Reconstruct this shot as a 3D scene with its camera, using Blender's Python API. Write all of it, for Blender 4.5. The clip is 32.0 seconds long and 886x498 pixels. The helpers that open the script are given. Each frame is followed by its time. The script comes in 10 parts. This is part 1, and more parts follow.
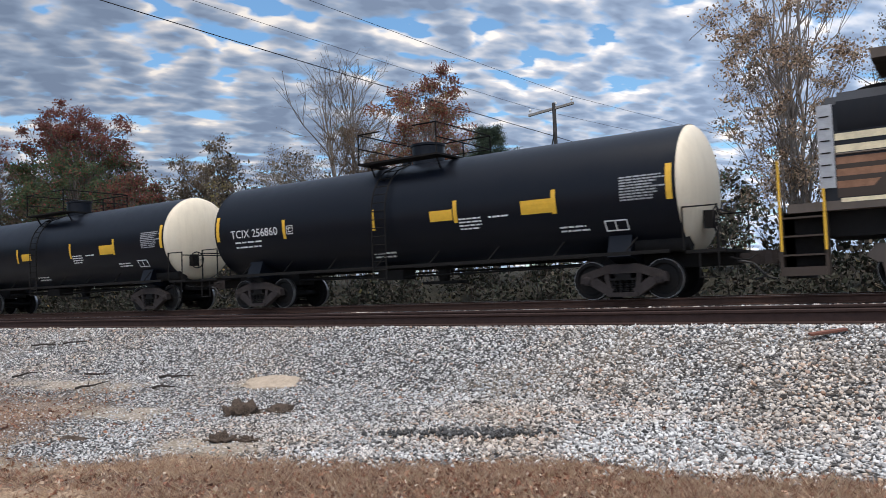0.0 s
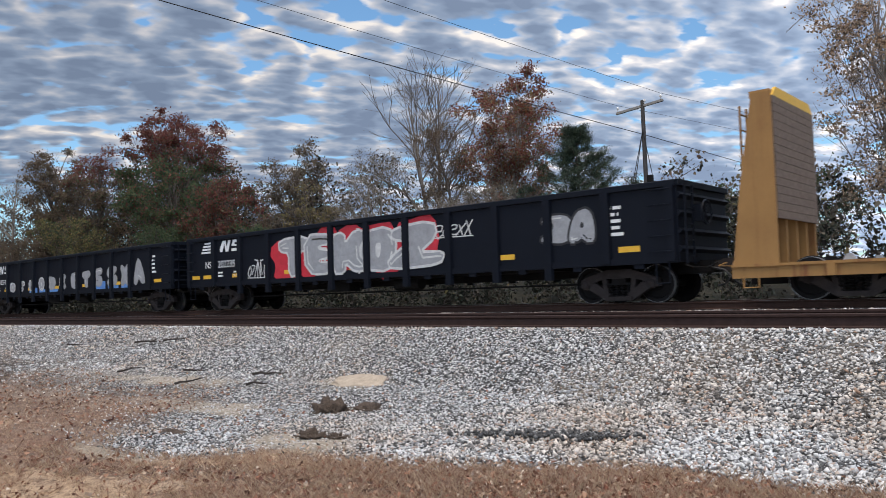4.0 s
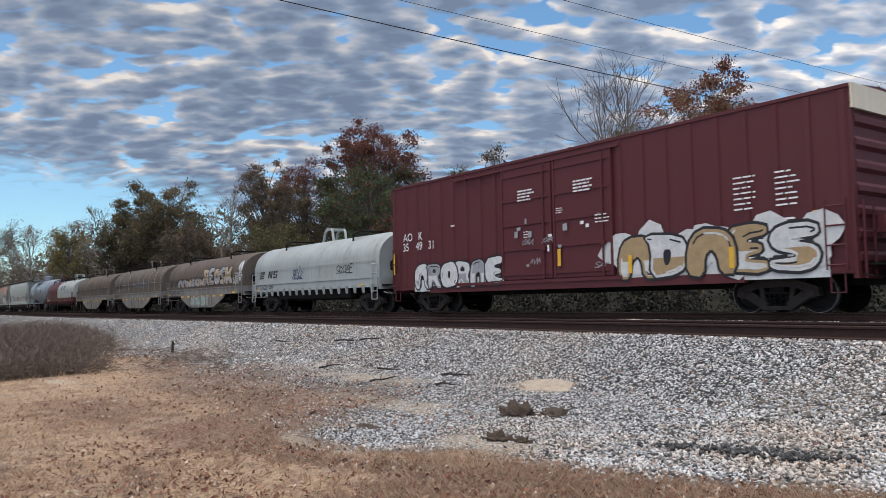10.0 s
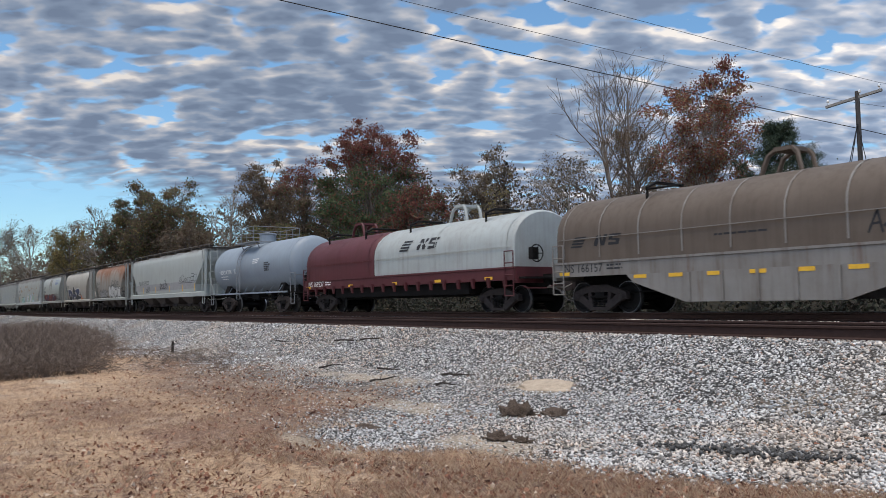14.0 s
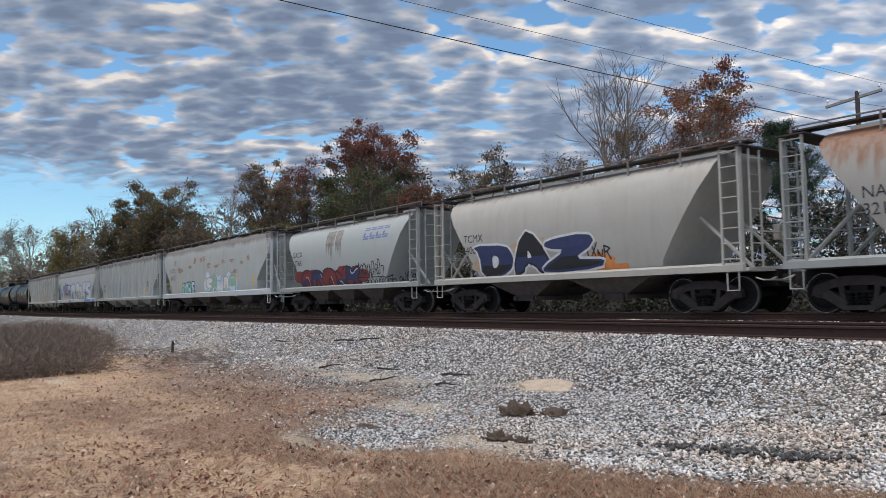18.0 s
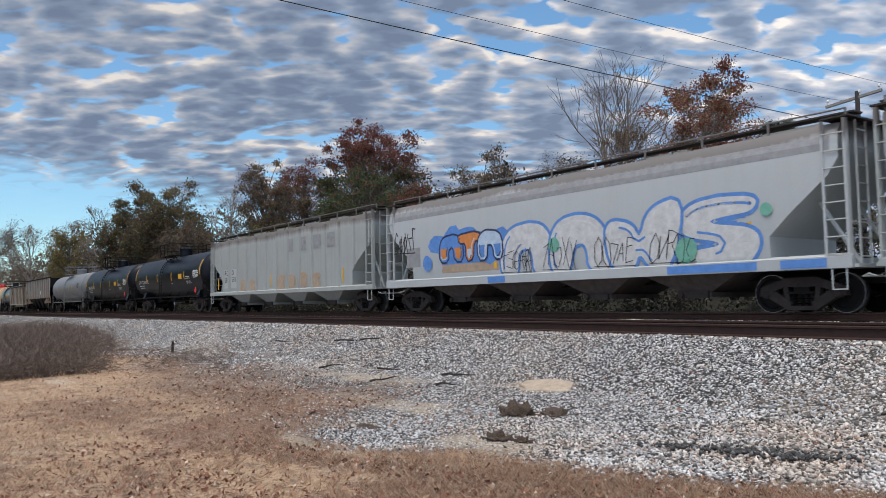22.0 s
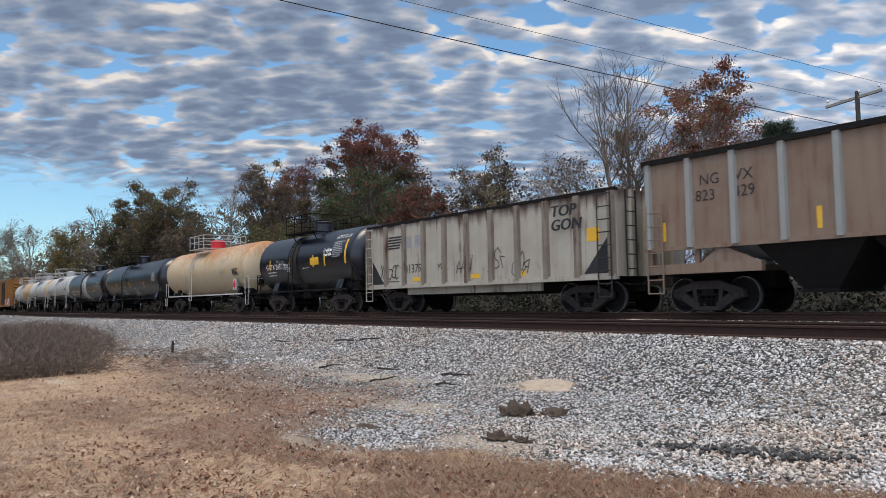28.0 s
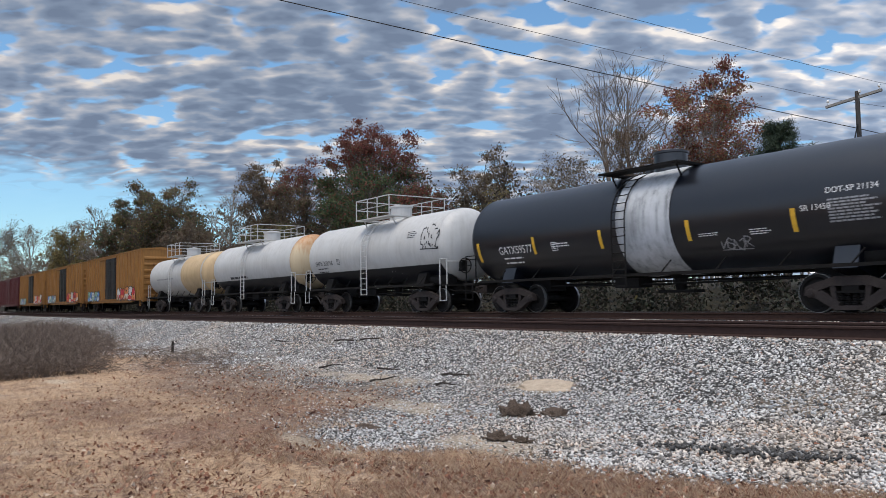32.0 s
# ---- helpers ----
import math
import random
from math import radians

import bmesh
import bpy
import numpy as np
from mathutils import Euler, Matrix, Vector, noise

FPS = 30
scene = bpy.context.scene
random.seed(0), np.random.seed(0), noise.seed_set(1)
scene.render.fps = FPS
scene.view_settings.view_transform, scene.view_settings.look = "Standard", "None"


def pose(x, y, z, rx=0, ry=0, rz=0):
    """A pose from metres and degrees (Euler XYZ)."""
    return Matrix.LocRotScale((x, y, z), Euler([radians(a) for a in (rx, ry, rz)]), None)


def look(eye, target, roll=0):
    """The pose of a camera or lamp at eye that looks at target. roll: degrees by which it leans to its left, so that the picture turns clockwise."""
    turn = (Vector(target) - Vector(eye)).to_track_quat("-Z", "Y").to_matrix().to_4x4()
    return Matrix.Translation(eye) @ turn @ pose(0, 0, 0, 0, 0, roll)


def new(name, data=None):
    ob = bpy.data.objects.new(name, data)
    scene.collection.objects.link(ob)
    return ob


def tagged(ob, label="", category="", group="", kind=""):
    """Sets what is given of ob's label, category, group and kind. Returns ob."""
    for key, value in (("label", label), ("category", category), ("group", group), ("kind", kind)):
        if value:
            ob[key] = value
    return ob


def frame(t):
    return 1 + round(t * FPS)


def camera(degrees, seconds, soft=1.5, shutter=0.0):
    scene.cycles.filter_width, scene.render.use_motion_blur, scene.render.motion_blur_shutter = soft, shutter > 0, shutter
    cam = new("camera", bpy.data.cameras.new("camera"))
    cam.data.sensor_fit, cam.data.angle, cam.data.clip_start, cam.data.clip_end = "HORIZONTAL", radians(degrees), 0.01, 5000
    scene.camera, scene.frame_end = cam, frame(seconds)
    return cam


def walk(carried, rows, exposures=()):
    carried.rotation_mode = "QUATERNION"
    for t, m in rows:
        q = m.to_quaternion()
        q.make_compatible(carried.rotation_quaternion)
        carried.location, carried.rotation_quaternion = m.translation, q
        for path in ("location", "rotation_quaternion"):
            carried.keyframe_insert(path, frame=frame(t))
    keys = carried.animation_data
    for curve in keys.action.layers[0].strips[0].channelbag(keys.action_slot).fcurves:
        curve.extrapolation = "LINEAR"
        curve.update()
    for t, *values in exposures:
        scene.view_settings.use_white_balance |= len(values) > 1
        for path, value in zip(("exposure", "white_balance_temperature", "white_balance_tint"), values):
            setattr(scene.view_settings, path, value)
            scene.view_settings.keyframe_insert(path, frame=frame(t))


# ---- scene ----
# World: x runs along the rails (the train goes to +x), y away from the viewer, z = 0 on top of the train's rails.
TRACK_Y = 18.55          # centre line of the busy track
SIDING_Y = 11.33         # centre line of the empty track in front
EYE = (0.0, 0.0, 0.40)


def aim(yaw, pitch, roll):
    """The viewer's pose, turned yaw degrees to the left of straight across the rails."""
    a, b = radians(yaw), radians(pitch)
    way = Vector((-math.sin(a) * math.cos(b), math.cos(a) * math.cos(b), math.sin(b)))
    return look(EYE, Vector(EYE) + way, roll)


cam = camera(58.79, 32.0, soft=0.8, shutter=0.08)
PATH = [(0.0, 34.24, 2.92, -2.13), (0.5, 34.16, 2.91, -2.13), (1.0, 34.15, 2.91, -2.13), (1.5, 34.14, 2.91, -2.14),
        (2.0, 34.15, 2.90, -2.16), (2.5, 34.48, 2.905, -2.16), (3.5, 38.2, 3.08, -1.97), (4.5, 42.58, 3.28, -1.75), (5.0, 44.58, 3.345, -1.60),
        (5.5, 46.68, 3.44, -1.45), (6.0, 49.02, 3.545, -1.275), (6.5, 51.16, 3.625, -1.12), (7.0, 52.64, 3.70, -1.04),
        (7.5, 53.47, 3.75, -1.00), (8.0, 53.88, 3.78, -0.99), (8.5, 54.06, 3.79, -0.98), (9.0, 54.05, 3.83, -0.95),
        (10.0, 54.02, 3.84, -0.95), (20.0, 54.02, 3.84, -0.95), (32.0, 54.02, 3.84, -0.95)]
walk(cam, [(t, aim(y, p, r)) for t, y, p, r in PATH], [(0.0, 0.12), (2.5, 0.12), (7.0, 0.0), (32.0, 0.0)])

# ---- world and light ----
world = bpy.data.worlds.new("dusk_sky")
scene.world = world
world.use_nodes = True
wt = world.node_tree
wt.nodes.clear()
SUN_AZ, SUN_EL = radians(160), radians(74)     # low sun behind thin cloud, over the viewer's right shoulder


def wn(kind, **values):
    n = wt.nodes.new(kind)
    for k, v in values.items():
        n.inputs[k].default_value = v
    return n


def wmath(op, a, b=None, clamp=False):
    n = wt.nodes.new("ShaderNodeMath")
    n.operation, n.use_clamp = op, clamp
    for i, v in enumerate((a, b)):
        if v is None:
            continue
        if isinstance(v, (int, float)):
            n.inputs[i].default_value = v
        else:
            wt.links.new(v, n.inputs[i])
    return n.outputs[0]


def wmix(fac, a, b):
    n = wt.nodes.new("ShaderNodeMix")
    n.data_type = "RGBA"
    for i, v in ((0, fac), (6, a), (7, b)):
        if isinstance(v, (int, float, tuple)):
            n.inputs[i].default_value = v
        else:
            wt.links.new(v, n.inputs[i])
    return n.outputs[2]


def wramp(value, stops):
    n = wt.nodes.new("ShaderNodeValToRGB")
    el = n.color_ramp.elements
    while len(el) < len(stops):
        el.new(0.5)
    for e, (p, c) in zip(el, stops):
        e.position, e.color = p, c
    wt.links.new(value, n.inputs[0])
    return n.outputs[0]


sky = wt.nodes.new("ShaderNodeTexSky")
sky.sky_type, sky.sun_disc = "NISHITA", False
sky.sun_elevation, sky.sun_rotation = SUN_EL, SUN_AZ
sky.air_density, sky.dust_density, sky.ozone_density = 1.0, 0.6, 2.0
blue = wt.nodes.new("ShaderNodeVectorMath")
blue.operation = "SCALE"
blue.inputs["Scale"].default_value = 0.15
tint_ = wt.nodes.new("ShaderNodeVectorMath")
tint_.operation = "MULTIPLY"
tint_.inputs[1].default_value = (0.80, 1.03, 1.10)
wt.links.new(sky.outputs[0], tint_.inputs[0])
wt.links.new(tint_.outputs[0], blue.inputs[0])
coord = wt.nodes.new("ShaderNodeTexCoord")
sep = wt.nodes.new("ShaderNodeSeparateXYZ")
wt.links.new(coord.outputs["Generated"], sep.inputs[0])
up = wmath("MAXIMUM", sep.outputs[2], 0.0)
deep = wmath("ADD", up, 0.23)
flat = wt.nodes.new("ShaderNodeCombineXYZ")
wt.links.new(wmath("DIVIDE", sep.outputs[0], deep), flat.inputs[0])
wt.links.new(wmath("DIVIDE", sep.outputs[1], deep), flat.inputs[1])
turn = wt.nodes.new("ShaderNodeMapping")
turn.vector_type = "TEXTURE"
turn.inputs["Rotation"].default_value = (0, 0, radians(57))
turn.inputs["Scale"].default_value = (1.22, 0.8, 1.0)
turn.inputs["Location"].default_value = (3.1, 1.7, 0)
wt.links.new(flat.outputs[0], turn.inputs[0])


def cloud_field(vec):
    """Thickness of the broken cloud deck: banks of rounded puffs in rolls, frayed at the edges."""
    def noise_of(scale, detail, rough, key=0):
        n = wn("ShaderNodeTexNoise", Scale=scale, Detail=detail, Roughness=rough)
        n.noise_dimensions = "2D"
        wt.links.new(vec, n.inputs["Vector"])
        return n.outputs[key]

    push = wt.nodes.new("ShaderNodeVectorMath")
    push.operation = "MULTIPLY_ADD"
    push.inputs[1].default_value = (0.12, 0.12, 0.0)
    wt.links.new(noise_of(7.0, 3.0, 0.6, 1), push.inputs[0])
    wt.links.new(vec, push.inputs[2])
    puffs = wt.nodes.new("ShaderNodeTexVoronoi")
    puffs.voronoi_dimensions, puffs.feature = "2D", "SMOOTH_F1"
    puffs.inputs["Scale"].default_value, puffs.inputs["Smoothness"].default_value = 12.0, 0.45
    wt.links.new(push.outputs[0], puffs.inputs["Vector"])
    total = wmath("MULTIPLY", wmath("SUBTRACT", 1.0, puffs.outputs["Distance"]), 0.40)
    for scale, detail, rough, weight in ((2.0, 2.0, 0.5, 0.25), (11.0, 2.0, 0.5, 0.22), (24.0, 3.0, 0.5, 0.14)):
        total = wmath("ADD", total, wmath("MULTIPLY", noise_of(scale, detail, rough), weight))
    return total


closer = wt.nodes.new("ShaderNodeVectorMath")
closer.operation = "SCALE"
closer.inputs["Scale"].default_value = 0.975
wt.links.new(flat.outputs[0], closer.inputs[0])
higher = wt.nodes.new("ShaderNodeMapping")
higher.vector_type = "TEXTURE"
for key in ("Rotation", "Scale", "Location"):
    higher.inputs[key].default_value = turn.inputs[key].default_value
wt.links.new(closer.outputs[0], higher.inputs[0])
cover = cloud_field(turn.outputs[0])
rim = wmath("MULTIPLY", wmath("SUBTRACT", cover, cloud_field(higher.outputs[0])), 3.0)
mask = wramp(cover, [(0.395, (0, 0, 0, 1)), (0.44, (0.6, 0.6, 0.6, 1)), (0.485, (1, 1, 1, 1))])
shade = wmath("ADD", wmath("ADD", wmath("MULTIPLY", wmath("SUBTRACT", 0.55, cover), 4.2), 0.36), rim, True)
tone = wramp(shade, [(0.0, (0.175, 0.228, 0.33, 1)), (0.35, (0.24, 0.305, 0.42, 1)), (0.62, (0.38, 0.420, 0.50, 1)), (0.82, (0.53, 0.535, 0.58, 1)), (1.0, (0.80, 0.75, 0.71, 1))])
clear_edge = wmath("SUBTRACT", wmath("SUBTRACT", sep.outputs[2], wmath("MULTIPLY", cover, 0.12)), wmath("MULTIPLY", wmath("SUBTRACT", -0.885, sep.outputs[0]), 0.80))
low = wramp(clear_edge, [(0.0, (0.02, 0.02, 0.02, 1)), (0.04, (1, 1, 1, 1))])
to_sun = wt.nodes.new("ShaderNodeVectorMath")
to_sun.operation = "DOT_PRODUCT"
to_sun.inputs[1].default_value = (math.sin(SUN_AZ) * math.cos(SUN_EL), math.cos(SUN_AZ) * math.cos(SUN_EL), math.sin(SUN_EL))
wt.links.new(coord.outputs["Generated"], to_sun.inputs[0])
glow = wmath("ADD", 1.0, wmath("MULTIPLY", wmath("ADD", to_sun.outputs["Value"], 0.1, True), 1.5))
glow = wmath("MULTIPLY", glow, wmath("ADD", 0.70, wmath("MULTIPLY", wmath("ADD", sep.outputs[0], 0.92, True), 0.80)))
glow = wmath("MULTIPLY", glow, wmath("ADD", 0.94, wmath("MULTIPLY", wmath("SUBTRACT", 0.34, sep.outputs[2], True), 1.7)))
lit = wt.nodes.new("ShaderNodeVectorMath")
lit.operation = "SCALE"
wt.links.new(tone, lit.inputs[0])
wt.links.new(glow, lit.inputs["Scale"])
cloudy = wmix(wmath("MULTIPLY", mask, low), blue.outputs[0], lit.outputs[0])
back = wn("ShaderNodeBackground", Strength=1.0)
wt.links.new(cloudy, back.inputs[0])
wout = wt.nodes.new("ShaderNodeOutputWorld")
wt.links.new(back.outputs[0], wout.inputs[0])

sun_lamp = bpy.data.lights.new("sun", "SUN")
sun_lamp.energy, sun_lamp.angle, sun_lamp.color = 2.6, radians(30), (1.0, 0.88, 0.74)
sun = new("sun", sun_lamp)
sun.rotation_euler = Vector((math.sin(SUN_AZ) * math.cos(SUN_EL), math.cos(SUN_AZ) * math.cos(SUN_EL), math.sin(SUN_EL))).to_track_quat("Z", "Y").to_euler()
# ---- materials ----
def shader(name, rough=0.7, metal=0.0):
    m = bpy.data.materials.new(name)
    m.use_nodes = True
    nt = m.node_tree
    b = nt.nodes["Principled BSDF"]
    b.inputs["Roughness"].default_value, b.inputs["Metallic"].default_value = rough, metal
    b.inputs["Specular IOR Level"].default_value = 0.2 if rough > 0.65 else 0.4
    return m, nt, b


def socket(nt, node, key, v):
    if v is None:
        return
    if isinstance(v, (int, float, tuple)):
        node.inputs[key].default_value = v
    else:
        nt.links.new(v, node.inputs[key])


def mixed(nt, fac, a, b, kind="MIX"):
    n = nt.nodes.new("ShaderNodeMix")
    n.data_type, n.blend_type = "RGBA", kind
    for i, v in ((0, fac), (6, a), (7, b)):
        if isinstance(v, tuple) and len(v) == 3:
            v = (*v, 1)
        socket(nt, n, i, v)
    return n.outputs[2]


def calc(nt, op, a, b=None, clamp=False):
    n = nt.nodes.new("ShaderNodeMath")
    n.operation, n.use_clamp = op, clamp
    socket(nt, n, 0, a)
    socket(nt, n, 1, b)
    return n.outputs[0]


def ramp(nt, value, stops):
    n = nt.nodes.new("ShaderNodeValToRGB")
    el = n.color_ramp.elements
    while len(el) < len(stops):
        el.new(0.5)
    for e, (p, c) in zip(el, stops):
        e.position = p
        e.color = (c, c, c, 1) if isinstance(c, (int, float)) else (*c, 1)
    nt.links.new(value, n.inputs[0])
    return n.outputs[0]


def grain(nt, scale, detail=4.0, stretch=(1, 1, 1), space="Object", rough=0.6, shift=True):
    c = nt.nodes.new("ShaderNodeTexCoord")
    mp = nt.nodes.new("ShaderNodeMapping")
    mp.inputs["Scale"].default_value = stretch
    nt.links.new(c.outputs[space], mp.inputs[0])
    if shift:
        info = nt.nodes.new("ShaderNodeObjectInfo")
        off = nt.nodes.new("ShaderNodeCombineXYZ")
        nt.links.new(calc(nt, "MULTIPLY", info.outputs["Random"], 37.0), off.inputs[0])
        nt.links.new(calc(nt, "MULTIPLY", info.outputs["Random"], 11.0), off.inputs[2])
        nt.links.new(off.outputs[0], mp.inputs["Location"])
    n = nt.nodes.new("ShaderNodeTexNoise")
    n.inputs["Scale"].default_value, n.inputs["Detail"].default_value, n.inputs["Roughness"].default_value = scale, detail, rough
    nt.links.new(mp.outputs[0], n.inputs["Vector"])
    return n.outputs[0]


def relief(nt, b, value, strength, distance):
    n = nt.nodes.new("ShaderNodeBump")
    n.inputs["Strength"].default_value, n.inputs["Distance"].default_value = strength, distance
    nt.links.new(value, n.inputs["Height"])
    nt.links.new(n.outputs[0], b.inputs["Normal"])


def paint(name, colour, rough=0.55, dirt=(0.12, 0.09, 0.065), dirty=0.35, rust=0.0, rust_colour=(0.20, 0.075, 0.03), rust_soft=0.0, metal=0.0, bump=0.15, gloss=0.3, high=None):
    """Weathered railway paint: blotches, vertical streaks, chips of rust."""
    m, nt, b = shader(name, rough, metal)
    b.inputs["Specular IOR Level"].default_value = gloss
    blotch = ramp(nt, grain(nt, 0.9, 6), [(0.38, 0.0), (0.70, 1.0)])
    streak = ramp(nt, grain(nt, 1.0, 4, (5.5, 5.5, 0.35)), [(0.45, 0.0), (0.75, 1.0)])
    fine = grain(nt, 16, 3)
    soil = calc(nt, "MULTIPLY", calc(nt, "ADD", calc(nt, "MULTIPLY", blotch, 0.6), calc(nt, "MULTIPLY", streak, 0.6)), dirty, True)
    col = mixed(nt, soil, colour, dirt)
    col = mixed(nt, calc(nt, "MULTIPLY", fine, 0.22), col, tuple(min(1, c * 1.35) for c in colour))
    if rust:
        spots = ramp(nt, calc(nt, "ADD", calc(nt, "MULTIPLY", grain(nt, 0.7, 8, (1, 1, 0.6), rough=0.72), 0.8), calc(nt, "MULTIPLY", streak, 0.2)), [(0.62 - 0.25 * rust - 0.04 * rust_soft, 0.0), (0.72 - 0.18 * rust + 0.16 * rust_soft, 1.0)])
        col = mixed(nt, spots, col, rust_colour)
    if high:
        # a stain that runs down from the roof in tongues
        z0, z1, tint, wave = high
        c = nt.nodes.new("ShaderNodeTexCoord")
        sp = nt.nodes.new("ShaderNodeSeparateXYZ")
        nt.links.new(c.outputs["Object"], sp.inputs[0])
        run = calc(nt, "ADD", grain(nt, 0.45, 4, (1, 1, 0.2)), calc(nt, "MULTIPLY", streak, 0.25))
        level = calc(nt, "ADD", sp.outputs[2], calc(nt, "MULTIPLY", calc(nt, "SUBTRACT", run, 0.55), wave))
        far = nt.nodes.new("ShaderNodeMapRange")
        far.inputs["From Min"].default_value, far.inputs["From Max"].default_value = z0, z1
        nt.links.new(level, far.inputs["Value"])
        col = mixed(nt, calc(nt, "MULTIPLY", far.outputs[0], 0.9), col, tint)
    nt.links.new(col, b.inputs["Base Color"])
    nt.links.new(calc(nt, "ADD", calc(nt, "MULTIPLY", soil, 0.35), rough - 0.08, True), b.inputs["Roughness"])
    relief(nt, b, fine, bump, 0.004)
    return m


def plain(name, colour, rough=0.6, metal=0.0, var=0.3, scale=6.0, bump=0.2, depth=0.004):
    m, nt, b = shader(name, rough, metal)
    n1, n2 = grain(nt, scale, 5), grain(nt, scale * 7, 3)
    v = calc(nt, "ADD", calc(nt, "MULTIPLY", n1, 0.65), calc(nt, "MULTIPLY", n2, 0.35))
    v = ramp(nt, v, [(0.3, 0.0), (0.7, 1.0)])
    nt.links.new(mixed(nt, v, tuple(c * (1 - var) for c in colour), tuple(min(1, c * (1 + var)) for c in colour)), b.inputs["Base Color"])
    relief(nt, b, n2, bump, depth)
    return m


TANK_BLACK = paint("tank_black", (0.0035, 0.0048, 0.0085), 0.42, (0.009, 0.0105, 0.014), 0.22, gloss=0.2)
TANK_GLOSS = paint("tank_glossy_black", (0.0032, 0.0046, 0.0085), 0.36, (0.008, 0.0095, 0.013), 0.2, gloss=0.7)
TANK_GREYED = paint("weathered_black", (0.020, 0.019, 0.018), 0.6, (0.075, 0.062, 0.05), 0.6)
TANK_WHITE_END = paint("cream_white", (0.70, 0.61, 0.46), 0.5, (0.30, 0.22, 0.14), 0.3)
TANK_CREAM = paint("tank_cream", (0.491, 0.396, 0.261), 0.5, (0.35, 0.24, 0.13), 0.3, rust=0.42, rust_colour=(0.42, 0.22, 0.09), rust_soft=1.0, high=(2.95, 3.9, (0.38, 0.165, 0.058), 2.6))
TANK_BLUE = paint("tank_blue_grey", (0.216, 0.256, 0.296), 0.45, (0.16, 0.16, 0.16), 0.3)
TANK_GREY = paint("tank_grey", (0.187, 0.196, 0.208), 0.45, (0.12, 0.12, 0.12), 0.35)
TANK_WHITE = paint("tank_white", (0.475, 0.475, 0.461), 0.45, (0.16, 0.14, 0.12), 0.35)
TANK_TAN = paint("tank_tan", (0.50, 0.36, 0.20), 0.5, (0.20, 0.15, 0.1), 0.45)
GON_BLACK = paint("gondola_black", (0.0045, 0.0062, 0.0110), 0.55, (0.012, 0.0135, 0.0175), 0.25, gloss=0.13)
GON_RED = paint("gondola_red", (0.096, 0.022, 0.020), 0.6, (0.06, 0.03, 0.025), 0.45, rust=0.2)
GON_STRIPE = plain("faded_red_stripe", (0.30, 0.03, 0.035), 0.6, 0.0, 0.25, 8)
BOX_RED = paint("boxcar_red", (0.090, 0.020, 0.024), 0.6, (0.08, 0.035, 0.03), 0.35)
BOX_YELLOW = paint("boxcar_yellow", (0.285, 0.135, 0.034), 0.65, (0.13, 0.065, 0.03), 0.65, rust=0.4, rust_colour=(0.13, 0.05, 0.025))
BOX_DOOR = paint("boxcar_dark_door", (0.02, 0.02, 0.022), 0.6, (0.06, 0.05, 0.04), 0.4)
FLAT_TAN = paint("flat_car_ochre", (0.317, 0.169, 0.054), 0.65, (0.14, 0.07, 0.03), 0.55, rust=0.4)
COIL_WHITE = paint("coil_white", (0.340, 0.368, 0.359), 0.5, (0.17, 0.145, 0.115), 0.5)
COIL_BROWN = paint("coil_grimed", (0.105, 0.082, 0.064), 0.7, (0.062, 0.047, 0.037), 0.6)
COIL_SILL = paint("coil_sill_grey", (0.205, 0.195, 0.180), 0.65, (0.10, 0.075, 0.058), 0.8, rust=0.2, rust_colour=(0.12, 0.055, 0.035), rust_soft=1.0)
COIL_MAROON = paint("coil_maroon", (0.085, 0.022, 0.026), 0.55, (0.06, 0.03, 0.025), 0.4)
HOP_GREY = paint("hopper_grey", (0.270, 0.283, 0.270), 0.55, (0.22, 0.20, 0.165), 0.5, high=(3.80, 4.02, (0.15, 0.13, 0.115), 0.5))
HOP_LIGHT = paint("hopper_light", (0.335, 0.358, 0.342), 0.5, (0.27, 0.265, 0.24), 0.35, high=(3.80, 4.02, (0.15, 0.13, 0.115), 0.5))
HOP_WHITE = paint("hopper_white", (0.425, 0.447, 0.445), 0.5, (0.33, 0.325, 0.30), 0.25, high=(3.80, 4.02, (0.15, 0.13, 0.115), 0.5))
HOP_RUSTY = paint("hopper_rusty", (0.282, 0.270, 0.246), 0.65, (0.25, 0.19, 0.13), 0.6, rust=0.25, rust_colour=(0.25, 0.13, 0.06), rust_soft=1.0, high=(2.85, 3.75, (0.21, 0.092, 0.046), 2.8))
HOP_CHALK = paint("hopper_chalky", (0.345, 0.366, 0.350), 0.6, (0.28, 0.265, 0.225), 0.45, rust=0.12, rust_colour=(0.36, 0.21, 0.10), rust_soft=0.3, high=(3.80, 4.02, (0.15, 0.13, 0.115), 0.5))
HOP_CREAM = paint("hopper_warm_white", (0.36, 0.345, 0.31), 0.6, (0.26, 0.22, 0.17), 0.4, high=(3.80, 4.02, (0.15, 0.13, 0.115), 0.5))
HOP_TAN = paint("open_hopper_tan", (0.215, 0.160, 0.120), 0.7, (0.15, 0.085, 0.055), 0.75, rust=0.42, rust_colour=(0.13, 0.062, 0.04), rust_soft=1.0)
GON_IVORY = paint("gondola_ivory", (0.40, 0.372, 0.31), 0.65, (0.20, 0.15, 0.11), 0.55, rust=0.4, rust_colour=(0.10, 0.05, 0.03), high=(3.25, 3.62, (0.09, 0.05, 0.035), 1.3))
IVORY_RIB = paint("gondola_rusted_rib", (0.24, 0.205, 0.165), 0.7, (0.07, 0.042, 0.030), 0.8, rust=0.55, rust_colour=(0.075, 0.036, 0.022))
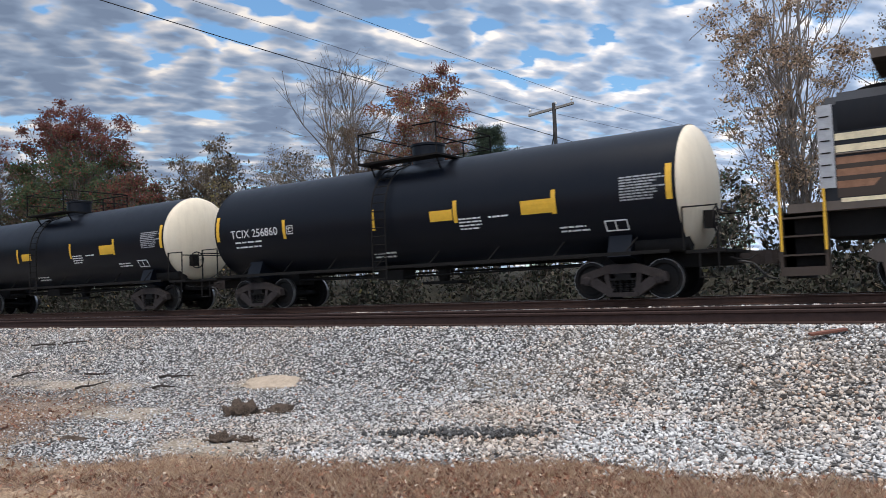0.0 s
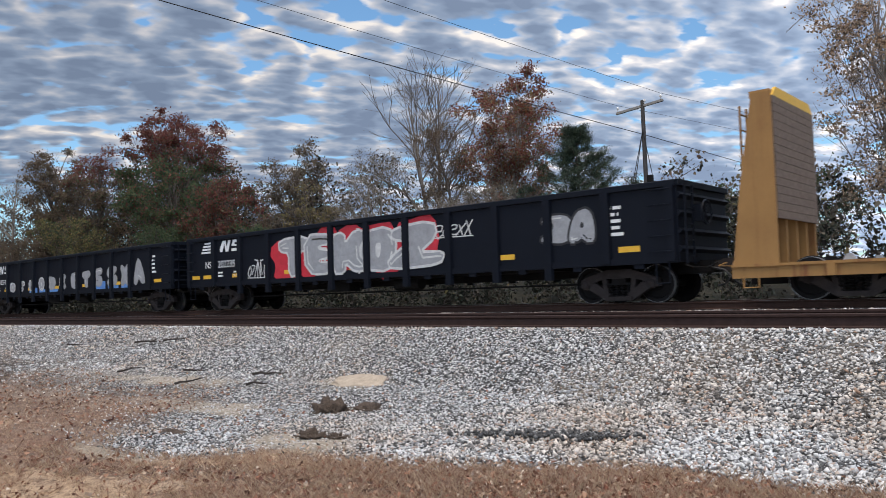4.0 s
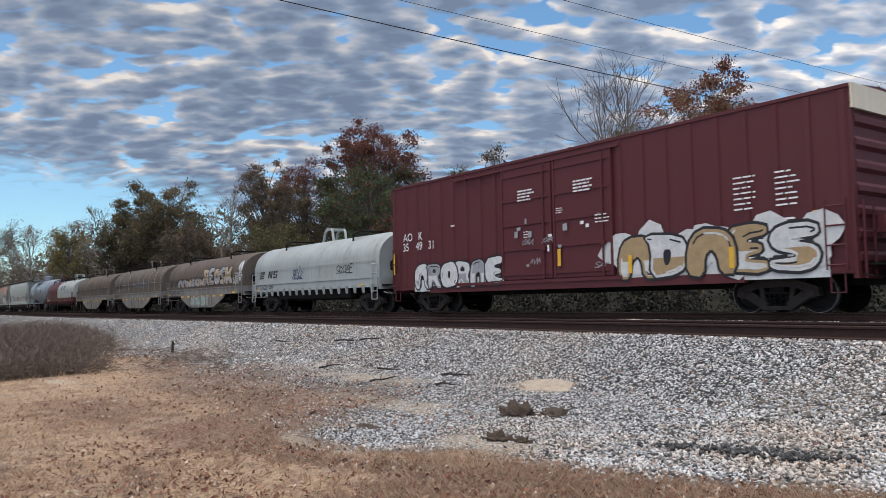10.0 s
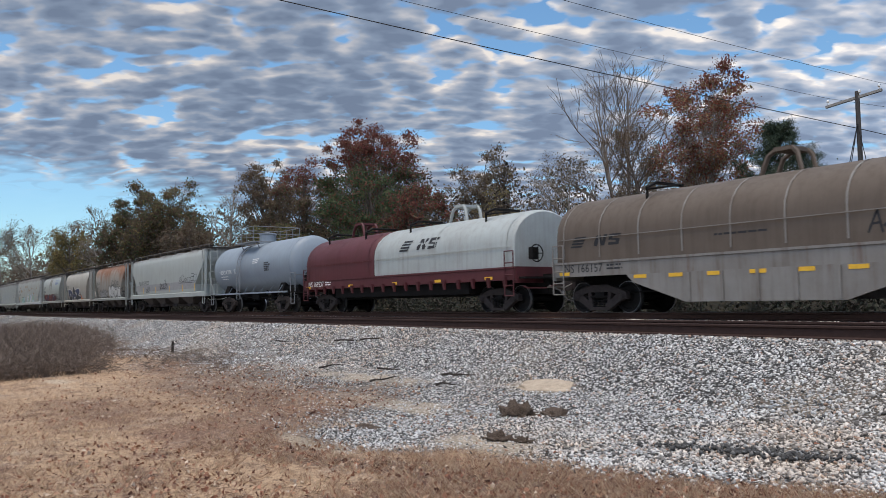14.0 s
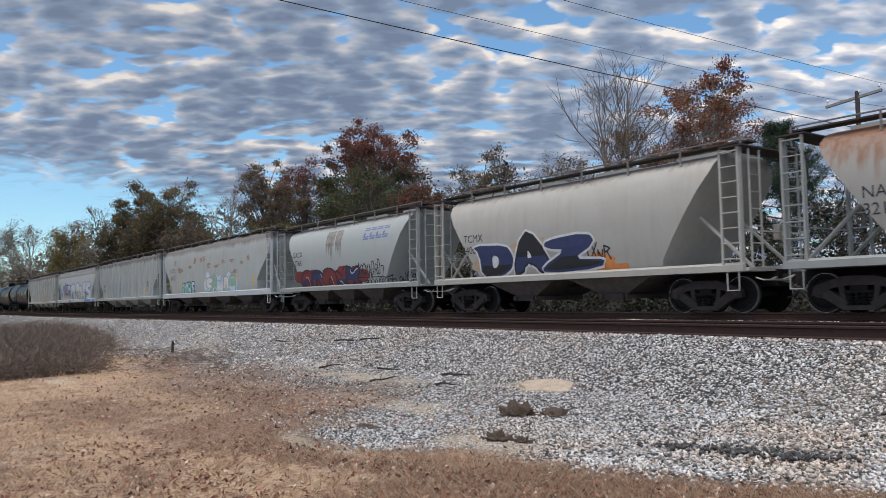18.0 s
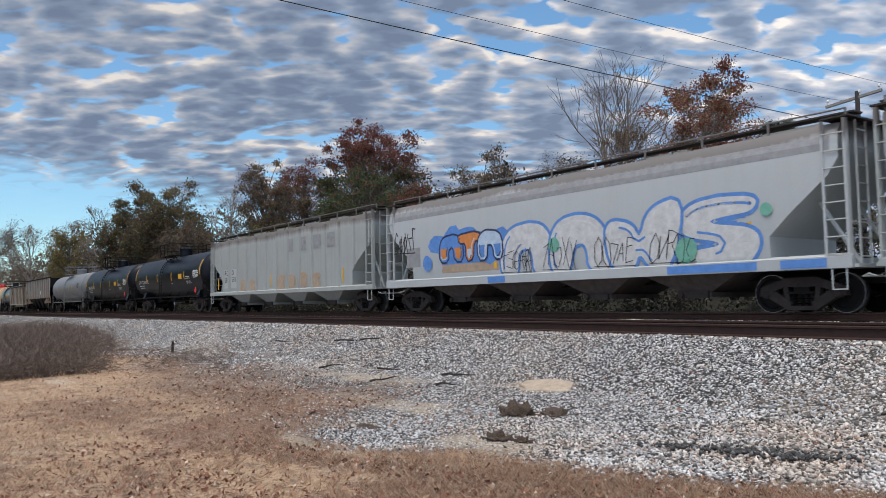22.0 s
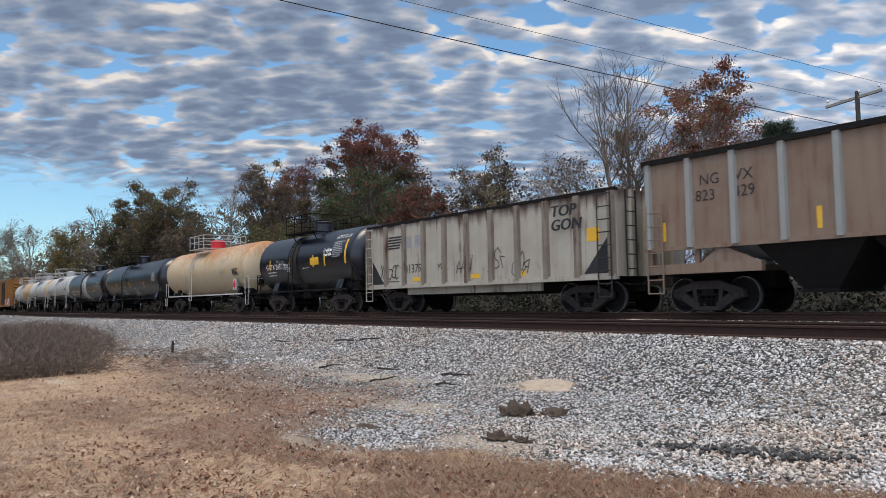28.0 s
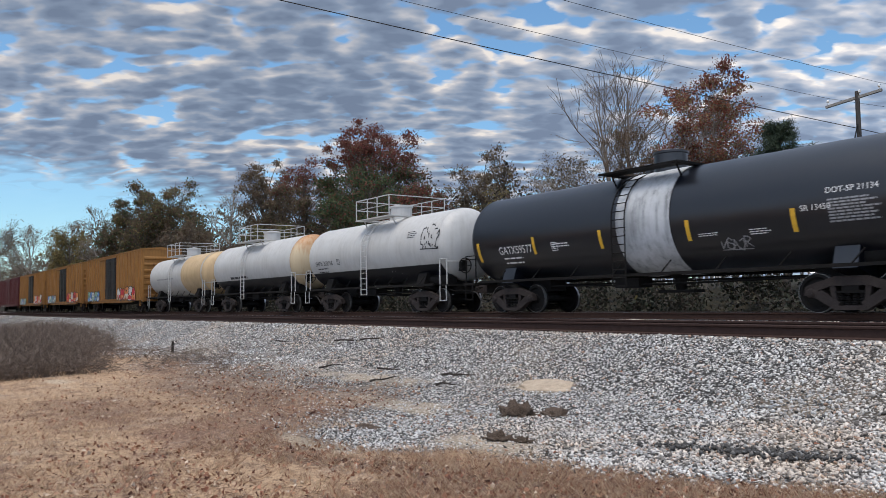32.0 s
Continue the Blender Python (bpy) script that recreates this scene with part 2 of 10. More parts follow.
LOCO_BLACK = paint("loco_black", (0.010, 0.012, 0.016), 0.5, (0.030, 0.026, 0.023), 0.35, gloss=0.2)
LOCO_STEP = paint("loco_brown_dust", (0.045, 0.032, 0.024), 0.75, (0.05, 0.04, 0.035), 0.4)
STRIPE_WORN = plain("worn_stripe", (0.24, 0.125, 0.075), 0.7, 0.0, 0.3, 5)
LOCO_GRIME = paint("loco_grime", (0.10, 0.08, 0.065), 0.7, (0.05, 0.04, 0.035), 0.5)
# grime, taken near-black so the colour also holds the shade beneath the cars
UNDER = plain("underframe_grime_and_shade", (0.009, 0.008, 0.0075), 0.85, 0.0, 0.4, 5)
BAY_GRIME = plain("hopper_bay_grime", (0.075, 0.062, 0.056), 0.8, 0.0, 0.4, 5)
TRUCK_MAT = plain("truck_steel_grime", (0.036, 0.029, 0.027), 0.8, 0.0, 0.4, 6)
# steel darkened in its colour for the shade behind the side frames
WHEEL_MAT = plain("wheel_steel_shaded", (0.008, 0.0072, 0.007), 0.75, 0.0, 0.4, 6)
TREAD_MAT = plain("polished_tread", (0.30, 0.30, 0.30), 0.3, 0.9, 0.15, 8)
BRIGHT = plain("bare_metal", (0.38, 0.37, 0.36), 0.4, 0.7, 0.2, 8)
YELLOW = plain("reflector_yellow", (0.70, 0.40, 0.035), 0.5, 0.0, 0.12, 9)
WHITE = plain("stencil_white", (0.74, 0.74, 0.72), 0.6, 0.0, 0.12, 9)
BLACK_INK = plain("stencil_black", (0.02, 0.02, 0.022), 0.6, 0.0, 0.2, 9)
GOLD_INK = plain("stencil_gold", (0.52, 0.29, 0.05), 0.6, 0.0, 0.2, 9)
CREAM_INK = plain("chevron_cream", (0.68, 0.58, 0.38), 0.6, 0.0, 0.25, 5)
BLUE_INK = plain("logo_blue", (0.13, 0.18, 0.36), 0.6, 0.0, 0.2, 8)
RED_INK = plain("placard_red", (0.62, 0.03, 0.04), 0.6, 0.0, 0.15, 8)
SPRAY = {k: plain("spray_" + k, c, 0.55, 0, 0.22, 5) for k, c in dict(
    silver=(0.30, 0.305, 0.315), white=(0.56, 0.56, 0.54), black=(0.018, 0.018, 0.02), red=(0.50, 0.025, 0.04), blue=(0.10, 0.24, 0.55), pale=(0.42, 0.52, 0.62),
    gold=(0.55, 0.37, 0.12), green=(0.24, 0.40, 0.28), maroon=(0.17, 0.035, 0.035), navy=(0.03, 0.04, 0.10), peach=(0.40, 0.30, 0.21), grey=(0.28, 0.28, 0.28), faint=(0.034, 0.034, 0.038), worn=(0.085, 0.125, 0.19), orange=(0.60, 0.22, 0.06), tan=(0.36, 0.25, 0.13), mint=(0.16, 0.40, 0.30)).items()}
ROOF_DARK = plain("roof_walk_grime", (0.050, 0.044, 0.040), 0.8, 0.0, 0.4, 7)
SCUFFED_BAND = paint("scuffed_band", (0.50, 0.52, 0.54), 0.5, (0.05, 0.055, 0.06), 0.8, rust=0.28, rust_colour=(0.02, 0.022, 0.026), rust_soft=1.0)
SPILL = plain("spilled_dust", (0.245, 0.235, 0.21), 0.85, 0, 0.3, 5)
RUST_SMEAR = plain("rust_smear", (0.33, 0.23, 0.15), 0.8, 0, 0.35, 8)
PATCH = plain("repaint_patch", (0.285, 0.325, 0.365), 0.5, 0, 0.08, 4)
PLANK_MAT = plain("grey_plank", (0.17, 0.125, 0.095), 0.85, 0, 0.35, 9, 0.4)
RAIL_RUST = plain("rusty_rail", (0.050, 0.027, 0.020), 0.8, 0.1, 0.35, 9)
RAIL_TOP = plain("polished_rail", (0.30, 0.29, 0.28), 0.3, 0.9, 0.15, 6)
RAIL_DARK = plain("brown_rail", (0.042, 0.024, 0.020), 0.75, 0.1, 0.35, 9)
TIE_MAT = plain("creosote_tie", (0.028, 0.022, 0.019), 0.9, 0, 0.4, 7, 0.5, 0.01)
POLE_MAT = plain("pole_wood", (0.070, 0.064, 0.060), 0.9, 0, 0.3, 7, 0.4, 0.01)
ARM_MAT = plain("crossarm_wood", (0.26, 0.245, 0.225), 0.85, 0, 0.2, 7)
WIRE_MAT = plain("wire_black", (0.012, 0.012, 0.013), 0.6, 0, 0.2, 4)
# ---- shape tools ----
class Shape:
    """Collects the faces of one mesh."""

    def __init__(self):
        self.v, self.f = [], []

    def add(self, verts, faces):
        k = len(self.v)
        self.v += verts
        self.f += [tuple(i + k for i in f) for f in faces]
        return self

    def box(self, x0, x1, y0, y1, z0, z1):
        return self.add([(x, y, z) for x in (x0, x1) for y in (y0, y1) for z in (z0, z1)],
                        [(0, 1, 3, 2), (4, 6, 7, 5), (0, 4, 5, 1), (2, 3, 7, 6), (0, 2, 6, 4), (1, 5, 7, 3)])

    def prism(self, poly, axis, a0, a1):
        """A flat outline pushed from a0 to a1 along an axis: x takes (y, z), y takes (x, z), z takes (x, y)."""
        put = {"x": lambda p, a: (a, p[0], p[1]), "y": lambda p, a: (p[0], a, p[1]), "z": lambda p, a: (p[0], p[1], a)}[axis]
        n = len(poly)
        v = [put(p, a0) for p in poly] + [put(p, a1) for p in poly]
        f = [tuple(range(n)), tuple(range(2 * n - 1, n - 1, -1))] + [(i, n + i, n + (i + 1) % n, (i + 1) % n) for i in range(n)]
        return self.add(v, f)

    def rod(self, a, b, r, n=6, r2=None):
        a, b = Vector(a), Vector(b)
        q = (b - a).to_track_quat("Z", "Y")
        r2 = r if r2 is None else r2
        v = []
        for p, rr in ((a, r), (b, r2)):
            v += [tuple(p + q @ Vector((rr * math.cos(2 * math.pi * i / n), rr * math.sin(2 * math.pi * i / n), 0))) for i in range(n)]
        return self.add(v, [tuple(range(n - 1, -1, -1)), tuple(range(n, 2 * n))] + [(i, (i + 1) % n, n + (i + 1) % n, n + i) for i in range(n)])

    def path(self, pts, r, n=6):
        """One bent tube through the points."""
        pts = [Vector(p) for p in pts]
        ways = [(b - a).normalized() for a, b in zip(pts, pts[1:])]
        u = ways[0].orthogonal().normalized()
        v = []
        for i, p in enumerate(pts):
            d = (ways[max(i - 1, 0)] + ways[min(i, len(ways) - 1)])
            d = d.normalized() if d.length > 0.1 else ways[min(i, len(ways) - 1)]
            u = (u - d * u.dot(d)).normalized()
            w = d.cross(u)
            v += [tuple(p + (u * math.cos(2 * math.pi * k / n) + w * math.sin(2 * math.pi * k / n)) * r) for k in range(n)]
        m = len(pts)
        f = [tuple(range(n - 1, -1, -1)), tuple(range((m - 1) * n, m * n))]
        f += [(j * n + i, j * n + (i + 1) % n, (j + 1) * n + (i + 1) % n, (j + 1) * n + i) for j in range(m - 1) for i in range(n)]
        return self.add(v, f)

    def lathe(self, prof, axis="x", n=40, at=(0, 0, 0), close=True):
        """Rings (place, radius) turned round an axis through at."""
        v = []
        for s, r in prof:
            for i in range(n):
                a = 2 * math.pi * i / n
                c, d = r * math.cos(a), r * math.sin(a)
                v.append({"x": (at[0] + s, at[1] + c, at[2] + d), "y": (at[0] + d, at[1] + s, at[2] + c), "z": (at[0] + c, at[1] + d, at[2] + s)}[axis])
        f = [(j * n + i, j * n + (i + 1) % n, (j + 1) * n + (i + 1) % n, (j + 1) * n + i) for j in range(len(prof) - 1) for i in range(n)]
        if close:
            f += [tuple(range(n - 1, -1, -1)), tuple(range((len(prof) - 1) * n, len(prof) * n))]
        return self.add(v, f)

    def mesh(self, name, mat, smooth=35):
        me = bpy.data.meshes.new(name)
        me.from_pydata(self.v, [], self.f)
        me.materials.append(mat)
        bm = bmesh.new()
        bm.from_mesh(me)
        bmesh.ops.recalc_face_normals(bm, faces=bm.faces)
        bm.to_mesh(me)
        bm.free()
        if smooth:
            me.polygons.foreach_set("use_smooth", [True] * len(me.polygons))
            me.set_sharp_from_angle(angle=radians(smooth))
        return me


def part(name, shape, mat, parent, label="", at=None):
    """One mesh object under a thing or a part. shape: a Shape or a ready mesh."""
    me = shape if isinstance(shape, bpy.types.Mesh) else shape.mesh(name, mat)
    ob = new(name, me)
    ob.parent = parent
    if at:
        ob.location = at
    if label:
        tagged(ob, label)
    return ob


def thing(name, label, category, at=(0, 0, 0), group="", kind=""):
    ob = new(name)
    ob.location = at
    ob.empty_display_size = 0.3
    return tagged(ob, label, category, group, kind)


def bulk_mesh(name, verts, tris, mat, smooth=False):
    """A mesh from arrays of corners and triangles."""
    me = bpy.data.meshes.new(name)
    nv, nt_ = len(verts), len(tris)
    me.vertices.add(nv)
    me.vertices.foreach_set("co", np.asarray(verts, np.float32).ravel())
    me.loops.add(nt_ * 3)
    me.loops.foreach_set("vertex_index", np.asarray(tris, np.int32).ravel())
    me.polygons.add(nt_)
    me.polygons.foreach_set("loop_start", np.arange(0, nt_ * 3, 3, dtype=np.int32))
    me.polygons.foreach_set("loop_total", np.full(nt_, 3, dtype=np.int32))
    if smooth:
        me.polygons.foreach_set("use_smooth", np.ones(nt_, dtype=bool))
    me.update(calc_edges=True)
    me.materials.append(mat)
    return me


FONT_CACHE = {}


def glyphs(text):
    """The flat shape of a word in the built-in font, one unit high: corners and faces."""
    if text not in FONT_CACHE:
        cu = bpy.data.curves.new("word", "FONT")
        cu.body, cu.resolution_u = text, 3
        ob = bpy.data.objects.new("word", cu)
        scene.collection.objects.link(ob)
        me = ob.evaluated_get(bpy.context.evaluated_depsgraph_get()).to_mesh()
        FONT_CACHE[text] = ([tuple(v.co[:2]) for v in me.vertices], [tuple(p.vertices) for p in me.polygons])
        bpy.data.objects.remove(ob)
        bpy.data.curves.remove(cu)
    return FONT_CACHE[text]


def lettering(parent, text, x, z, height, mat, side, wide=1.0, lift=0.006, name="lettering", slant=0.0):
    """Words on a car's near side. side(z): the side's y at that height."""
    pts, faces = glyphs(text)
    s = Shape()
    k = height / 0.70
    zs = [z + p[1] * k for p in pts]
    s.add([(x + (p[0] + slant * p[1]) * k * wide, side(q) - lift, q) for p, q in zip(pts, zs)], faces)
    return part(name, s.mesh(name, mat, 0), mat, parent)


def bars(parent, x, z, w, h, lines, mat, side, seed=1, name="small_print", gap=0.5):
    """Lines of small print too fine to read."""
    rnd, s = random.Random(seed), Shape()
    pitch = h / lines
    for i in range(lines):
        z1 = z + h - i * pitch
        z0 = z1 - pitch * gap
        end, a = x + w * (0.7 + 0.3 * rnd.random()), x
        while a < end:
            b = min(end, a + pitch * rnd.uniform(0.8, 2.6))
            s.add([(a, side(z0) - 0.005, z0), (b, side(z0) - 0.005, z0), (b, side(z1) - 0.005, z1), (a, side(z1) - 0.005, z1)], [(0, 1, 2, 3)])
            a = b + pitch * 0.35
    return tagged(part(name, s.mesh(name, mat, 0), mat, parent), kind="stuff")


def patch(parent, x0, x1, z0, z1, mat, side, name="marking", lift=0.005, label="", cols=1, rows=1):
    s = Shape()
    for i in range(cols):
        for j in range(rows):
            a0, a1 = x0 + (x1 - x0) * i / cols, x0 + (x1 - x0) * (i + 1) / cols
            b0, b1 = z0 + (z1 - z0) * j / rows, z0 + (z1 - z0) * (j + 1) / rows
            s.add([(a0, side(b0) - lift, b0), (a1, side(b0) - lift, b0), (a1, side(b1) - lift, b1), (a0, side(b1) - lift, b1)], [(0, 1, 2, 3)])
    return part(name, s.mesh(name, mat, 0), mat, parent, label)


def blob(s, cx, cz, rx, rz, side, lift, rnd, square=2.6, n=16, wob=0.12, hole=None):
    ph = [rnd.uniform(0, 6.28) for _ in range(3)]
    rings = [1.0, 0.66, 0.33] if hole is None else [1.0, hole]
    k = len(s.v)
    for rr in rings:
        for i in range(n):
            a = 2 * math.pi * i / n
            c, d = math.cos(a), math.sin(a)
            q = (abs(c) ** square + abs(d) ** square) ** (-1 / square)
            q *= 1 + wob * (math.sin(2 * a + ph[0]) * 0.6 + math.sin(3 * a + ph[1]) * 0.5 + math.sin(5 * a + ph[2]) * 0.3)
            x, z = cx + rx * rr * q * c, cz + rz * rr * q * d
            s.v.append((x, side(z) - lift, z))
    for j in range(len(rings) - 1):
        s.f += [(k + j * n + i, k + j * n + (i + 1) % n, k + (j + 1) * n + (i + 1) % n, k + (j + 1) * n + i) for i in range(n)]
    if hole is None:
        s.f.append(tuple(k + (len(rings) - 1) * n + i for i in range(n)))


# loose stroke forms for spray paint, in a unit box
FORMS = [[[(0.1, 0), (0.1, 1), (0.6, 1), (0.9, 0.8), (0.6, 0.55), (0.1, 0.5)], [(0.45, 0.5), (0.95, 0)]], [[(0.9, 0.9), (0.4, 1), (0.1, 0.5), (0.4, 0), (0.9, 0.12)]],
         [[(0.05, 0), (0.5, 1), (0.95, 0)], [(0.25, 0.38), (0.75, 0.38)]], [[(0.9, 0.85), (0.5, 1), (0.12, 0.8), (0.3, 0.55), (0.75, 0.45), (0.9, 0.2), (0.5, 0), (0.1, 0.12)]],
         [[(0.1, 0), (0.15, 1), (0.8, 0.05), (0.9, 1)]], [[(0.5, 0), (0.15, 0.2), (0.1, 0.7), (0.45, 1), (0.85, 0.75), (0.88, 0.25), (0.5, 0)]], [[(0.1, 1), (0.12, 0), (0.9, 0.05)], [(0.1, 0.55), (0.7, 0.6)], [(0.1, 1), (0.9, 0.95)]],
         [[(0.1, 1), (0.9, 0)], [(0.9, 1), (0.1, 0)]], [[(0.15, 0.95), (0.9, 0.95), (0.35, 0)]], [[(0.1, 0), (0.1, 1), (0.7, 0.95), (0.9, 0.5), (0.7, 0.05), (0.1, 0)]]]


def ribbon(s, pts, width, side, lift, n=8):
    """A thick painted stroke with round joints."""
    for i, ((xa, za), (xb, zb)) in enumerate(zip(pts, pts[1:])):
        dx, dz = xb - xa, zb - za
        d = math.hypot(dx, dz) + 1e-6
        px, pz = -dz / d * width / 2, dx / d * width / 2
        m = max(1, int(d / 0.4))
        for j in range(m):
            a, b = j / m, (j + 1) / m
            x0, z0, x1, z1 = xa + dx * a, za + dz * a, xa + dx * b, za + dz * b
            s.add([(x, side(z) - lift, z) for x, z in ((x0 + px, z0 + pz), (x0 - px, z0 - pz), (x1 - px, z1 - pz), (x1 + px, z1 + pz))], [(0, 1, 2, 3)])
    for k, (x, z) in enumerate(pts):
        s.add([(x + width / 2 * math.cos(2 * math.pi * i / n), side(z + width / 2 * math.sin(2 * math.pi * i / n)) - lift - 0.0006, z + width / 2 * math.sin(2 * math.pi * i / n)) for i in range(n)], [tuple(range(n))])


# fat letter-like forms without meaning: outline and holes, in a unit box
FAT = [[[(0, 0), (1, 0.05), (0.95, 0.3), (0.6, 0.32), (0.9, 0.5), (0.6, 0.62), (1, 0.72), (0.95, 1), (0.05, 1)]],
       [[(0, 0), (0.35, 0), (0.45, 0.3), (0.7, 0), (1.05, 0.05), (0.8, 0.42), (1, 0.75), (0.7, 1), (0, 1)], [(0.35, 0.62), (0.65, 0.62), (0.62, 0.8), (0.35, 0.8)]],
       [[(0.2, 0), (0.8, 0), (1, 0.3), (1, 0.7), (0.8, 1), (0.2, 1), (0, 0.7), (0, 0.3)], [(0.42, 0.3), (0.6, 0.35), (0.58, 0.68), (0.4, 0.65)]],
       [[(0.05, 0), (0.9, 0), (1, 0.35), (0.55, 0.5), (1, 0.68), (0.9, 1), (0.2, 1), (0, 0.65), (0.4, 0.5), (0, 0.3)]],
       [[(0, 0), (0.35, 0.05), (0.5, 0.25), (0.75, 0), (1.05, 0.1), (0.75, 0.5), (1, 0.95), (0.65, 1), (0.48, 0.7), (0.35, 1), (0, 0.95)]],
       [[(0, 0), (0.35, 0), (0.5, 0.18), (0.65, 0), (1, 0), (0.8, 1), (0.25, 1.05)], [(0.42, 0.4), (0.62, 0.4), (0.52, 0.68)]],
       [[(0, 0), (0.3, 0), (0.32, 0.5), (0.65, 0), (1, 0.05), (0.95, 1), (0.68, 1), (0.66, 0.55), (0.35, 1), (0.02, 0.95)]],
       [[(0.1, 0.1), (0.5, -0.05), (0.9, 0.1), (1, 1), (0.65, 1), (0.6, 0.4), (0.4, 0.4), (0.35, 1), (0, 1)]]]


LETTER = {}
LETTER["D"] = [[(0, 0), (0.60, 0), (0.95, 0.22), (1, 0.62), (0.80, 0.95), (-0.22, 1.0), (0.02, 0.70)], [(0.40, 0.25), (0.55, 0.30), (0.56, 0.62), (0.36, 0.66)]]
LETTER["A"] = [[(-0.05, 0), (0.28, 0.02), (0.38, 0.28), (0.62, 0.28), (0.78, 0), (1.18, 0.02), (0.72, 1.05), (0.34, 1.28)], [(0.42, 0.48), (0.60, 0.48), (0.50, 0.74)]]
LETTER["Z"] = [[(-0.05, 0), (1.20, 0.08), (1.30, 0.34), (0.62, 0.34), (1.12, 0.74), (1.02, 1.05), (0, 0.98), (-0.02, 0.70), (0.52, 0.68), (-0.12, 0.22)]]
LETTER["R"] = [[(0, 0), (0.32, 0), (0.36, 0.34), (0.62, 0), (1.02, 0.04), (0.74, 0.42), (0.95, 0.66), (0.86, 0.95), (-0.08, 1.0), (0.02, 0.75)], [(0.36, 0.60), (0.60, 0.60), (0.58, 0.76), (0.34, 0.76)]]
LETTER["E"] = [[(0, 0.03), (0.92, 0), (0.95, 0.26), (0.46, 0.28), (0.48, 0.40), (0.80, 0.42), (0.78, 0.60), (0.46, 0.62), (0.46, 0.74), (0.95, 0.78), (0.90, 1.02), (-0.04, 1.0)]]
LETTER["K"] = [[(0, 0), (0.34, 0), (0.38, 0.30), (0.70, -0.02), (1.08, 0.06), (0.70, 0.50), (1.05, 0.92), (0.72, 1.06), (0.38, 0.68), (0.34, 1.0), (-0.02, 1.0)]]
LETTER["S"] = [[(0.02, 0.02), (0.78, 0), (1.0, 0.24), (0.92, 0.52), (0.44, 0.62), (0.48, 0.72), (0.95, 0.72), (0.98, 1.0), (0.26, 1.02), (0, 0.78), (0.08, 0.50), (0.54, 0.38), (0.50, 0.28), (0.02, 0.30)]]
LETTER["O"] = [[(0.22, 0), (0.78, 0), (1, 0.28), (1, 0.72), (0.78, 1), (0.22, 1), (0, 0.72), (0, 0.28)], [(0.42, 0.32), (0.58, 0.32), (0.60, 0.68), (0.40, 0.68)]]
LETTER["T"] = [[(0.34, 0), (0.70, 0.02), (0.68, 0.66), (1.04, 0.68), (1.0, 1.0), (-0.04, 0.98), (0, 0.66), (0.34, 0.66)]]
LETTER["n"] = [[(0, 0), (0, 0.68), (0.24, 1.0), (0.74, 1.0), (1, 0.70), (1.02, 0), (0.68, 0), (0.64, 0.46), (0.50, 0.56), (0.38, 0.46), (0.34, 0)]]
LETTER["w"] = [[(0.05, 0), (-0.02, 0.84), (0.38, 0.80), (0.50, 0.46), (0.62, 0.98), (1.06, 1.12), (0.90, 0), (0.54, 0), (0.42, 0.30), (0.34, 0)]]
LETTER["X"] = [[(0, 0.02), (0.36, 0), (0.52, 0.26), (0.70, 0), (1.04, 0.04), (0.74, 0.50), (1.02, 0.96), (0.68, 1.0), (0.50, 0.74), (0.34, 1.0), (-0.02, 0.96), (0.28, 0.50)]]


def rounded(pts, times):
    for _ in range(times):
        pts = [q for (a, b), (c, d) in zip(pts, pts[1:] + pts[:1]) for q in ((0.75 * a + 0.25 * c, 0.75 * b + 0.25 * d), (0.25 * a + 0.75 * c, 0.25 * b + 0.75 * d))]
    return pts


def swollen(pts, by):
    """The outline pushed outwards."""
    area = sum(a * d - c * b for (a, b), (c, d) in zip(pts, pts[1:] + pts[:1]))
    k, out = (by if area > 0 else -by), []
    for (a, b), (c, d), (e, f) in zip(pts[-1:] + pts[:-1], pts, pts[1:] + pts[:1]):
        nx, nz = f - b, a - e
        n = math.hypot(nx, nz) + 1e-6
        out.append((c + nx / n * k, d + nz / n * k))
    return out


def paint_fill(s, loops, side, lift, z_to=None, step=0.045):
    """A painted area inside closed outlines, laid in thin strips that follow the car's side."""
    zs = [q for loop in loops for _, q in loop]
    z0, z1 = min(zs) + 0.002, min(max(zs), z_to or 99) - 0.002

    def cuts(z):
        x = []
        for loop in loops:
            for (a, b), (c, d) in zip(loop, loop[1:] + loop[:1]):
                if (b <= z) != (d <= z):
                    x.append(a + (c - a) * (z - b) / (d - b))
        return sorted(x)
    n = max(2, int((z1 - z0) / step))
    rows = [(z0 + (z1 - z0) * i / n) for i in range(n + 1)]
    prev = cuts(rows[0])
    for za, zb in zip(rows, rows[1:]):
        now = cuts(zb)
        lo, hi = prev, now
        if len(lo) != len(hi):
            lo = hi = cuts((za + zb) / 2)
        for i in range(0, len(lo) - 1, 2):
            s.add([(lo[i], side(za) - lift, za), (lo[i + 1], side(za) - lift, za), (hi[i + 1], side(zb) - lift, zb), (hi[i], side(zb) - lift, zb)], [(0, 1, 2, 3)])
        prev = now


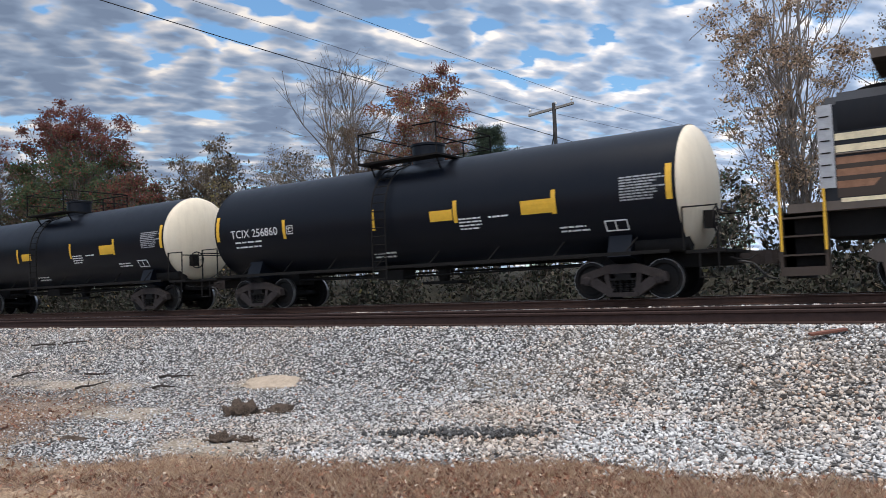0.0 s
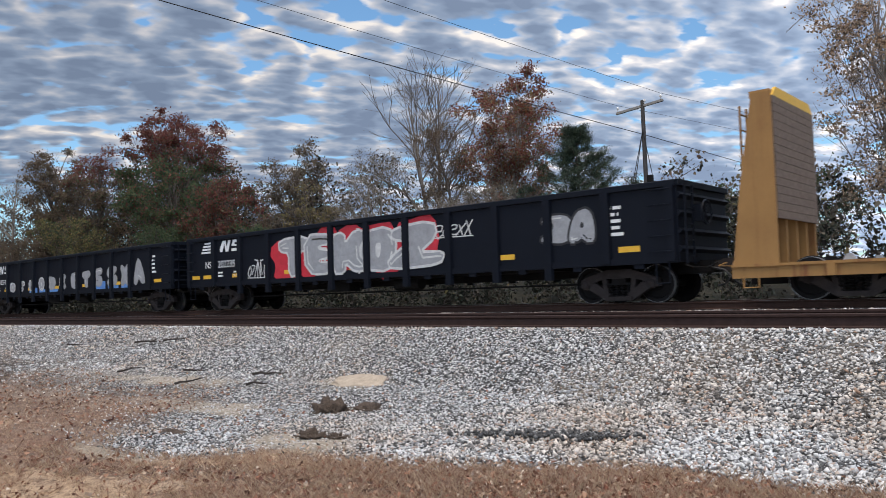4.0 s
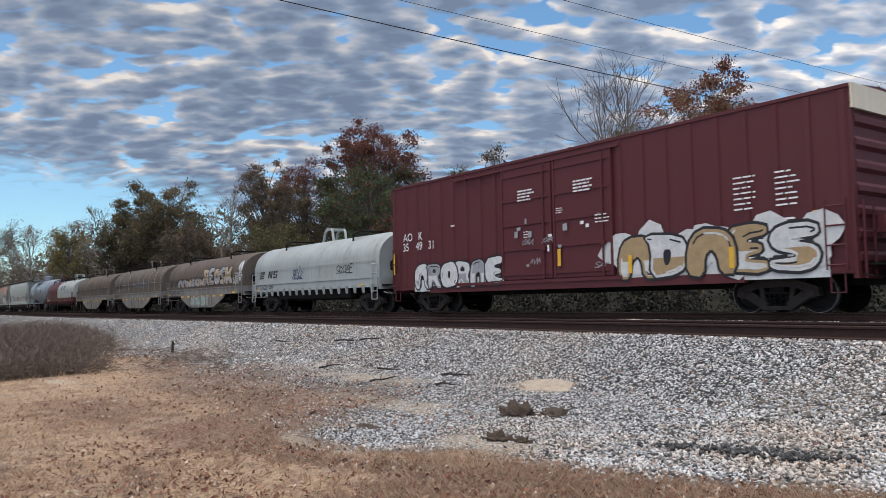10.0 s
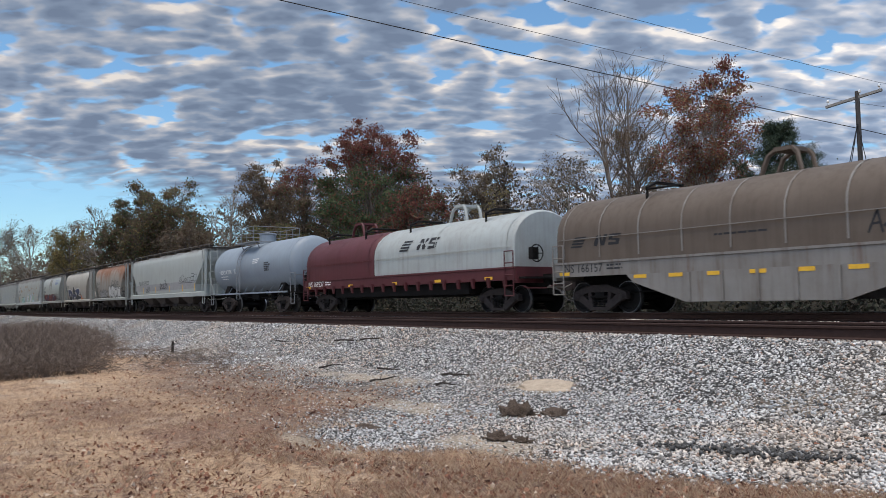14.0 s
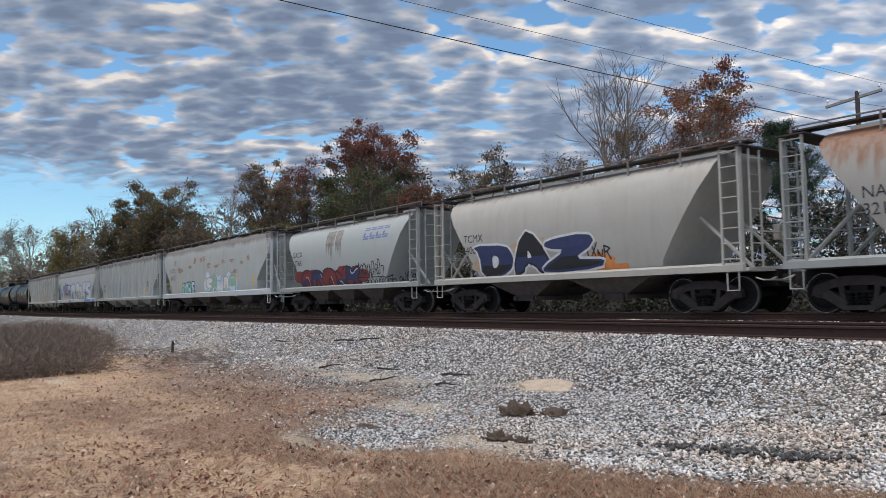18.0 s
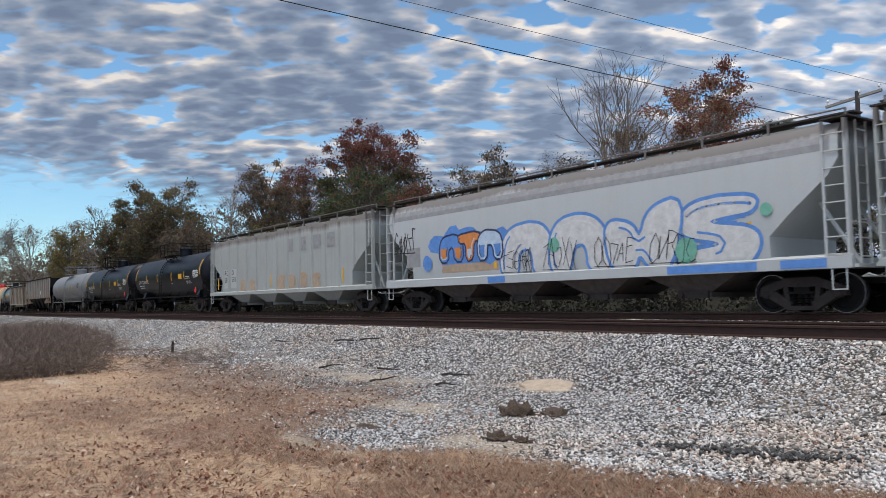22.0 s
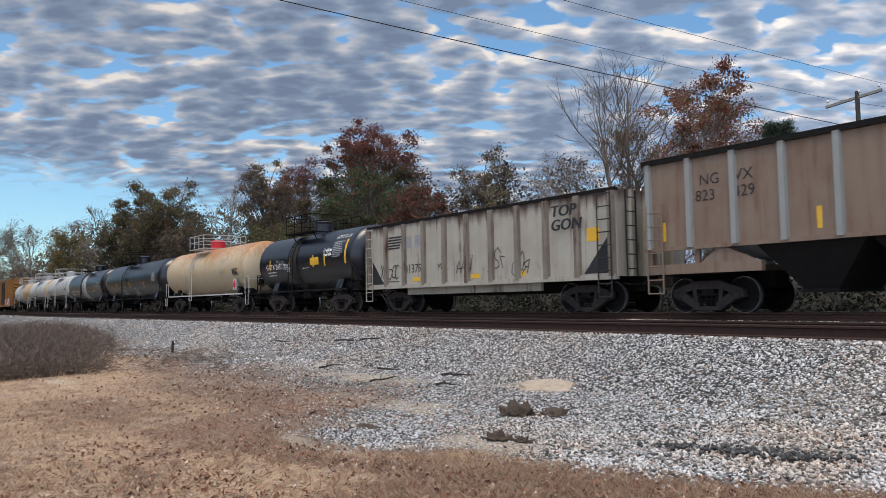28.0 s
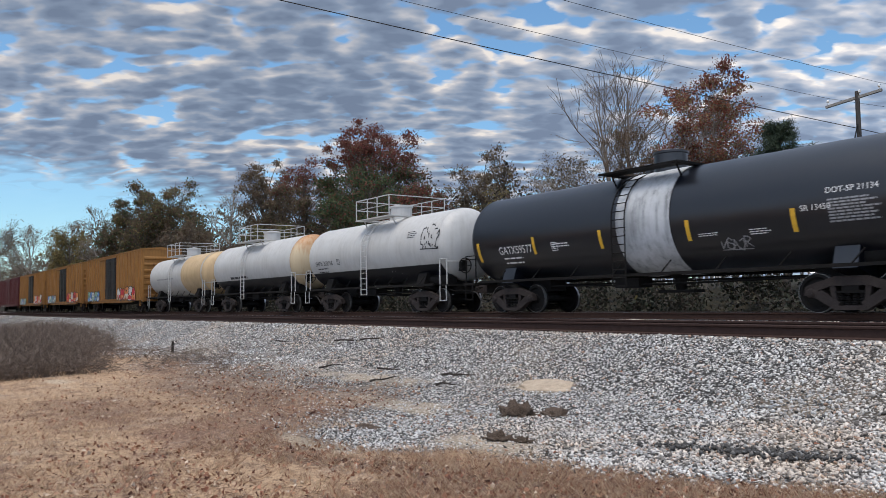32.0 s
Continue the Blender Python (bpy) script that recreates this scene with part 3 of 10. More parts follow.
def graffiti(parent, x0, x1, z0, z1, letters, fills, outline, side, seed=1, back=None, ribbons=True, word="", rounds=2):
    """Spray paint: a cloud behind, swollen overlapping forms with outlines, fades and strokes of light. No words."""
    rnd = random.Random(seed * 7919 + 3)
    w, hh = (x1 - x0) / letters, z1 - z0
    if back:
        s = Shape()
        for i in range(letters + 2):
            blob(s, x0 + (i + 0.2) * (x1 - x0) / (letters + 1.5), rnd.uniform(z0 + 0.3 * hh, z0 + 0.75 * hh), w * 0.70, hh * 0.5, side, 0.004 + 0.0004 * i, rnd, 2.0, 16, 0.3)
        tagged(part("spray_cloud", s.mesh("spray_cloud", SPRAY[back], 0), None, parent), kind="stuff")
    so, sf, sl, si = Shape(), [Shape() for _ in fills], Shape(), Shape()
    last = -1
    rim = 0.035 + 0.035 * min(w, hh)
    for i in range(letters):
        pick = rnd.randrange(len(FAT))
        pick = (pick + 1) % len(FAT) if pick == last else pick
        last = pick
        ox, oz = x0 + (i - 0.06) * w, z0 + rnd.uniform(-0.03, 0.07) * hh
        kx, kz, lean = w * rnd.uniform(1.02, 1.22), hh * rnd.uniform(0.82, 1.0), rnd.uniform(-0.10, 0.22)
        flip = rnd.random() < 0.35
        if word:
            flip, lean, kz, oz = False, 0.0, hh * rnd.uniform(0.92, 1.0), z0
        loops = [rounded([(ox + ((1 - p if flip else p) + lean * (q - 0.5) + rnd.uniform(-0.04, 0.04)) * kx, oz + (q + rnd.uniform(-0.03, 0.03)) * kz) for p, q in loop], rounds) for loop in (LETTER[word[i]] if word else FAT[pick])]
        e = 0.007 * (i % 3)
        paint_fill(so, [swollen(loops[0], rim)], side, 0.008 + e)
        paint_fill(sf[(i + seed) % len(fills)], loops, side, 0.0105 + e)
        if len(fills) > 1:
            paint_fill(sf[(i + seed + 1) % len(fills)], [swollen(loops[0], -rim)] + loops[1:], side, 0.0125 + e, oz + kz * rnd.uniform(0.3, 0.55))
        if ribbons:
            inner = swollen(loops[0], -0.10 * min(kx, kz))
            m = len(inner)
            for target, share, k in ((sl, 0.22, 0.035), (si, 0.18, 0.028), (si, 0.14, 0.028)):
                a = rnd.randrange(m)
                ribbon(target, [inner[(a + j) % m] for j in range(max(2, int(m * share)))], k * min(w, hh) + 0.012, side, 0.0142 + e, 5)
    tagged(part("spray_outline", so.mesh("spray_outline", SPRAY[outline], 0), None, parent), kind="stuff")
    for s, c in zip(sf, fills):
        if s.v:
            tagged(part("spray_fill", s.mesh("spray_fill", SPRAY[c], 0), None, parent), kind="stuff")
    for s, name, c in ((sl, "spray_highlight", "white"), (si, "spray_inner_line", outline)):
        if s.v:
            tagged(part(name, s.mesh(name, SPRAY[c], 0), None, parent), kind="stuff")


def rust_smears(parent, places, side, mat, seed=1):
    """Ragged stains drawn out along the side."""
    rnd = random.Random(seed)
    for x, z, w, h in places:
        s = Shape()
        for i in range(9):
            q = z + (i - 4) / 9 * h
            a, b = x - w * rnd.uniform(0.15, 0.5), x + w * rnd.uniform(0.15, 0.5)
            t = h * rnd.uniform(0.06, 0.14)
            paint_fill(s, [[(a, q), ((a + b) / 2, q - t * 0.5), (b, q + t * 0.3), ((a + b) / 2, q + t)]], side, 0.004 + 0.0003 * i, None, 0.03)
        part("rust_stain", s.mesh("rust_stain", mat, 0), None, parent)


def scribble(parent, x0, x1, z0, z1, mat, side, seed=1, loops=5, width=0.035):
    """A quick tag in thin strokes."""
    rnd, s = random.Random(seed), Shape()
    w, hh = (x1 - x0) / loops, z1 - z0
    for i in range(loops):
        ox, oz, tilt = x0 + i * w, z0 + rnd.uniform(-0.12, 0.12) * hh, rnd.uniform(0.0, 0.5)
        kx, kz = w * rnd.uniform(0.9, 1.35), hh * rnd.uniform(0.55, 1.0)
        fx = rnd.random() < 0.5
        for j, stroke in enumerate(FORMS[rnd.randrange(len(FORMS))]):
            pts = [(ox + ((1 - p if fx else p) + tilt * (q - 0.5) + rnd.uniform(-0.06, 0.06)) * kx, oz + (q + rnd.uniform(-0.08, 0.08)) * kz) for p, q in stroke]
            ribbon(s, pts, width, side, 0.007 + 0.0009 * ((i + j) % 3), 6)
    if loops > 4:
        ribbon(s, [(x0, z0 - 0.06 * hh), (x1, z0 - 0.10 * hh)], width * 0.8, side, 0.0066, 6)
    return tagged(part("spray_tag", s.mesh("spray_tag", mat, 0), mat, parent), kind="stuff")
# ---- ground ----
def smooth(a, b, x):
    t = np.clip((x - a) / (b - a), 0, 1)
    return t * t * (3 - 2 * t)


def ripple(x, y, k, seed=0.0):
    """Cheap wavy noise between -1 and 1 on arrays."""
    s = 0.0
    r = np.random.RandomState(int(seed * 10) + 7)
    for i in range(6):
        a, f = r.uniform(0, 6.28), k * (0.6 + 0.5 * i)
        s = s + np.sin(f * (x * math.cos(a) + y * math.sin(a)) + r.uniform(0, 6.28)) / (1 + 0.5 * i)
    return s / 2.6


def gravel_edge(x):
    """Where the gravel begins, going from the viewer to the rails."""
    return np.interp(x, [-300, -40, -26, -19, -16, -12.5, -10.4, -9.3, -8.2, -7.2, -6.3, -5, -4, -3, 0, 6, 60], [7.6, 7.4, 6.9, 6.4, 6.5, 7.0, 6.9, 5.1, 4.15, 4.3, 4.8, 5.15, 5.5, 5.95, 6.5, 6.9, 7.2])


def height(x, y):
    base = np.interp(y, [-400, -6, 0, 4.5, 6.8, 8.3, 9.7, 9.98, 10.25, 12.5, 13.2, 14.4, 15.6, 16.6, 20.5, 22.6, 26, 31, 38, 60, 400],
                     [-1.4, -1.2, -1.13, -1.10, -1.05, -0.92, -0.33, -0.205, -0.225, -0.235, -0.26, -0.30, -0.26, -0.22, -0.22, -1.0, -0.85, 0.05, 0.9, 1.6, 2.0])
    near = smooth(30, 12, np.abs(y))
    bump = 0.035 * ripple(x, y, 0.55, 1) + 0.018 * ripple(x, y, 2.2, 2) + 0.008 * ripple(x, y, 7.0, 3)
    bump = bump * np.where((y > 10.0) & (y < 21), 0.35, 1.0)
    mid = np.exp(-((y - 14.1) / 0.75) ** 2) * smooth(-16.5, -12, x) * 0.19
    shrub = 0.25 * np.exp(-(((x + 23) / 5) ** 2 + ((y - 4.5) / 2.5) ** 2))
    return base + bump * near + mid + shrub + np.where(np.abs(y) > 60, 0.8 * ripple(x, y, 0.01, 4), 0.0)


def gravel_amount(x, y):
    e = gravel_edge(x) + (0.22 + 0.6 * smooth(-8.6, -11.0, x)) * ripple(x, y, 0.9, 5) + 0.25 * ripple(x, y, 3.1, 6)
    soft = 0.45 + 0.8 * smooth(-6.8, -8.2, x) + 3.6 * smooth(-8.6, -11.5, x)
    g = smooth(0.0, 1.0, (y - e + 0.55 * soft) / soft)
    return np.clip(g * (1 - smooth(21.5, 22.8, y)), 0, 1)


def blurred(x, y, by):
    """Gravel cover with its edge blurred."""
    return sum(gravel_amount(x + by * a, y + by * b) for a, b in ((0, 0), (1, 0.2), (-1, -0.2), (0.3, 1), (-0.3, -1), (0.6, -0.6), (-0.6, 0.6))) / 7


def strewn(x, y, seed):
    """Gravel cover as loose pieces meet it: thrown about a little."""
    r = np.random.RandomState(seed)
    k = 0.16 + 0.5 * smooth(-7.0, -9.5, x)
    return gravel_amount(x + k * r.normal(size=x.shape), y + 0.8 * k * r.normal(size=x.shape))


def heap(x, y, cx, cy, rx, ry):
    return np.exp(-(((x - cx) / rx) ** 2 + ((y - cy) / ry) ** 2))


def sandy(x, y):
    """Pale sand and clay showing through."""
    s = heap(x, y, -6.55, 5.25, 0.75, 0.42) + heap(x, y, -7.9, 3.95, 0.9, 0.16) + 0.5 * heap(x, y, -11.8, 7.6, 2.6, 0.6) + 0.45 * heap(x, y, -10.2, 6.2, 1.6, 0.45) + 0.4 * heap(x, y, -14.2, 7.3, 1.6, 0.4) + 0.7 * heap(x, y, -9.3, 6.3, 0.8, 0.55) + 0.5 * heap(x, y, -17.4, 3.1, 1.8, 0.35) + 0.45 * heap(x, y, -8.9, 8.3, 1.1, 0.5)
    return np.clip(s * (1 + 0.55 * ripple(x, y, 3.0, 21) + 0.4 * ripple(x, y, 9.0, 25)), 0, 1)


def leafy(x, y):
    """Dark matted leaf litter, thickest along the gravel's edge."""
    d = gravel_edge(x) - y
    band = np.exp(-((d - 0.9) / np.where(x < -9.5, 1.5, 0.35)) ** 2)
    return np.clip(band * (0.75 + 0.7 * ripple(x, y, 0.9, 22)) + 0.35 * ripple(x, y, 0.7, 23), 0, 1)


def ground():
    xs = np.concatenate([-np.geomspace(2500, 62, 26), np.arange(-60, -32, 0.8), np.arange(-32, -13, 0.2), np.arange(-13, 8, 0.12), np.arange(8, 40, 0.8), np.geomspace(42, 2500, 26)])
    ys = np.concatenate([-np.geomspace(2500, 8, 24), np.arange(-6, 2, 0.5), np.arange(2, 9.5, 0.1), np.arange(9.5, 14.6, 0.15), np.arange(14.8, 24, 0.35), np.arange(24.5, 60, 1.5), np.geomspace(62, 2500, 26)])
    gx, gy = np.meshgrid(xs, ys, indexing="ij")
    gz = height(gx, gy)
    nx, ny = len(xs), len(ys)
    idx = np.arange(nx * ny).reshape(nx, ny)
    a, b, c, d = idx[:-1, :-1].ravel(), idx[1:, :-1].ravel(), idx[1:, 1:].ravel(), idx[:-1, 1:].ravel()
    tris = np.concatenate([np.stack([a, b, c], 1), np.stack([a, c, d], 1)])
    me = bulk_mesh("ground", np.stack([gx.ravel(), gy.ravel(), gz.ravel()], 1), tris, ground_material(), True)
    for key, values in (("gravel", np.where(gx < -7.5, blurred(gx, gy, 0.55), blurred(gx, gy, 0.15))), ("sand", sandy(gx, gy)), ("litter", leafy(gx, gy))):
        me.attributes.new(key, "FLOAT", "POINT").data.foreach_set("value", values.ravel().astype(np.float32))
    return tagged(new("ground", me), "pale railway gravel giving way to dry brown grass and leaf litter", "ground", kind="structure")


def ground_material():
    m, nt, b = shader("gravel_and_dry_grass", 0.95)

    def layer(key):
        n = nt.nodes.new("ShaderNodeAttribute")
        n.attribute_name = key
        return n.outputs["Fac"]

    def sway(value, by):
        return calc(nt, "MULTIPLY", calc(nt, "SUBTRACT", value, 0.5), by)

    amount, sand, litter_ = layer("gravel"), layer("sand"), layer("litter")
    c = nt.nodes.new("ShaderNodeTexCoord")
    v = nt.nodes.new("ShaderNodeTexVoronoi")
    v.inputs["Scale"].default_value = 26
    nt.links.new(c.outputs["Object"], v.inputs["Vector"])
    hue = nt.nodes.new("ShaderNodeSeparateColor")
    nt.links.new(v.outputs["Color"], hue.inputs[0])
    big, mid, fine, hair = grain(nt, 0.4, 6, shift=False), grain(nt, 2.8, 6, shift=False, rough=0.66), grain(nt, 17, 6, shift=False, rough=0.72), grain(nt, 75, 4, shift=False, rough=0.7)
    stone = ramp(nt, hue.outputs[0], [(0.0, (0.10, 0.098, 0.095)), (0.3, (0.38, 0.37, 0.36)), (0.7, (0.64, 0.62, 0.60)), (1.0, (0.84, 0.81, 0.77))])
    # gaps between the drawn stones go near-black, their shade put into the colour
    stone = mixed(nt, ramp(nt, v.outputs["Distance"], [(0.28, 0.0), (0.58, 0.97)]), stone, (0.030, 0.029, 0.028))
    stone = mixed(nt, ramp(nt, big, [(0.50, 0.0), (0.70, 0.45)]), stone, (0.36, 0.29, 0.215))
    clay = mixed(nt, ramp(nt, fine, [(0.35, 0.0), (0.65, 1.0)]), (0.42, 0.325, 0.225), (0.58, 0.49, 0.375))
    stone = mixed(nt, calc(nt, "MULTIPLY", ramp(nt, calc(nt, "ADD", sand, sway(mid, 0.9)), [(0.30, 0.0), (0.66, 1.0)]), 0.55), stone, clay)
    wide = grain(nt, 0.22, 3, shift=False)
    soil = mixed(nt, ramp(nt, calc(nt, "ADD", calc(nt, "ADD", big, sway(mid, 0.9)), sway(wide, 1.6)), [(0.42, 0.0), (0.64, 1.0)]), (0.205, 0.115, 0.077), (0.47, 0.32, 0.20))
    soil = mixed(nt, ramp(nt, calc(nt, "ADD", litter_, sway(mid, 1.4)), [(0.22, 0.0), (0.68, 0.92)]), soil, (0.135, 0.084, 0.064))
    dust = grain(nt, 1.1, 5, shift=False, rough=0.7)
    soil = mixed(nt, calc(nt, "MULTIPLY", ramp(nt, calc(nt, "ADD", dust, calc(nt, "MULTIPLY", amount, 0.35)), [(0.52, 0.0), (0.70, 1.0)]), 0.6), soil, (0.40, 0.325, 0.26))
    soil = mixed(nt, calc(nt, "MULTIPLY", ramp(nt, calc(nt, "ADD", sand, sway(mid, 0.7)), [(0.35, 0.0), (0.60, 1.0)]), 0.85), soil, clay)
    soil = mixed(nt, ramp(nt, mid, [(0.34, 0.6), (0.46, 0.0)]), soil, (0.11, 0.064, 0.046))
    soil = mixed(nt, ramp(nt, fine, [(0.36, 0.9), (0.48, 0.0)]), soil, (0.070, 0.038, 0.028))
    soil = mixed(nt, ramp(nt, fine, [(0.53, 0.0), (0.70, 0.75)]), soil, (0.66, 0.49, 0.33))
    soil = mixed(nt, ramp(nt, hair, [(0.34, 0.8), (0.50, 0.0)]), soil, (0.055, 0.034, 0.026))
    soil = mixed(nt, ramp(nt, hair, [(0.54, 0.0), (0.72, 0.7)]), soil, (0.72, 0.56, 0.39))
    edge = ramp(nt, calc(nt, "ADD", amount, calc(nt, "ADD", sway(mid, 1.3), sway(fine, 1.5))), [(0.36, 0.0), (0.66, 1.0)])
    # woodland floor beyond the rails
    sp = nt.nodes.new("ShaderNodeSeparateXYZ")
    nt.links.new(c.outputs["Object"], sp.inputs[0])
    far = nt.nodes.new("ShaderNodeMapRange")
    far.inputs["From Min"].default_value, far.inputs["From Max"].default_value = 20.6, 22.2
    nt.links.new(sp.outputs[1], far.inputs["Value"])
    floor_ = mixed(nt, ramp(nt, mid, [(0.35, 0.0), (0.65, 1.0)]), (0.012, 0.014, 0.009), (0.036, 0.029, 0.018))
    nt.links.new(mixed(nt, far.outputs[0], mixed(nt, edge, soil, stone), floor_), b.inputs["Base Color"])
    h = calc(nt, "ADD", calc(nt, "MULTIPLY", calc(nt, "SUBTRACT", 1.0, v.outputs["Distance"]), edge), calc(nt, "ADD", calc(nt, "MULTIPLY", fine, 0.9), calc(nt, "MULTIPLY", hair, 0.5)))
    relief(nt, b, h, 0.9, 0.035)
    return m


GROUND = ground()


def island_material(name, stops, rough=0.85, through_light=0.0, dusty=None):
    """Each loose piece takes its own colour."""
    m, nt, b = shader(name, rough)
    g = nt.nodes.new("ShaderNodeNewGeometry")
    col = ramp(nt, g.outputs["Random Per Island"], stops)
    fine = grain(nt, 30, 3, shift=False)
    col = mixed(nt, calc(nt, "MULTIPLY", fine, 0.22), col, (0.12, 0.11, 0.10))
    if dusty:
        for scale, lo, hi, tint in dusty:
            col = mixed(nt, ramp(nt, grain(nt, scale, 5, shift=False), [(lo, 0.0), (hi, 0.6)]), col, tint, "MULTIPLY")
    nt.links.new(col, b.inputs["Base Color"])
    if through_light:
        t = nt.nodes.new("ShaderNodeBsdfTranslucent")
        nt.links.new(col, t.inputs[0])
        mx = nt.nodes.new("ShaderNodeMixShader")
        mx.inputs[0].default_value = through_light
        nt.links.new(b.outputs[0], mx.inputs[1])
        nt.links.new(t.outputs[0], mx.inputs[2])
        nt.links.new(mx.outputs[0], nt.nodes["Material Output"].inputs[0])
    return m


def scatter(base_v, base_f, places, sizes, seed, flat=0.0, squash=(1, 1, 1)):
    """Copies of one small solid, each turned, sized and knocked out of shape: corners and triangles."""
    r = np.random.RandomState(seed)
    n, k = len(places), len(base_v)
    q = r.normal(size=(n, 4))
    if flat:
        q[:, 1:3] *= 1 - flat
    q /= np.linalg.norm(q, axis=1)[:, None]
    w, x, y, z = q.T
    R = np.stack([np.stack([1 - 2 * (y * y + z * z), 2 * (x * y - z * w), 2 * (x * z + y * w)], 1),
                  np.stack([2 * (x * y + z * w), 1 - 2 * (x * x + z * z), 2 * (y * z - x * w)], 1),
                  np.stack([2 * (x * z - y * w), 2 * (y * z + x * w), 1 - 2 * (x * x + y * y)], 1)], 1)
    v = base_v[None] * np.array(squash) * sizes[:, None, None] * r.uniform(0.72, 1.28, (n, k, 1)) * r.uniform(0.7, 1.3, (n, 1, 3))
    v = np.einsum("nij,nkj->nki", R, v) + places[:, None, :]
    f = base_f[None] + (np.arange(n) * k)[:, None, None]
    return v.reshape(-1, 3), f.reshape(-1, 3)


CUBE_V = np.array([(x, y, z) for x in (-1, 1) for y in (-1, 1) for z in (-1, 1)], float) * 0.62
CUBE_F = np.array([(0, 1, 3), (0, 3, 2), (4, 6, 7), (4, 7, 5), (0, 4, 5), (0, 5, 1), (2, 3, 7), (2, 7, 6), (0, 2, 6), (0, 6, 4), (1, 5, 7), (1, 7, 3)])
PEBBLE_V = np.array([(1, 0, 0), (-1, 0, 0), (0, 1, 0), (0, -1, 0), (0.15, 0.1, 0.95), (-0.1, 0.1, -0.95)], float)
PEBBLE_F = np.array([(0, 2, 4), (2, 1, 4), (1, 3, 4), (3, 0, 4), (2, 0, 5), (1, 2, 5), (3, 1, 5), (0, 3, 5)])
STONE = island_material("ballast_stone", [(0.0, (0.05, 0.05, 0.05)), (0.18, (0.17, 0.167, 0.165)), (0.34, (0.42, 0.42, 0.415)), (0.60, (0.645, 0.64, 0.625)), (0.86, (0.84, 0.825, 0.80)), (0.91, (0.36, 0.25, 0.19)), (1.0, (0.58, 0.49, 0.42))], 0.9, dusty=((0.45, 0.44, 0.60, (0.90, 0.72, 0.56)), (0.8, 0.52, 0.70, (0.66, 0.70, 0.74)), (3.0, 0.50, 0.70, (0.70, 0.66, 0.61))))


def ballast_stones():
    """Crushed stone: coarse towards the viewer's right and on the bank, finer in the trodden part."""
    r = np.random.RandomState(5)
    n = 800000
    d = np.exp(r.uniform(math.log(5.5), math.log(48), n))
    a = r.uniform(radians(0), radians(86), n)
    x, y = -d * np.sin(a), d * np.cos(a)
    keep = (y > 3.9) & (y < 16.6) & (r.uniform(size=n) < np.clip(strewn(x, y, 61) + 0.3 * ripple(x, y, 2.1, 31), 0, 1) ** 1.5 * (1 - 0.85 * np.clip(1.3 * sandy(x, y), 0, 1)) * np.clip(0.55 + 0.03 * d, 0, 1)) & ~((y > 12.3) & (x > -1))
    keep &= ~((np.abs(y - 10.61) < 0.11) | (np.abs(y - 12.05) < 0.11))
    x, y, d = x[keep][:104000], y[keep][:104000], d[keep][:104000]
    coarse = 0.74 + 0.30 * smooth(-7.5, -2.5, x + 0.35 * ripple(x, y, 0.8, 32)) + 0.16 * smooth(7.4, 8.6, y)
    s = (0.011 + 0.019 * r.uniform(size=len(x)) ** 1.5) * np.clip(d / 16, 0.9, 1.3) * coarse
    z = height(x, y) + s * r.uniform(-0.15, 0.5, len(x))
    v, f = scatter(PEBBLE_V, PEBBLE_F, np.stack([x, y, z], 1), s, 6, 0.55, (1.3, 1.05, 0.68))
    tagged(new("ballast_stones", bulk_mesh("ballast_stones", v, f, STONE)), "loose pale grey crushed ballast stones on the ground", "gravel", kind="stuff")


ballast_stones()


# ---- tracks ----
RAIL_PROFILE = [(-0.075, 0.0), (-0.075, 0.012), (-0.012, 0.03), (-0.009, 0.13), (-0.036, 0.145), (-0.037, 0.172), (-0.030, 0.18), (0.030, 0.18), (0.037, 0.172), (0.036, 0.145), (0.009, 0.13), (0.012, 0.03), (0.075, 0.012), (0.075, 0.0)]


def track(name, label, y, top, mat, shine, tie_span):
    ob = thing(name, label, "railway track", (0, 0, 0), kind="structure")
    for k in (-1, 1):
        yc = y + k * 0.7525
        part("rail", Shape().prism([(yc + p, top - 0.18 + q) for p, q in RAIL_PROFILE], "x", -900, 400).mesh("rail", mat), None, ob)
        if shine:
            part("rail_running_face", Shape().box(-900, 400, yc - 0.030, yc + 0.030, top - 0.004, top + 0.0015).mesh("rail_running_face", shine), None, ob)
    r = random.Random(3)
    tie = Shape().box(-0.115, 0.115, -1.30, 1.30, -0.17, 0.0).mesh("tie", TIE_MAT)
    plate = Shape()
    for k in (-1, 1):
        plate.box(-0.09, 0.09, k * 0.7525 - 0.17, k * 0.7525 + 0.17, 0.0, 0.012)
        for sx in (-0.05, 0.05):
            for sy in (-0.10, 0.10):
                plate.box(sx - 0.01, sx + 0.01, k * 0.7525 + sy - 0.012, k * 0.7525 + sy + 0.012, 0.01, 0.045)
    plate = plate.mesh("tie_plate", RAIL_RUST)
    for i in range(tie_span[2]):
        x = tie_span[0] + (tie_span[1] - tie_span[0]) * i / (tie_span[2] - 1) + r.uniform(-0.03, 0.03)
        o = part("tie", tie, None, ob, at=(x, y + r.uniform(-0.03, 0.03), top - 0.225 + r.uniform(-0.006, 0.006)))
        o.rotation_euler = (0, 0, r.uniform(-0.015, 0.015))
        part("tie_plate", plate, None, o, at=(0, y - o.location.y, 0))
    return ob


track("siding_track", "empty siding track with rusty brown rails on dark wooden ties", SIDING_Y, -0.012, RAIL_DARK, None, (-75, 6, 160))
track("main_track", "busy main track with polished rail heads", TRACK_Y, 0.0, RAIL_RUST, RAIL_TOP, (-75, 8, 150))


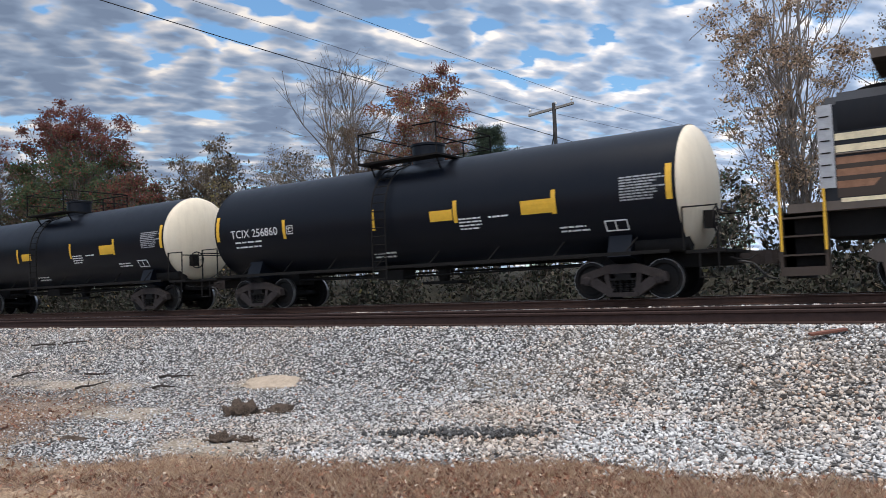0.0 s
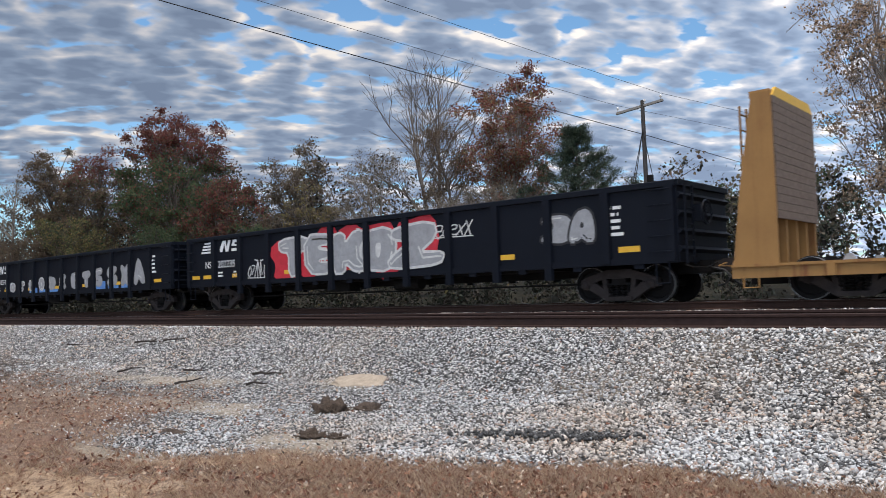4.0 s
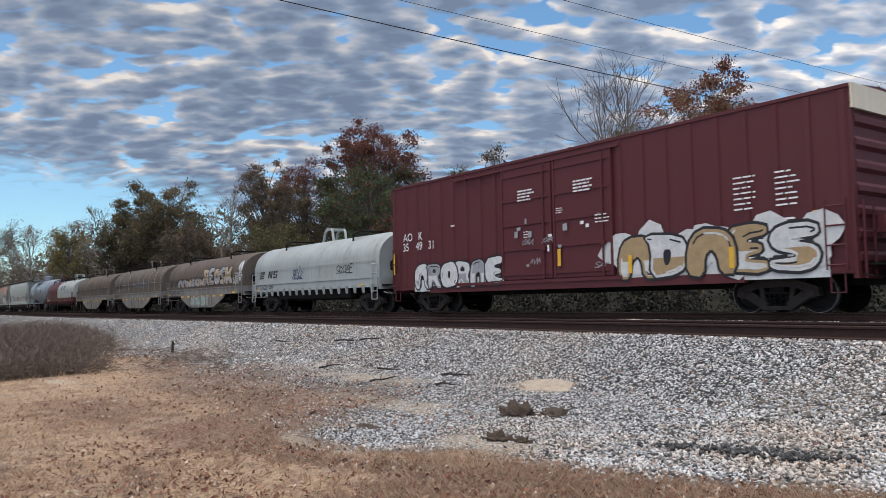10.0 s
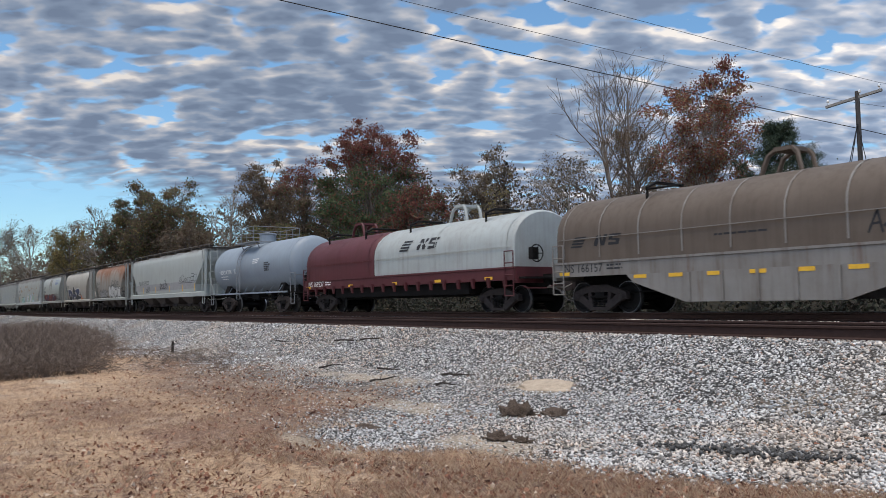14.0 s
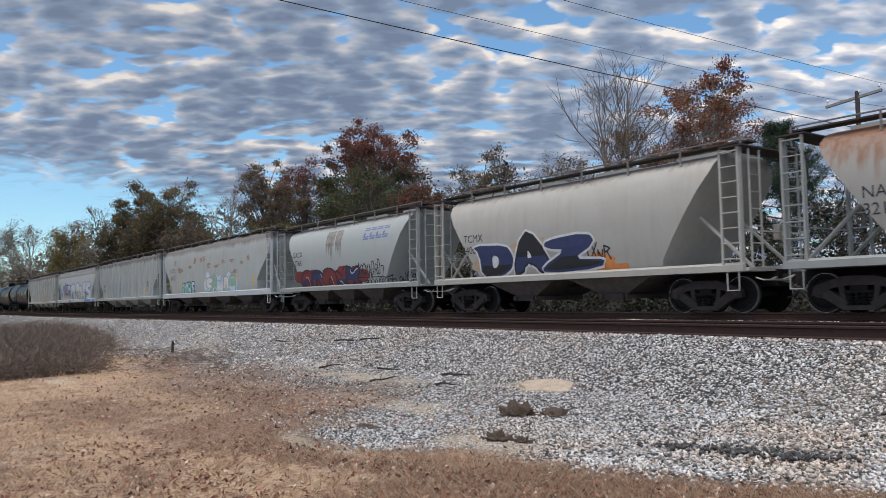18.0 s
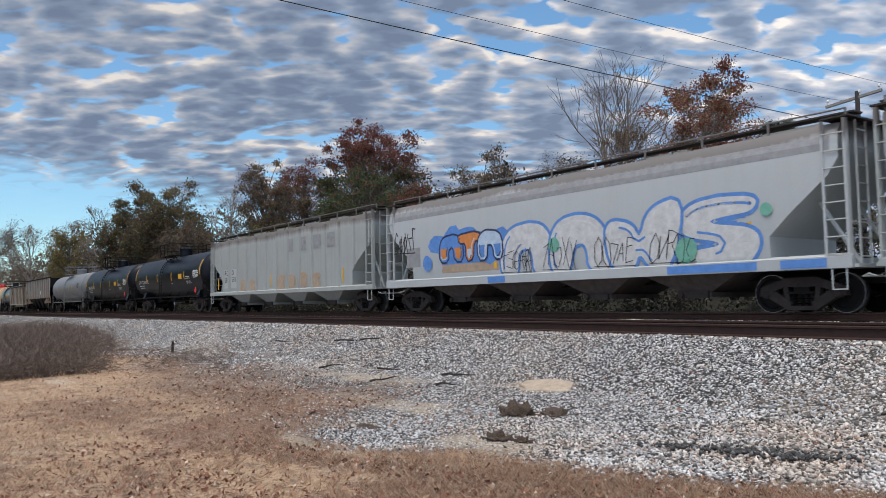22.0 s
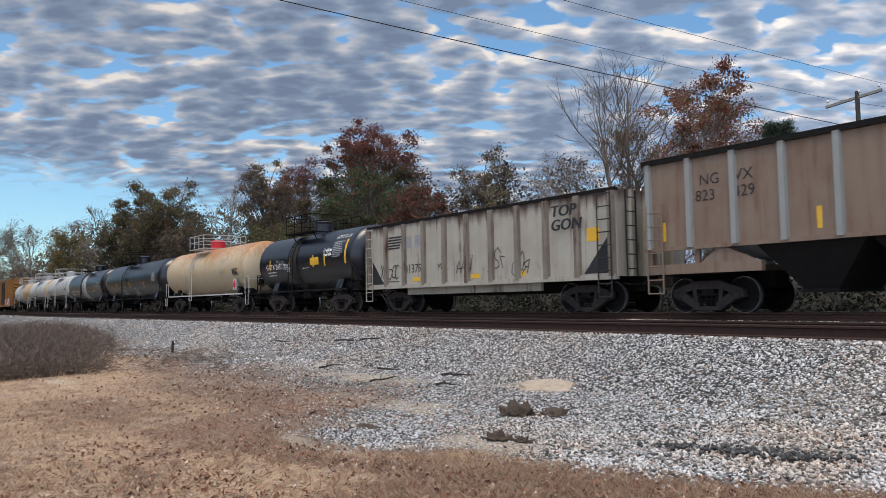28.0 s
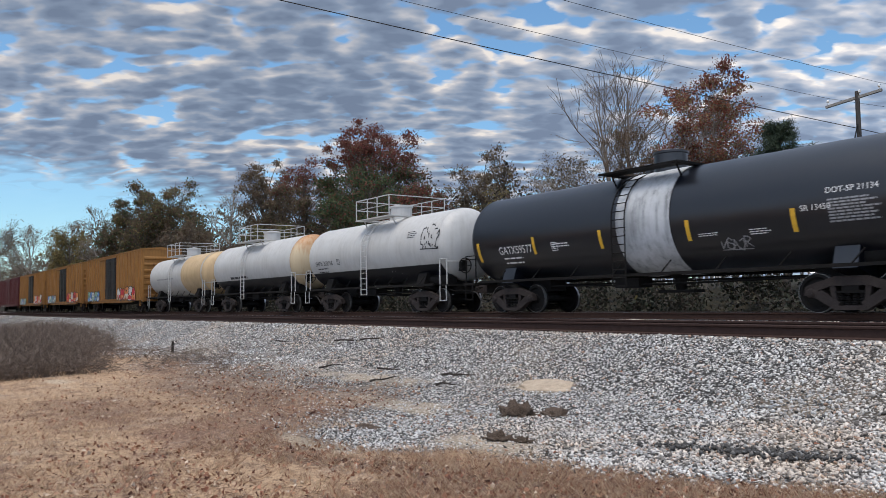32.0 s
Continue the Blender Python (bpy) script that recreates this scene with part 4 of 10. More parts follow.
# ---- trees ----
def leaf_material(name, stops, amount=0.45):
    return island_material(name, [(p, tuple(1.25 * k for k in c)) for p, c in stops], 0.75, amount)


LEAF = dict(
    red=leaf_material("leaves_dull_red", [(0.0, (0.080, 0.028, 0.026)), (0.4, (0.150, 0.046, 0.038)), (0.75, (0.195, 0.070, 0.048)), (1.0, (0.125, 0.080, 0.042))]),
    green=leaf_material("leaves_dark_green", [(0.0, (0.028, 0.050, 0.026)), (0.5, (0.055, 0.088, 0.038)), (1.0, (0.098, 0.106, 0.046))]),
    brown=leaf_material("leaves_brown", [(0.0, (0.074, 0.050, 0.038)), (0.5, (0.146, 0.096, 0.064)), (1.0, (0.128, 0.112, 0.064))]),
    grey=leaf_material("leaves_grey_olive", [(0.0, (0.080, 0.066, 0.050)), (0.5, (0.145, 0.122, 0.088)), (1.0, (0.205, 0.165, 0.122))]),
    yellow=leaf_material("leaves_yellow_olive", [(0.0, (0.110, 0.098, 0.044)), (0.5, (0.190, 0.160, 0.064)), (1.0, (0.255, 0.182, 0.076))]),
    orange=leaf_material("leaves_orange", [(0.0, (0.15, 0.050, 0.040)), (0.4, (0.27, 0.085, 0.055)), (0.8, (0.24, 0.150, 0.075)), (1.0, (0.13, 0.115, 0.056))]),
    tan=leaf_material("leaves_pale_tan", [(0.0, (0.26, 0.17, 0.105)), (0.5, (0.42, 0.29, 0.19)), (1.0, (0.52, 0.40, 0.28))]),
    # next two: leaf colours darkened to hold the shade behind and below the train
    shade=leaf_material("leaves_shade_olive", [(0.0, (0.008, 0.012, 0.008)), (0.5, (0.017, 0.023, 0.013)), (1.0, (0.034, 0.034, 0.021))], 0.1),
    bramble=leaf_material("leaves_shade_bramble", [(0.0, (0.015, 0.012, 0.009)), (0.5, (0.028, 0.022, 0.017)), (1.0, (0.040, 0.037, 0.024))], 0.1),
    pine=leaf_material("pine_needles", [(0.0, (0.014, 0.026, 0.018)), (0.5, (0.026, 0.044, 0.027)), (1.0, (0.048, 0.070, 0.036))], 0.08))
BARK = plain("bark_grey", (0.115, 0.095, 0.080), 0.9, 0, 0.35, 4, 0.5, 0.02)
BARE_BARK = plain("bark_bare_grey", (0.17, 0.145, 0.125), 0.9, 0, 0.3, 4, 0.5, 0.02)
PALE_BARK = plain("bark_pale", (0.24, 0.205, 0.175), 0.9, 0, 0.3, 4, 0.5, 0.02)


class Twigs:
    """Tapered limbs as five-sided tubes, in arrays."""

    def __init__(self):
        self.seg = []

    def grow(self, r, p, d, length, rad, depth, spread, tips, up=0.25, kids=(2, 4)):
        n = 3
        for i in range(n):
            q = p + d * (length / n)
            self.seg.append((p, q, rad * (1 - 0.25 * i / n), rad * (1 - 0.25 * (i + 1) / n)))
            if depth <= 1:
                tips.append(q)
            p = q
            d = (d + r.normal(size=3) * 0.10 + np.array([0, 0, up * 0.12])) 
            d /= np.linalg.norm(d)
            if depth > 0 and i < n - 1 and r.uniform() < 0.75:
                self.side(r, p, d, length * r.uniform(0.45, 0.7), rad * 0.5, depth - 1, spread, tips, up, kids)
        if depth > 0:
            for _ in range(r.randint(*kids)):
                self.side(r, p, d, length * r.uniform(0.55, 0.8), rad * 0.6, depth - 1, spread, tips, up, kids)
        else:
            tips.append(p)

    def side(self, r, p, d, length, rad, depth, spread, tips, up, kids):
        e = d + r.normal(size=3) * spread
        e[2] += up
        self.grow(r, p, e / np.linalg.norm(e), length, max(rad, 0.012), depth, spread, tips, up, kids)

    def arrays(self, n=5):
        P, Q = np.array([s[0] for s in self.seg]), np.array([s[1] for s in self.seg])
        ra, rb = np.array([s[2] for s in self.seg]), np.array([s[3] for s in self.seg])
        d = Q - P
        d /= np.linalg.norm(d, axis=1)[:, None] + 1e-9
        u = np.cross(d, np.array([0.31, 0.87, 0.4]))
        u /= np.linalg.norm(u, axis=1)[:, None] + 1e-9
        w = np.cross(d, u)
        a = np.arange(n) * 2 * math.pi / n
        ring = u[:, None] * np.cos(a)[None, :, None] + w[:, None] * np.sin(a)[None, :, None]
        v = np.concatenate([P[:, None] + ring * ra[:, None, None], Q[:, None] + ring * rb[:, None, None]], 1)
        f = []
        for i in range(n):
            j = (i + 1) % n
            f += [(i, j, n + j), (i, n + j, n + i)]
        f = np.array(f)[None] + (np.arange(len(P)) * 2 * n)[:, None, None]
        return v.reshape(-1, 3), f.reshape(-1, 3)


LEAF_V = np.array([(-0.5, -0.30, 0), (0.45, -0.28, 0.12), (0.55, 0.30, 0), (-0.42, 0.30, 0.14)])
LEAF_F = np.array([(0, 1, 2), (0, 2, 3)])


def foliage(r, tips, count, cloud, size, flat=0.2):
    """Small leaves in clumps round the twig tips."""
    tips = np.array(tips)
    cell = np.unique(np.floor(tips / 0.9).astype(int), axis=0, return_inverse=True)[1].ravel()
    weight = 1.0 / np.bincount(cell)[cell] ** 0.75
    at = tips[r.choice(len(tips), count, p=weight / weight.sum())] + r.normal(size=(count, 3)) * cloud
    return scatter(LEAF_V, LEAF_F, at, size * r.uniform(0.6, 1.3, count), r.randint(1 << 30), flat)


def tree(label, x, y, h_full, w, leaves, n_leaves, seed, bark=BARK, start=0.22, spread=0.42, size=0.20, fork=1, depth=3, lean=0.0, second=None, rise=0.7):
    r = np.random.RandomState(seed)
    z = float(height(np.array(x), np.array(y)))
    h, w = (h_full - z - 0.8) * 0.93, w * 1.2
    ob = thing("tree", label, "tree", (x, y, z))
    tw, tips = Twigs(), []
    for i in range(fork):
        p = np.array([r.normal() * 0.25 * (fork > 1), r.normal() * 0.25 * (fork > 1), -0.1])
        d = np.array([lean + r.normal() * 0.10 * fork, r.normal() * 0.06, 1.0])
        d /= np.linalg.norm(d)
        rad = 0.020 * h / (0.7 + 0.3 * fork)
        steps = 9
        L = h * 0.93 / steps
        for k in range(steps):
            q = p + d * L
            tw.seg.append((p, q, rad * (1 - 0.09 * k), rad * (1 - 0.09 * (k + 1))))
            if k / steps > start or k == steps - 1:
                u = k / (steps - 1)
                reach = w * 0.5 * math.sqrt(max(0.10, 1 - ((u - 0.42) / 0.63) ** 2)) * r.uniform(0.75, 1.1)
                for _ in range(3 if k > 2 else 2):
                    a = r.uniform(0, 2 * math.pi)
                    e = np.array([math.cos(a), math.sin(a), rise + 0.5 * u])
                    tw.grow(r, q, e / np.linalg.norm(e), reach * 0.62, rad * 0.38 * (1.2 - u), depth - 1, spread, tips, 0.22)
            p = q
            d = d + r.normal(size=3) * 0.05
            d /= np.linalg.norm(d)
        tips.append(p)
    v, f = tw.arrays(4)
    part("trunk", bulk_mesh("trunk", v, f, bark, True), None, ob)
    groups = [(leaves, n_leaves, None)] if not second else [(leaves, int(n_leaves * 0.6), None), (second[0], int(n_leaves * 0.4), second[1])]
    for mat, n, zone in groups:
        if n:
            T = tips if zone is None else [t for t in tips if zone(t, h)] or tips
            lv, lf = foliage(r, T, int(n * 2.5), 0.10 + 0.010 * h, size * 0.58)
            part("crown", bulk_mesh("crown", lv, lf, LEAF[mat]), None, ob)
    return ob


def domed(label, x, y, h_full, w, zones, n_leaves, seed, bark=BARK, low=0.22, size=0.16, clumps=90, puff=0.75, stem=1):
    """A leafy tree with a rounded, uneven crown: limbs run to clumps of leaves, with gaps between."""
    r = np.random.RandomState(seed)
    z = float(height(np.array(x), np.array(y)))
    h = h_full - z
    ob = thing("tree", label, "tree", (x, y, z))
    tw = Twigs()
    mid, half = h * (1 + low) / 2, h * (1 - low) / 2 - 0.5 * puff
    u = r.normal(size=(clumps, 3))
    u /= np.linalg.norm(u, axis=1)[:, None]
    rad = r.uniform(0.10, 1.0, clumps) ** 0.38
    lump = 1 + 0.11 * np.sin(3 * np.arctan2(u[:, 1], u[:, 0]) + seed) + 0.07 * np.sin(5 * u[:, 2] + 2.1 * seed)
    at = u * (rad * lump)[:, None] * np.array([w / 2 - 0.4 * puff, w / 2 - 0.4 * puff, half]) + np.array([0, 0, mid])
    at[:, :2] *= (0.95 + 0.22 * np.clip((at[:, 2] - mid) / half, 0, 1))[:, None]
    base = 0.017 * h / stem ** 0.5
    for i in range(stem):
        p, top = np.array([r.normal() * 0.2 * (stem > 1), r.normal() * 0.2 * (stem > 1), -0.1]), np.array([r.normal() * 0.10 * w * (stem > 1), r.normal() * 0.08 * w * (stem > 1), h * 0.86])
        line = [p + (top - p) * k / 8 + np.array([r.normal(), r.normal(), 0]) * 0.10 * (0 < k) for k in range(9)]
        for k in range(8):
            tw.seg.append((line[k], line[k + 1], base * (1 - 0.11 * k), base * (0.89 - 0.11 * k)))
        for c in at[i::stem]:
            k = int(np.clip((c[2] / h - 0.16 - 0.5 * np.hypot(c[0], c[1]) / h) * 9, 1, 7))
            a = line[k]
            m1 = a + (c - a) * 0.4 + np.array([r.normal() * 0.25, r.normal() * 0.25, 0.10 * np.linalg.norm(c - a)])
            m2 = a + (c - a) * 0.75 + r.normal(size=3) * 0.2
            t = base * 0.28
            tw.seg += [(a, m1, t, t * 0.7), (m1, m2, t * 0.7, t * 0.4), (m2, c, t * 0.4, 0.012)]
            for _ in range(5):
                tw.seg.append((m2 if r.uniform() < 0.4 else c, c + r.normal(size=3) * puff * 0.8, t * 0.25, 0.008))
    v, f = tw.arrays(4)
    part("trunk", bulk_mesh("trunk", v, f, bark, True), None, ob)
    pick = r.randint(0, clumps, n_leaves)
    spots = at[pick] + r.normal(size=(n_leaves, 3)) * puff * np.array([0.52, 0.52, 0.40]) * r.uniform(0.6, 1.1, clumps)[pick][:, None]
    rest = np.ones(n_leaves, bool)
    for mat, zone in zones:
        k = rest & zone(spots[:, 2] / h + 0.05 * r.normal(size=n_leaves), r.uniform(size=n_leaves))
        rest &= ~k
        if k.sum() > 10:
            lv, lf = scatter(LEAF_V, LEAF_F, spots[k], size * r.uniform(0.6, 1.3, k.sum()), r.randint(1 << 30), 0.2)
            part("crown", bulk_mesh("crown", lv, lf, LEAF[mat]), None, ob)
    return ob


def above(q):
    return lambda z, u: z > q


def share(q):
    return lambda z, u: u < q


def pine(x, y, h, w, seed):
    """Whorls of limbs that rise towards the tip, each with tufts of needles on its outer half."""
    r = np.random.RandomState(seed)
    ob = thing("pine_tree", "dark green pine with a ragged crown", "tree", (x, y, float(height(np.array(x), np.array(y)))))
    tw, tufts = Twigs(), []
    p = np.array([0.0, 0, -0.1])
    n = 15
    for k in range(n):
        q = p + np.array([r.normal() * 0.04, r.normal() * 0.04, h / n])
        tw.seg.append((p, q, 0.15 * (1 - k / n) + 0.02, 0.15 * (1 - (k + 1) / n) + 0.02))
        if k > 2:
            u = (k - 2) / (n - 3)
            for i in range(5 if u < 0.8 else 4):
                a = i * 1.26 + k * 0.7 + r.normal() * 0.25
                reach = w * 0.5 * (1.04 - u ** 1.8) * r.uniform(0.6, 1.12) + 0.10
                way = np.array([math.cos(a), math.sin(a), 0.10 + 0.35 * u + r.normal() * 0.10])
                b = q
                for m in range(4):
                    c = b + way / np.linalg.norm(way) * reach / 4
                    tw.seg.append((b, c, 0.034 * (1 - 0.2 * m), 0.034 * (0.8 - 0.2 * m)))
                    way = way + np.array([r.normal() * 0.12, r.normal() * 0.12, 0.16])
                    b = c
                    if m > 0:
                        tufts += [c + r.normal(size=3) * np.array([0.12, 0.12, 0.05]) for _ in range(2)]
                        side = np.cross(way, (0, 0, 1.0)) * r.choice((-1, 1)) * 0.28 + way * 0.2
                        tw.seg.append((c, c + side, 0.014, 0.007))
                        tufts.append(c + side)
        p = q
    tufts += [p, p + np.array([0, 0, 0.12])]
    v, f = tw.arrays()
    part("trunk", bulk_mesh("trunk", v, f, BARK, True), None, ob)
    count = 40000
    at = np.array(tufts)[r.randint(0, len(tufts), count)] + r.normal(size=(count, 3)) * np.array([0.13, 0.13, 0.085])
    v, f = scatter(np.array([(-0.5, -0.05, 0), (0.5, -0.03, 0.06), (0.6, 0.03, 0.0), (-0.45, 0.05, 0.05)]), LEAF_F, at, 0.17 * r.uniform(0.6, 1.2, count), seed + 1, 0.0)
    part("crown", bulk_mesh("crown", v, f, LEAF["pine"]), None, ob)


# beside the track, from the far left towards the right
tree("bare-topped grey tree with few leaves", -75, 7.2, 11.5, 6.0, "grey", 2600, 101, size=0.14)
tree("bare pale tree with thin grey twigs", -162, 24, 16, 10, "grey", 1500, 102, PALE_BARK, size=0.3)
tree("bare pale tree with thin grey twigs", -153, 28, 17, 9, "grey", 1300, 103, PALE_BARK, size=0.3)
tree("olive-yellow tree with a rounded crown", -138, 26, 13, 7, "yellow", 3600, 104, size=0.34)
tree("bare pale tree with thin grey twigs", -125, 28, 17, 6.5, "grey", 900, 105, PALE_BARK, size=0.25)
domed("broad brown-olive tree with a dense crown", -116, 30, 16.2, 10.5, (("brown", share(0.7)), ("green", share(1))), 26000, 106, size=0.20, clumps=150, puff=0.95, low=0.08)
domed("broad brown-olive tree with a dense crown", -107, 32, 17.2, 13.0, (("brown", share(0.6)), ("green", share(0.5)), ("yellow", share(1))), 34000, 107, size=0.20, clumps=190, puff=0.95, low=0.08)
domed("low brown tree with a dense crown", -95, 31, 11.2, 9.0, (("brown", share(0.7)), ("grey", share(1))), 15000, 108, size=0.18, clumps=100, puff=0.85, low=0.05)
tree("bare pale tree with thin grey twigs", -100.5, 38, 17.7, 6, "grey", 700, 109, PALE_BARK, size=0.2)
domed("brown tree with thinning leaves", -88, 38, 17.6, 8.5, (("brown", share(0.8)), ("grey", share(1))), 19000, 110, size=0.17, clumps=130, puff=0.8, low=0.10)
domed("reddish brown tree with thinning leaves", -78, 38, 16.2, 9.5, (("red", above(0.80)), ("brown", share(0.9)), ("green", share(1))), 22000, 111, size=0.17, clumps=140, puff=0.8, low=0.10)
domed("tall oak with a dull red top and green lower limbs", -67, 40, 18.6, 12.0, (("red", above(0.70)), ("green", share(0.82)), ("brown", share(0.6)), ("red", share(1))), 42000, 112, size=0.165, clumps=210, puff=0.85, low=0.16)
domed("dark green leafy tree beside the track", -60.5, 36, 12.6, 9.5, (("green", share(0.8)), ("red", share(1))), 22000, 113, size=0.16, clumps=130, puff=0.75, low=0.06)
domed("low tree with dull red leaves", -53, 36, 10.8, 7.0, (("red", share(0.7)), ("green", share(0.6)), ("brown", share(1))), 14000, 114, size=0.15, clumps=95, puff=0.66, low=0.06)
domed("grey-brown tree with sparse leaves", -46.8, 38, 11.9, 6.2, (("grey", share(0.5)), ("brown", share(1))), 14000, 115, size=0.12, clumps=100, puff=0.55, low=0.12)
domed("low olive tree with sparse leaves", -41.5, 35, 8.0, 5.4, (("yellow", share(0.5)), ("grey", share(1))), 7000, 116, size=0.12, clumps=60, puff=0.5, low=0.06)
tree("thin tree with pale sparse leaves", -36.5, 36, 10.4, 5.5, "grey", 2400, 117, PALE_BARK, size=0.13)
tree("tall bare tree with pale branching limbs", -33, 38, 16.3, 8.5, "grey", 500, 118, BARE_BARK, size=0.12, fork=2, spread=0.44, lean=-0.07, rise=1.1)
tree("slender tree with brown leaves", -29.8, 36, 11.6, 4.4, "brown", 4200, 119, size=0.13)
domed("tall tree with orange-red autumn leaves", -27, 38, 14.2, 6.8, (("red", above(0.86)), ("orange", share(0.62)), ("red", share(0.4)), ("yellow", share(0.3)), ("grey", share(1))), 22000, 120, PALE_BARK, size=0.11, clumps=130, puff=0.56, stem=3, low=0.24)
pine(-19.95, 34, 7.75, 6.4, 121)
for x_, y_, h_, w_ in ((-15.5, 38, 5.6, 6.0), (-10.5, 38, 6.0, 6.5), (-1.5, 36, 6.0, 6.0), (3.5, 37, 6.5, 6.5)):
    domed("low bushy tree with olive and grey-brown leaves", x_, y_, h_, w_, (("green", share(0.4)), ("grey", share(0.6)), ("brown", share(1))), 6500, int(h_ * 10) + int(x_), size=0.12, clumps=60, puff=0.6, low=0.02)
domed("big forked tree with sparse pale-brown leaves", -6.1, 36, 15.2, 7.4, (("tan", share(0.65)), ("brown", share(1))), 15000, 122, PALE_BARK, size=0.10, clumps=120, puff=0.62, stem=3, low=0.12)
tree("thin tree with sparse leaves", -1.5, 40, 13, 5, "grey", 3000, 123, size=0.13)
tree("low leafy brush tree", -24.5, 31, 6.0, 5, "grey", 2600, 124, PALE_BARK, size=0.13)
tree("small green bushy tree", -55, 32, 6.5, 5, "green", 3000, 125, size=0.18)
tree("small olive bushy tree", -70, 32, 7.5, 6, "yellow", 2800, 126, size=0.2, second=("green", None))
for i_, (x_, y_, h_) in enumerate(((-83, 33, 8), (-98, 32, 9), (4, 39, 12), (12, 41, 11), (-45, 32, 6), (-30, 32, 5))):
    tree("young tree with brown and olive leaves", x_, y_, h_, h_ * 0.5, ("brown", "grey", "brown", "grey", "green", "brown")[i_], 2400, 130 + i_, size=0.17)


def woods(name, label, x0, x1, y0, y1, n, h0, h1, mats, leaves, seed, size=0.3, dense=1.0):
    """A far belt of thin trees and brush, too many to count."""
    r = np.random.RandomState(seed)
    tw, tips = Twigs(), []
    for _ in range(n):
        x, y, h = r.uniform(x0, x1), r.uniform(y0, y1), r.uniform(h0, h1)
        z = float(height(np.array(x), np.array(y)))
        p = np.array([x, y, z - 0.1])
        d = np.array([r.normal() * 0.06, r.normal() * 0.06, 1.0])
        for k in range(4):
            q = p + d * h / 4
            rad = 0.011 * h
            tw.seg.append((p, q, rad * (1 - 0.2 * k), rad * (0.8 - 0.2 * k)))
            for _ in range(3):
                a = r.uniform(0, 6.28)
                e = np.array([math.cos(a), math.sin(a), r.uniform(0.5, 1.3)])
                e /= np.linalg.norm(e)
                L = h * r.uniform(0.10, 0.24)
                m = q + e * L
                tw.seg.append((q, m, rad * 0.3, 0.012))
                tips += [q + e * L * 0.5, m]
                b = e + r.normal(size=3) * 0.5
                tw.seg.append((q + e * L * 0.5, q + e * L * 0.5 + b / np.linalg.norm(b) * L * 0.6, rad * 0.15, 0.01))
                tips.append(q + e * L * 0.5 + b / np.linalg.norm(b) * L * 0.6)
            p = q
    v, f = tw.arrays(4)
    ob = new(name, bulk_mesh(name, v, f, BARK, True))
    tagged(ob, label, "woods", kind="stuff")
    for mat, share in mats:
        lv, lf = foliage(r, tips, int(leaves * share), 0.42 * dense, size, 0.1)
        part("foliage", bulk_mesh("foliage", lv, lf, LEAF[mat]), None, ob)


woods("far_woods", "far belt of bare and brown autumn trees", -330, 40, 46, 75, 190, 4.5, 7.5, (("brown", 0.4), ("grey", 0.4), ("green", 0.2)), 40000, 31, 0.18)
woods("far_woods", "distant hazy line of bare trees along the track", -700, -300, 25, 90, 90, 10, 16, (("grey", 0.6), ("brown", 0.4)), 12000, 32, 0.8)
woods("far_woods", "brown and grey autumn wood beside the track, far along it", -330, -118, 27, 62, 190, 8, 13, (("grey", 0.45), ("brown", 0.55)), 52000, 35, 0.34)
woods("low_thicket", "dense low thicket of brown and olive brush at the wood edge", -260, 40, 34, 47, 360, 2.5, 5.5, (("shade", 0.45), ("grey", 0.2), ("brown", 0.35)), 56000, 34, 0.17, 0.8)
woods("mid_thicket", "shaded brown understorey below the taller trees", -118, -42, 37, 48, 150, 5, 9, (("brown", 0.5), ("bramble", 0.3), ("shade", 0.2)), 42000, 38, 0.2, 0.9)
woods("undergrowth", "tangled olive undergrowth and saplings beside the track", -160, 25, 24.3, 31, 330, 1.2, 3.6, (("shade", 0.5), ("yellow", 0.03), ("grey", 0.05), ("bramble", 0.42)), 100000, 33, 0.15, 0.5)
# trees added out of view to keep sky light off the far cars
woods("near_woods", "unseen wood added on the viewer's side to shade the far cars", -200, -58, -24, -1.5, 240, 10, 16, (("brown", 0.5), ("green", 0.5)), 52000, 36, 0.6)
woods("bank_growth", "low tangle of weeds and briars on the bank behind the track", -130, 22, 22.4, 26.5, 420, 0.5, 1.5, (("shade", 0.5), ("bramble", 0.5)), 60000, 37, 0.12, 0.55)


# ---- pole and wires ----
def utility_pole(x, y, h, label):
    z = float(height(np.array(x), np.array(y)))
    ob = thing("utility_pole", label, "utility pole", (x, y, z))
    part("pole", Shape().rod((0, 0, -0.3), (0, 0, h - z), 0.125, 12, 0.09), POLE_MAT, ob)
    return ob, z


pole_, pz_ = utility_pole(-16.4, 34.0, 9.12, "weathered wooden utility pole with a pale crossarm")
arm_ = part("crossarm", Shape().add([(-1.38, -0.05, 8.66 - pz_), (1.02, -0.05, 8.90 - pz_), (1.02, 0.07, 8.90 - pz_), (-1.38, 0.07, 8.66 - pz_), (-1.38, -0.05, 8.77 - pz_), (1.02, -0.05, 9.01 - pz_), (1.02, 0.07, 9.01 - pz_), (-1.38, 0.07, 8.77 - pz_)], [(0, 1, 2, 3), (4, 5, 6, 7), (0, 1, 5, 4), (3, 2, 6, 7), (0, 3, 7, 4), (1, 2, 6, 5)]), ARM_MAT, pole_, "pale weathered crossarm")
for x_, z_ in ((-1.28, 8.82 - pz_), (0.92, 9.03 - pz_), (0.1, 8.96 - pz_)):
    part("insulator", Shape().lathe([(0, 0.03), (0.08, 0.03), (0.09, 0.06), (0.17, 0.06), (0.2, 0.03)], "z", 10, (x_, 0.0, z_)), WHITE, pole_, "pale ceramic insulator")
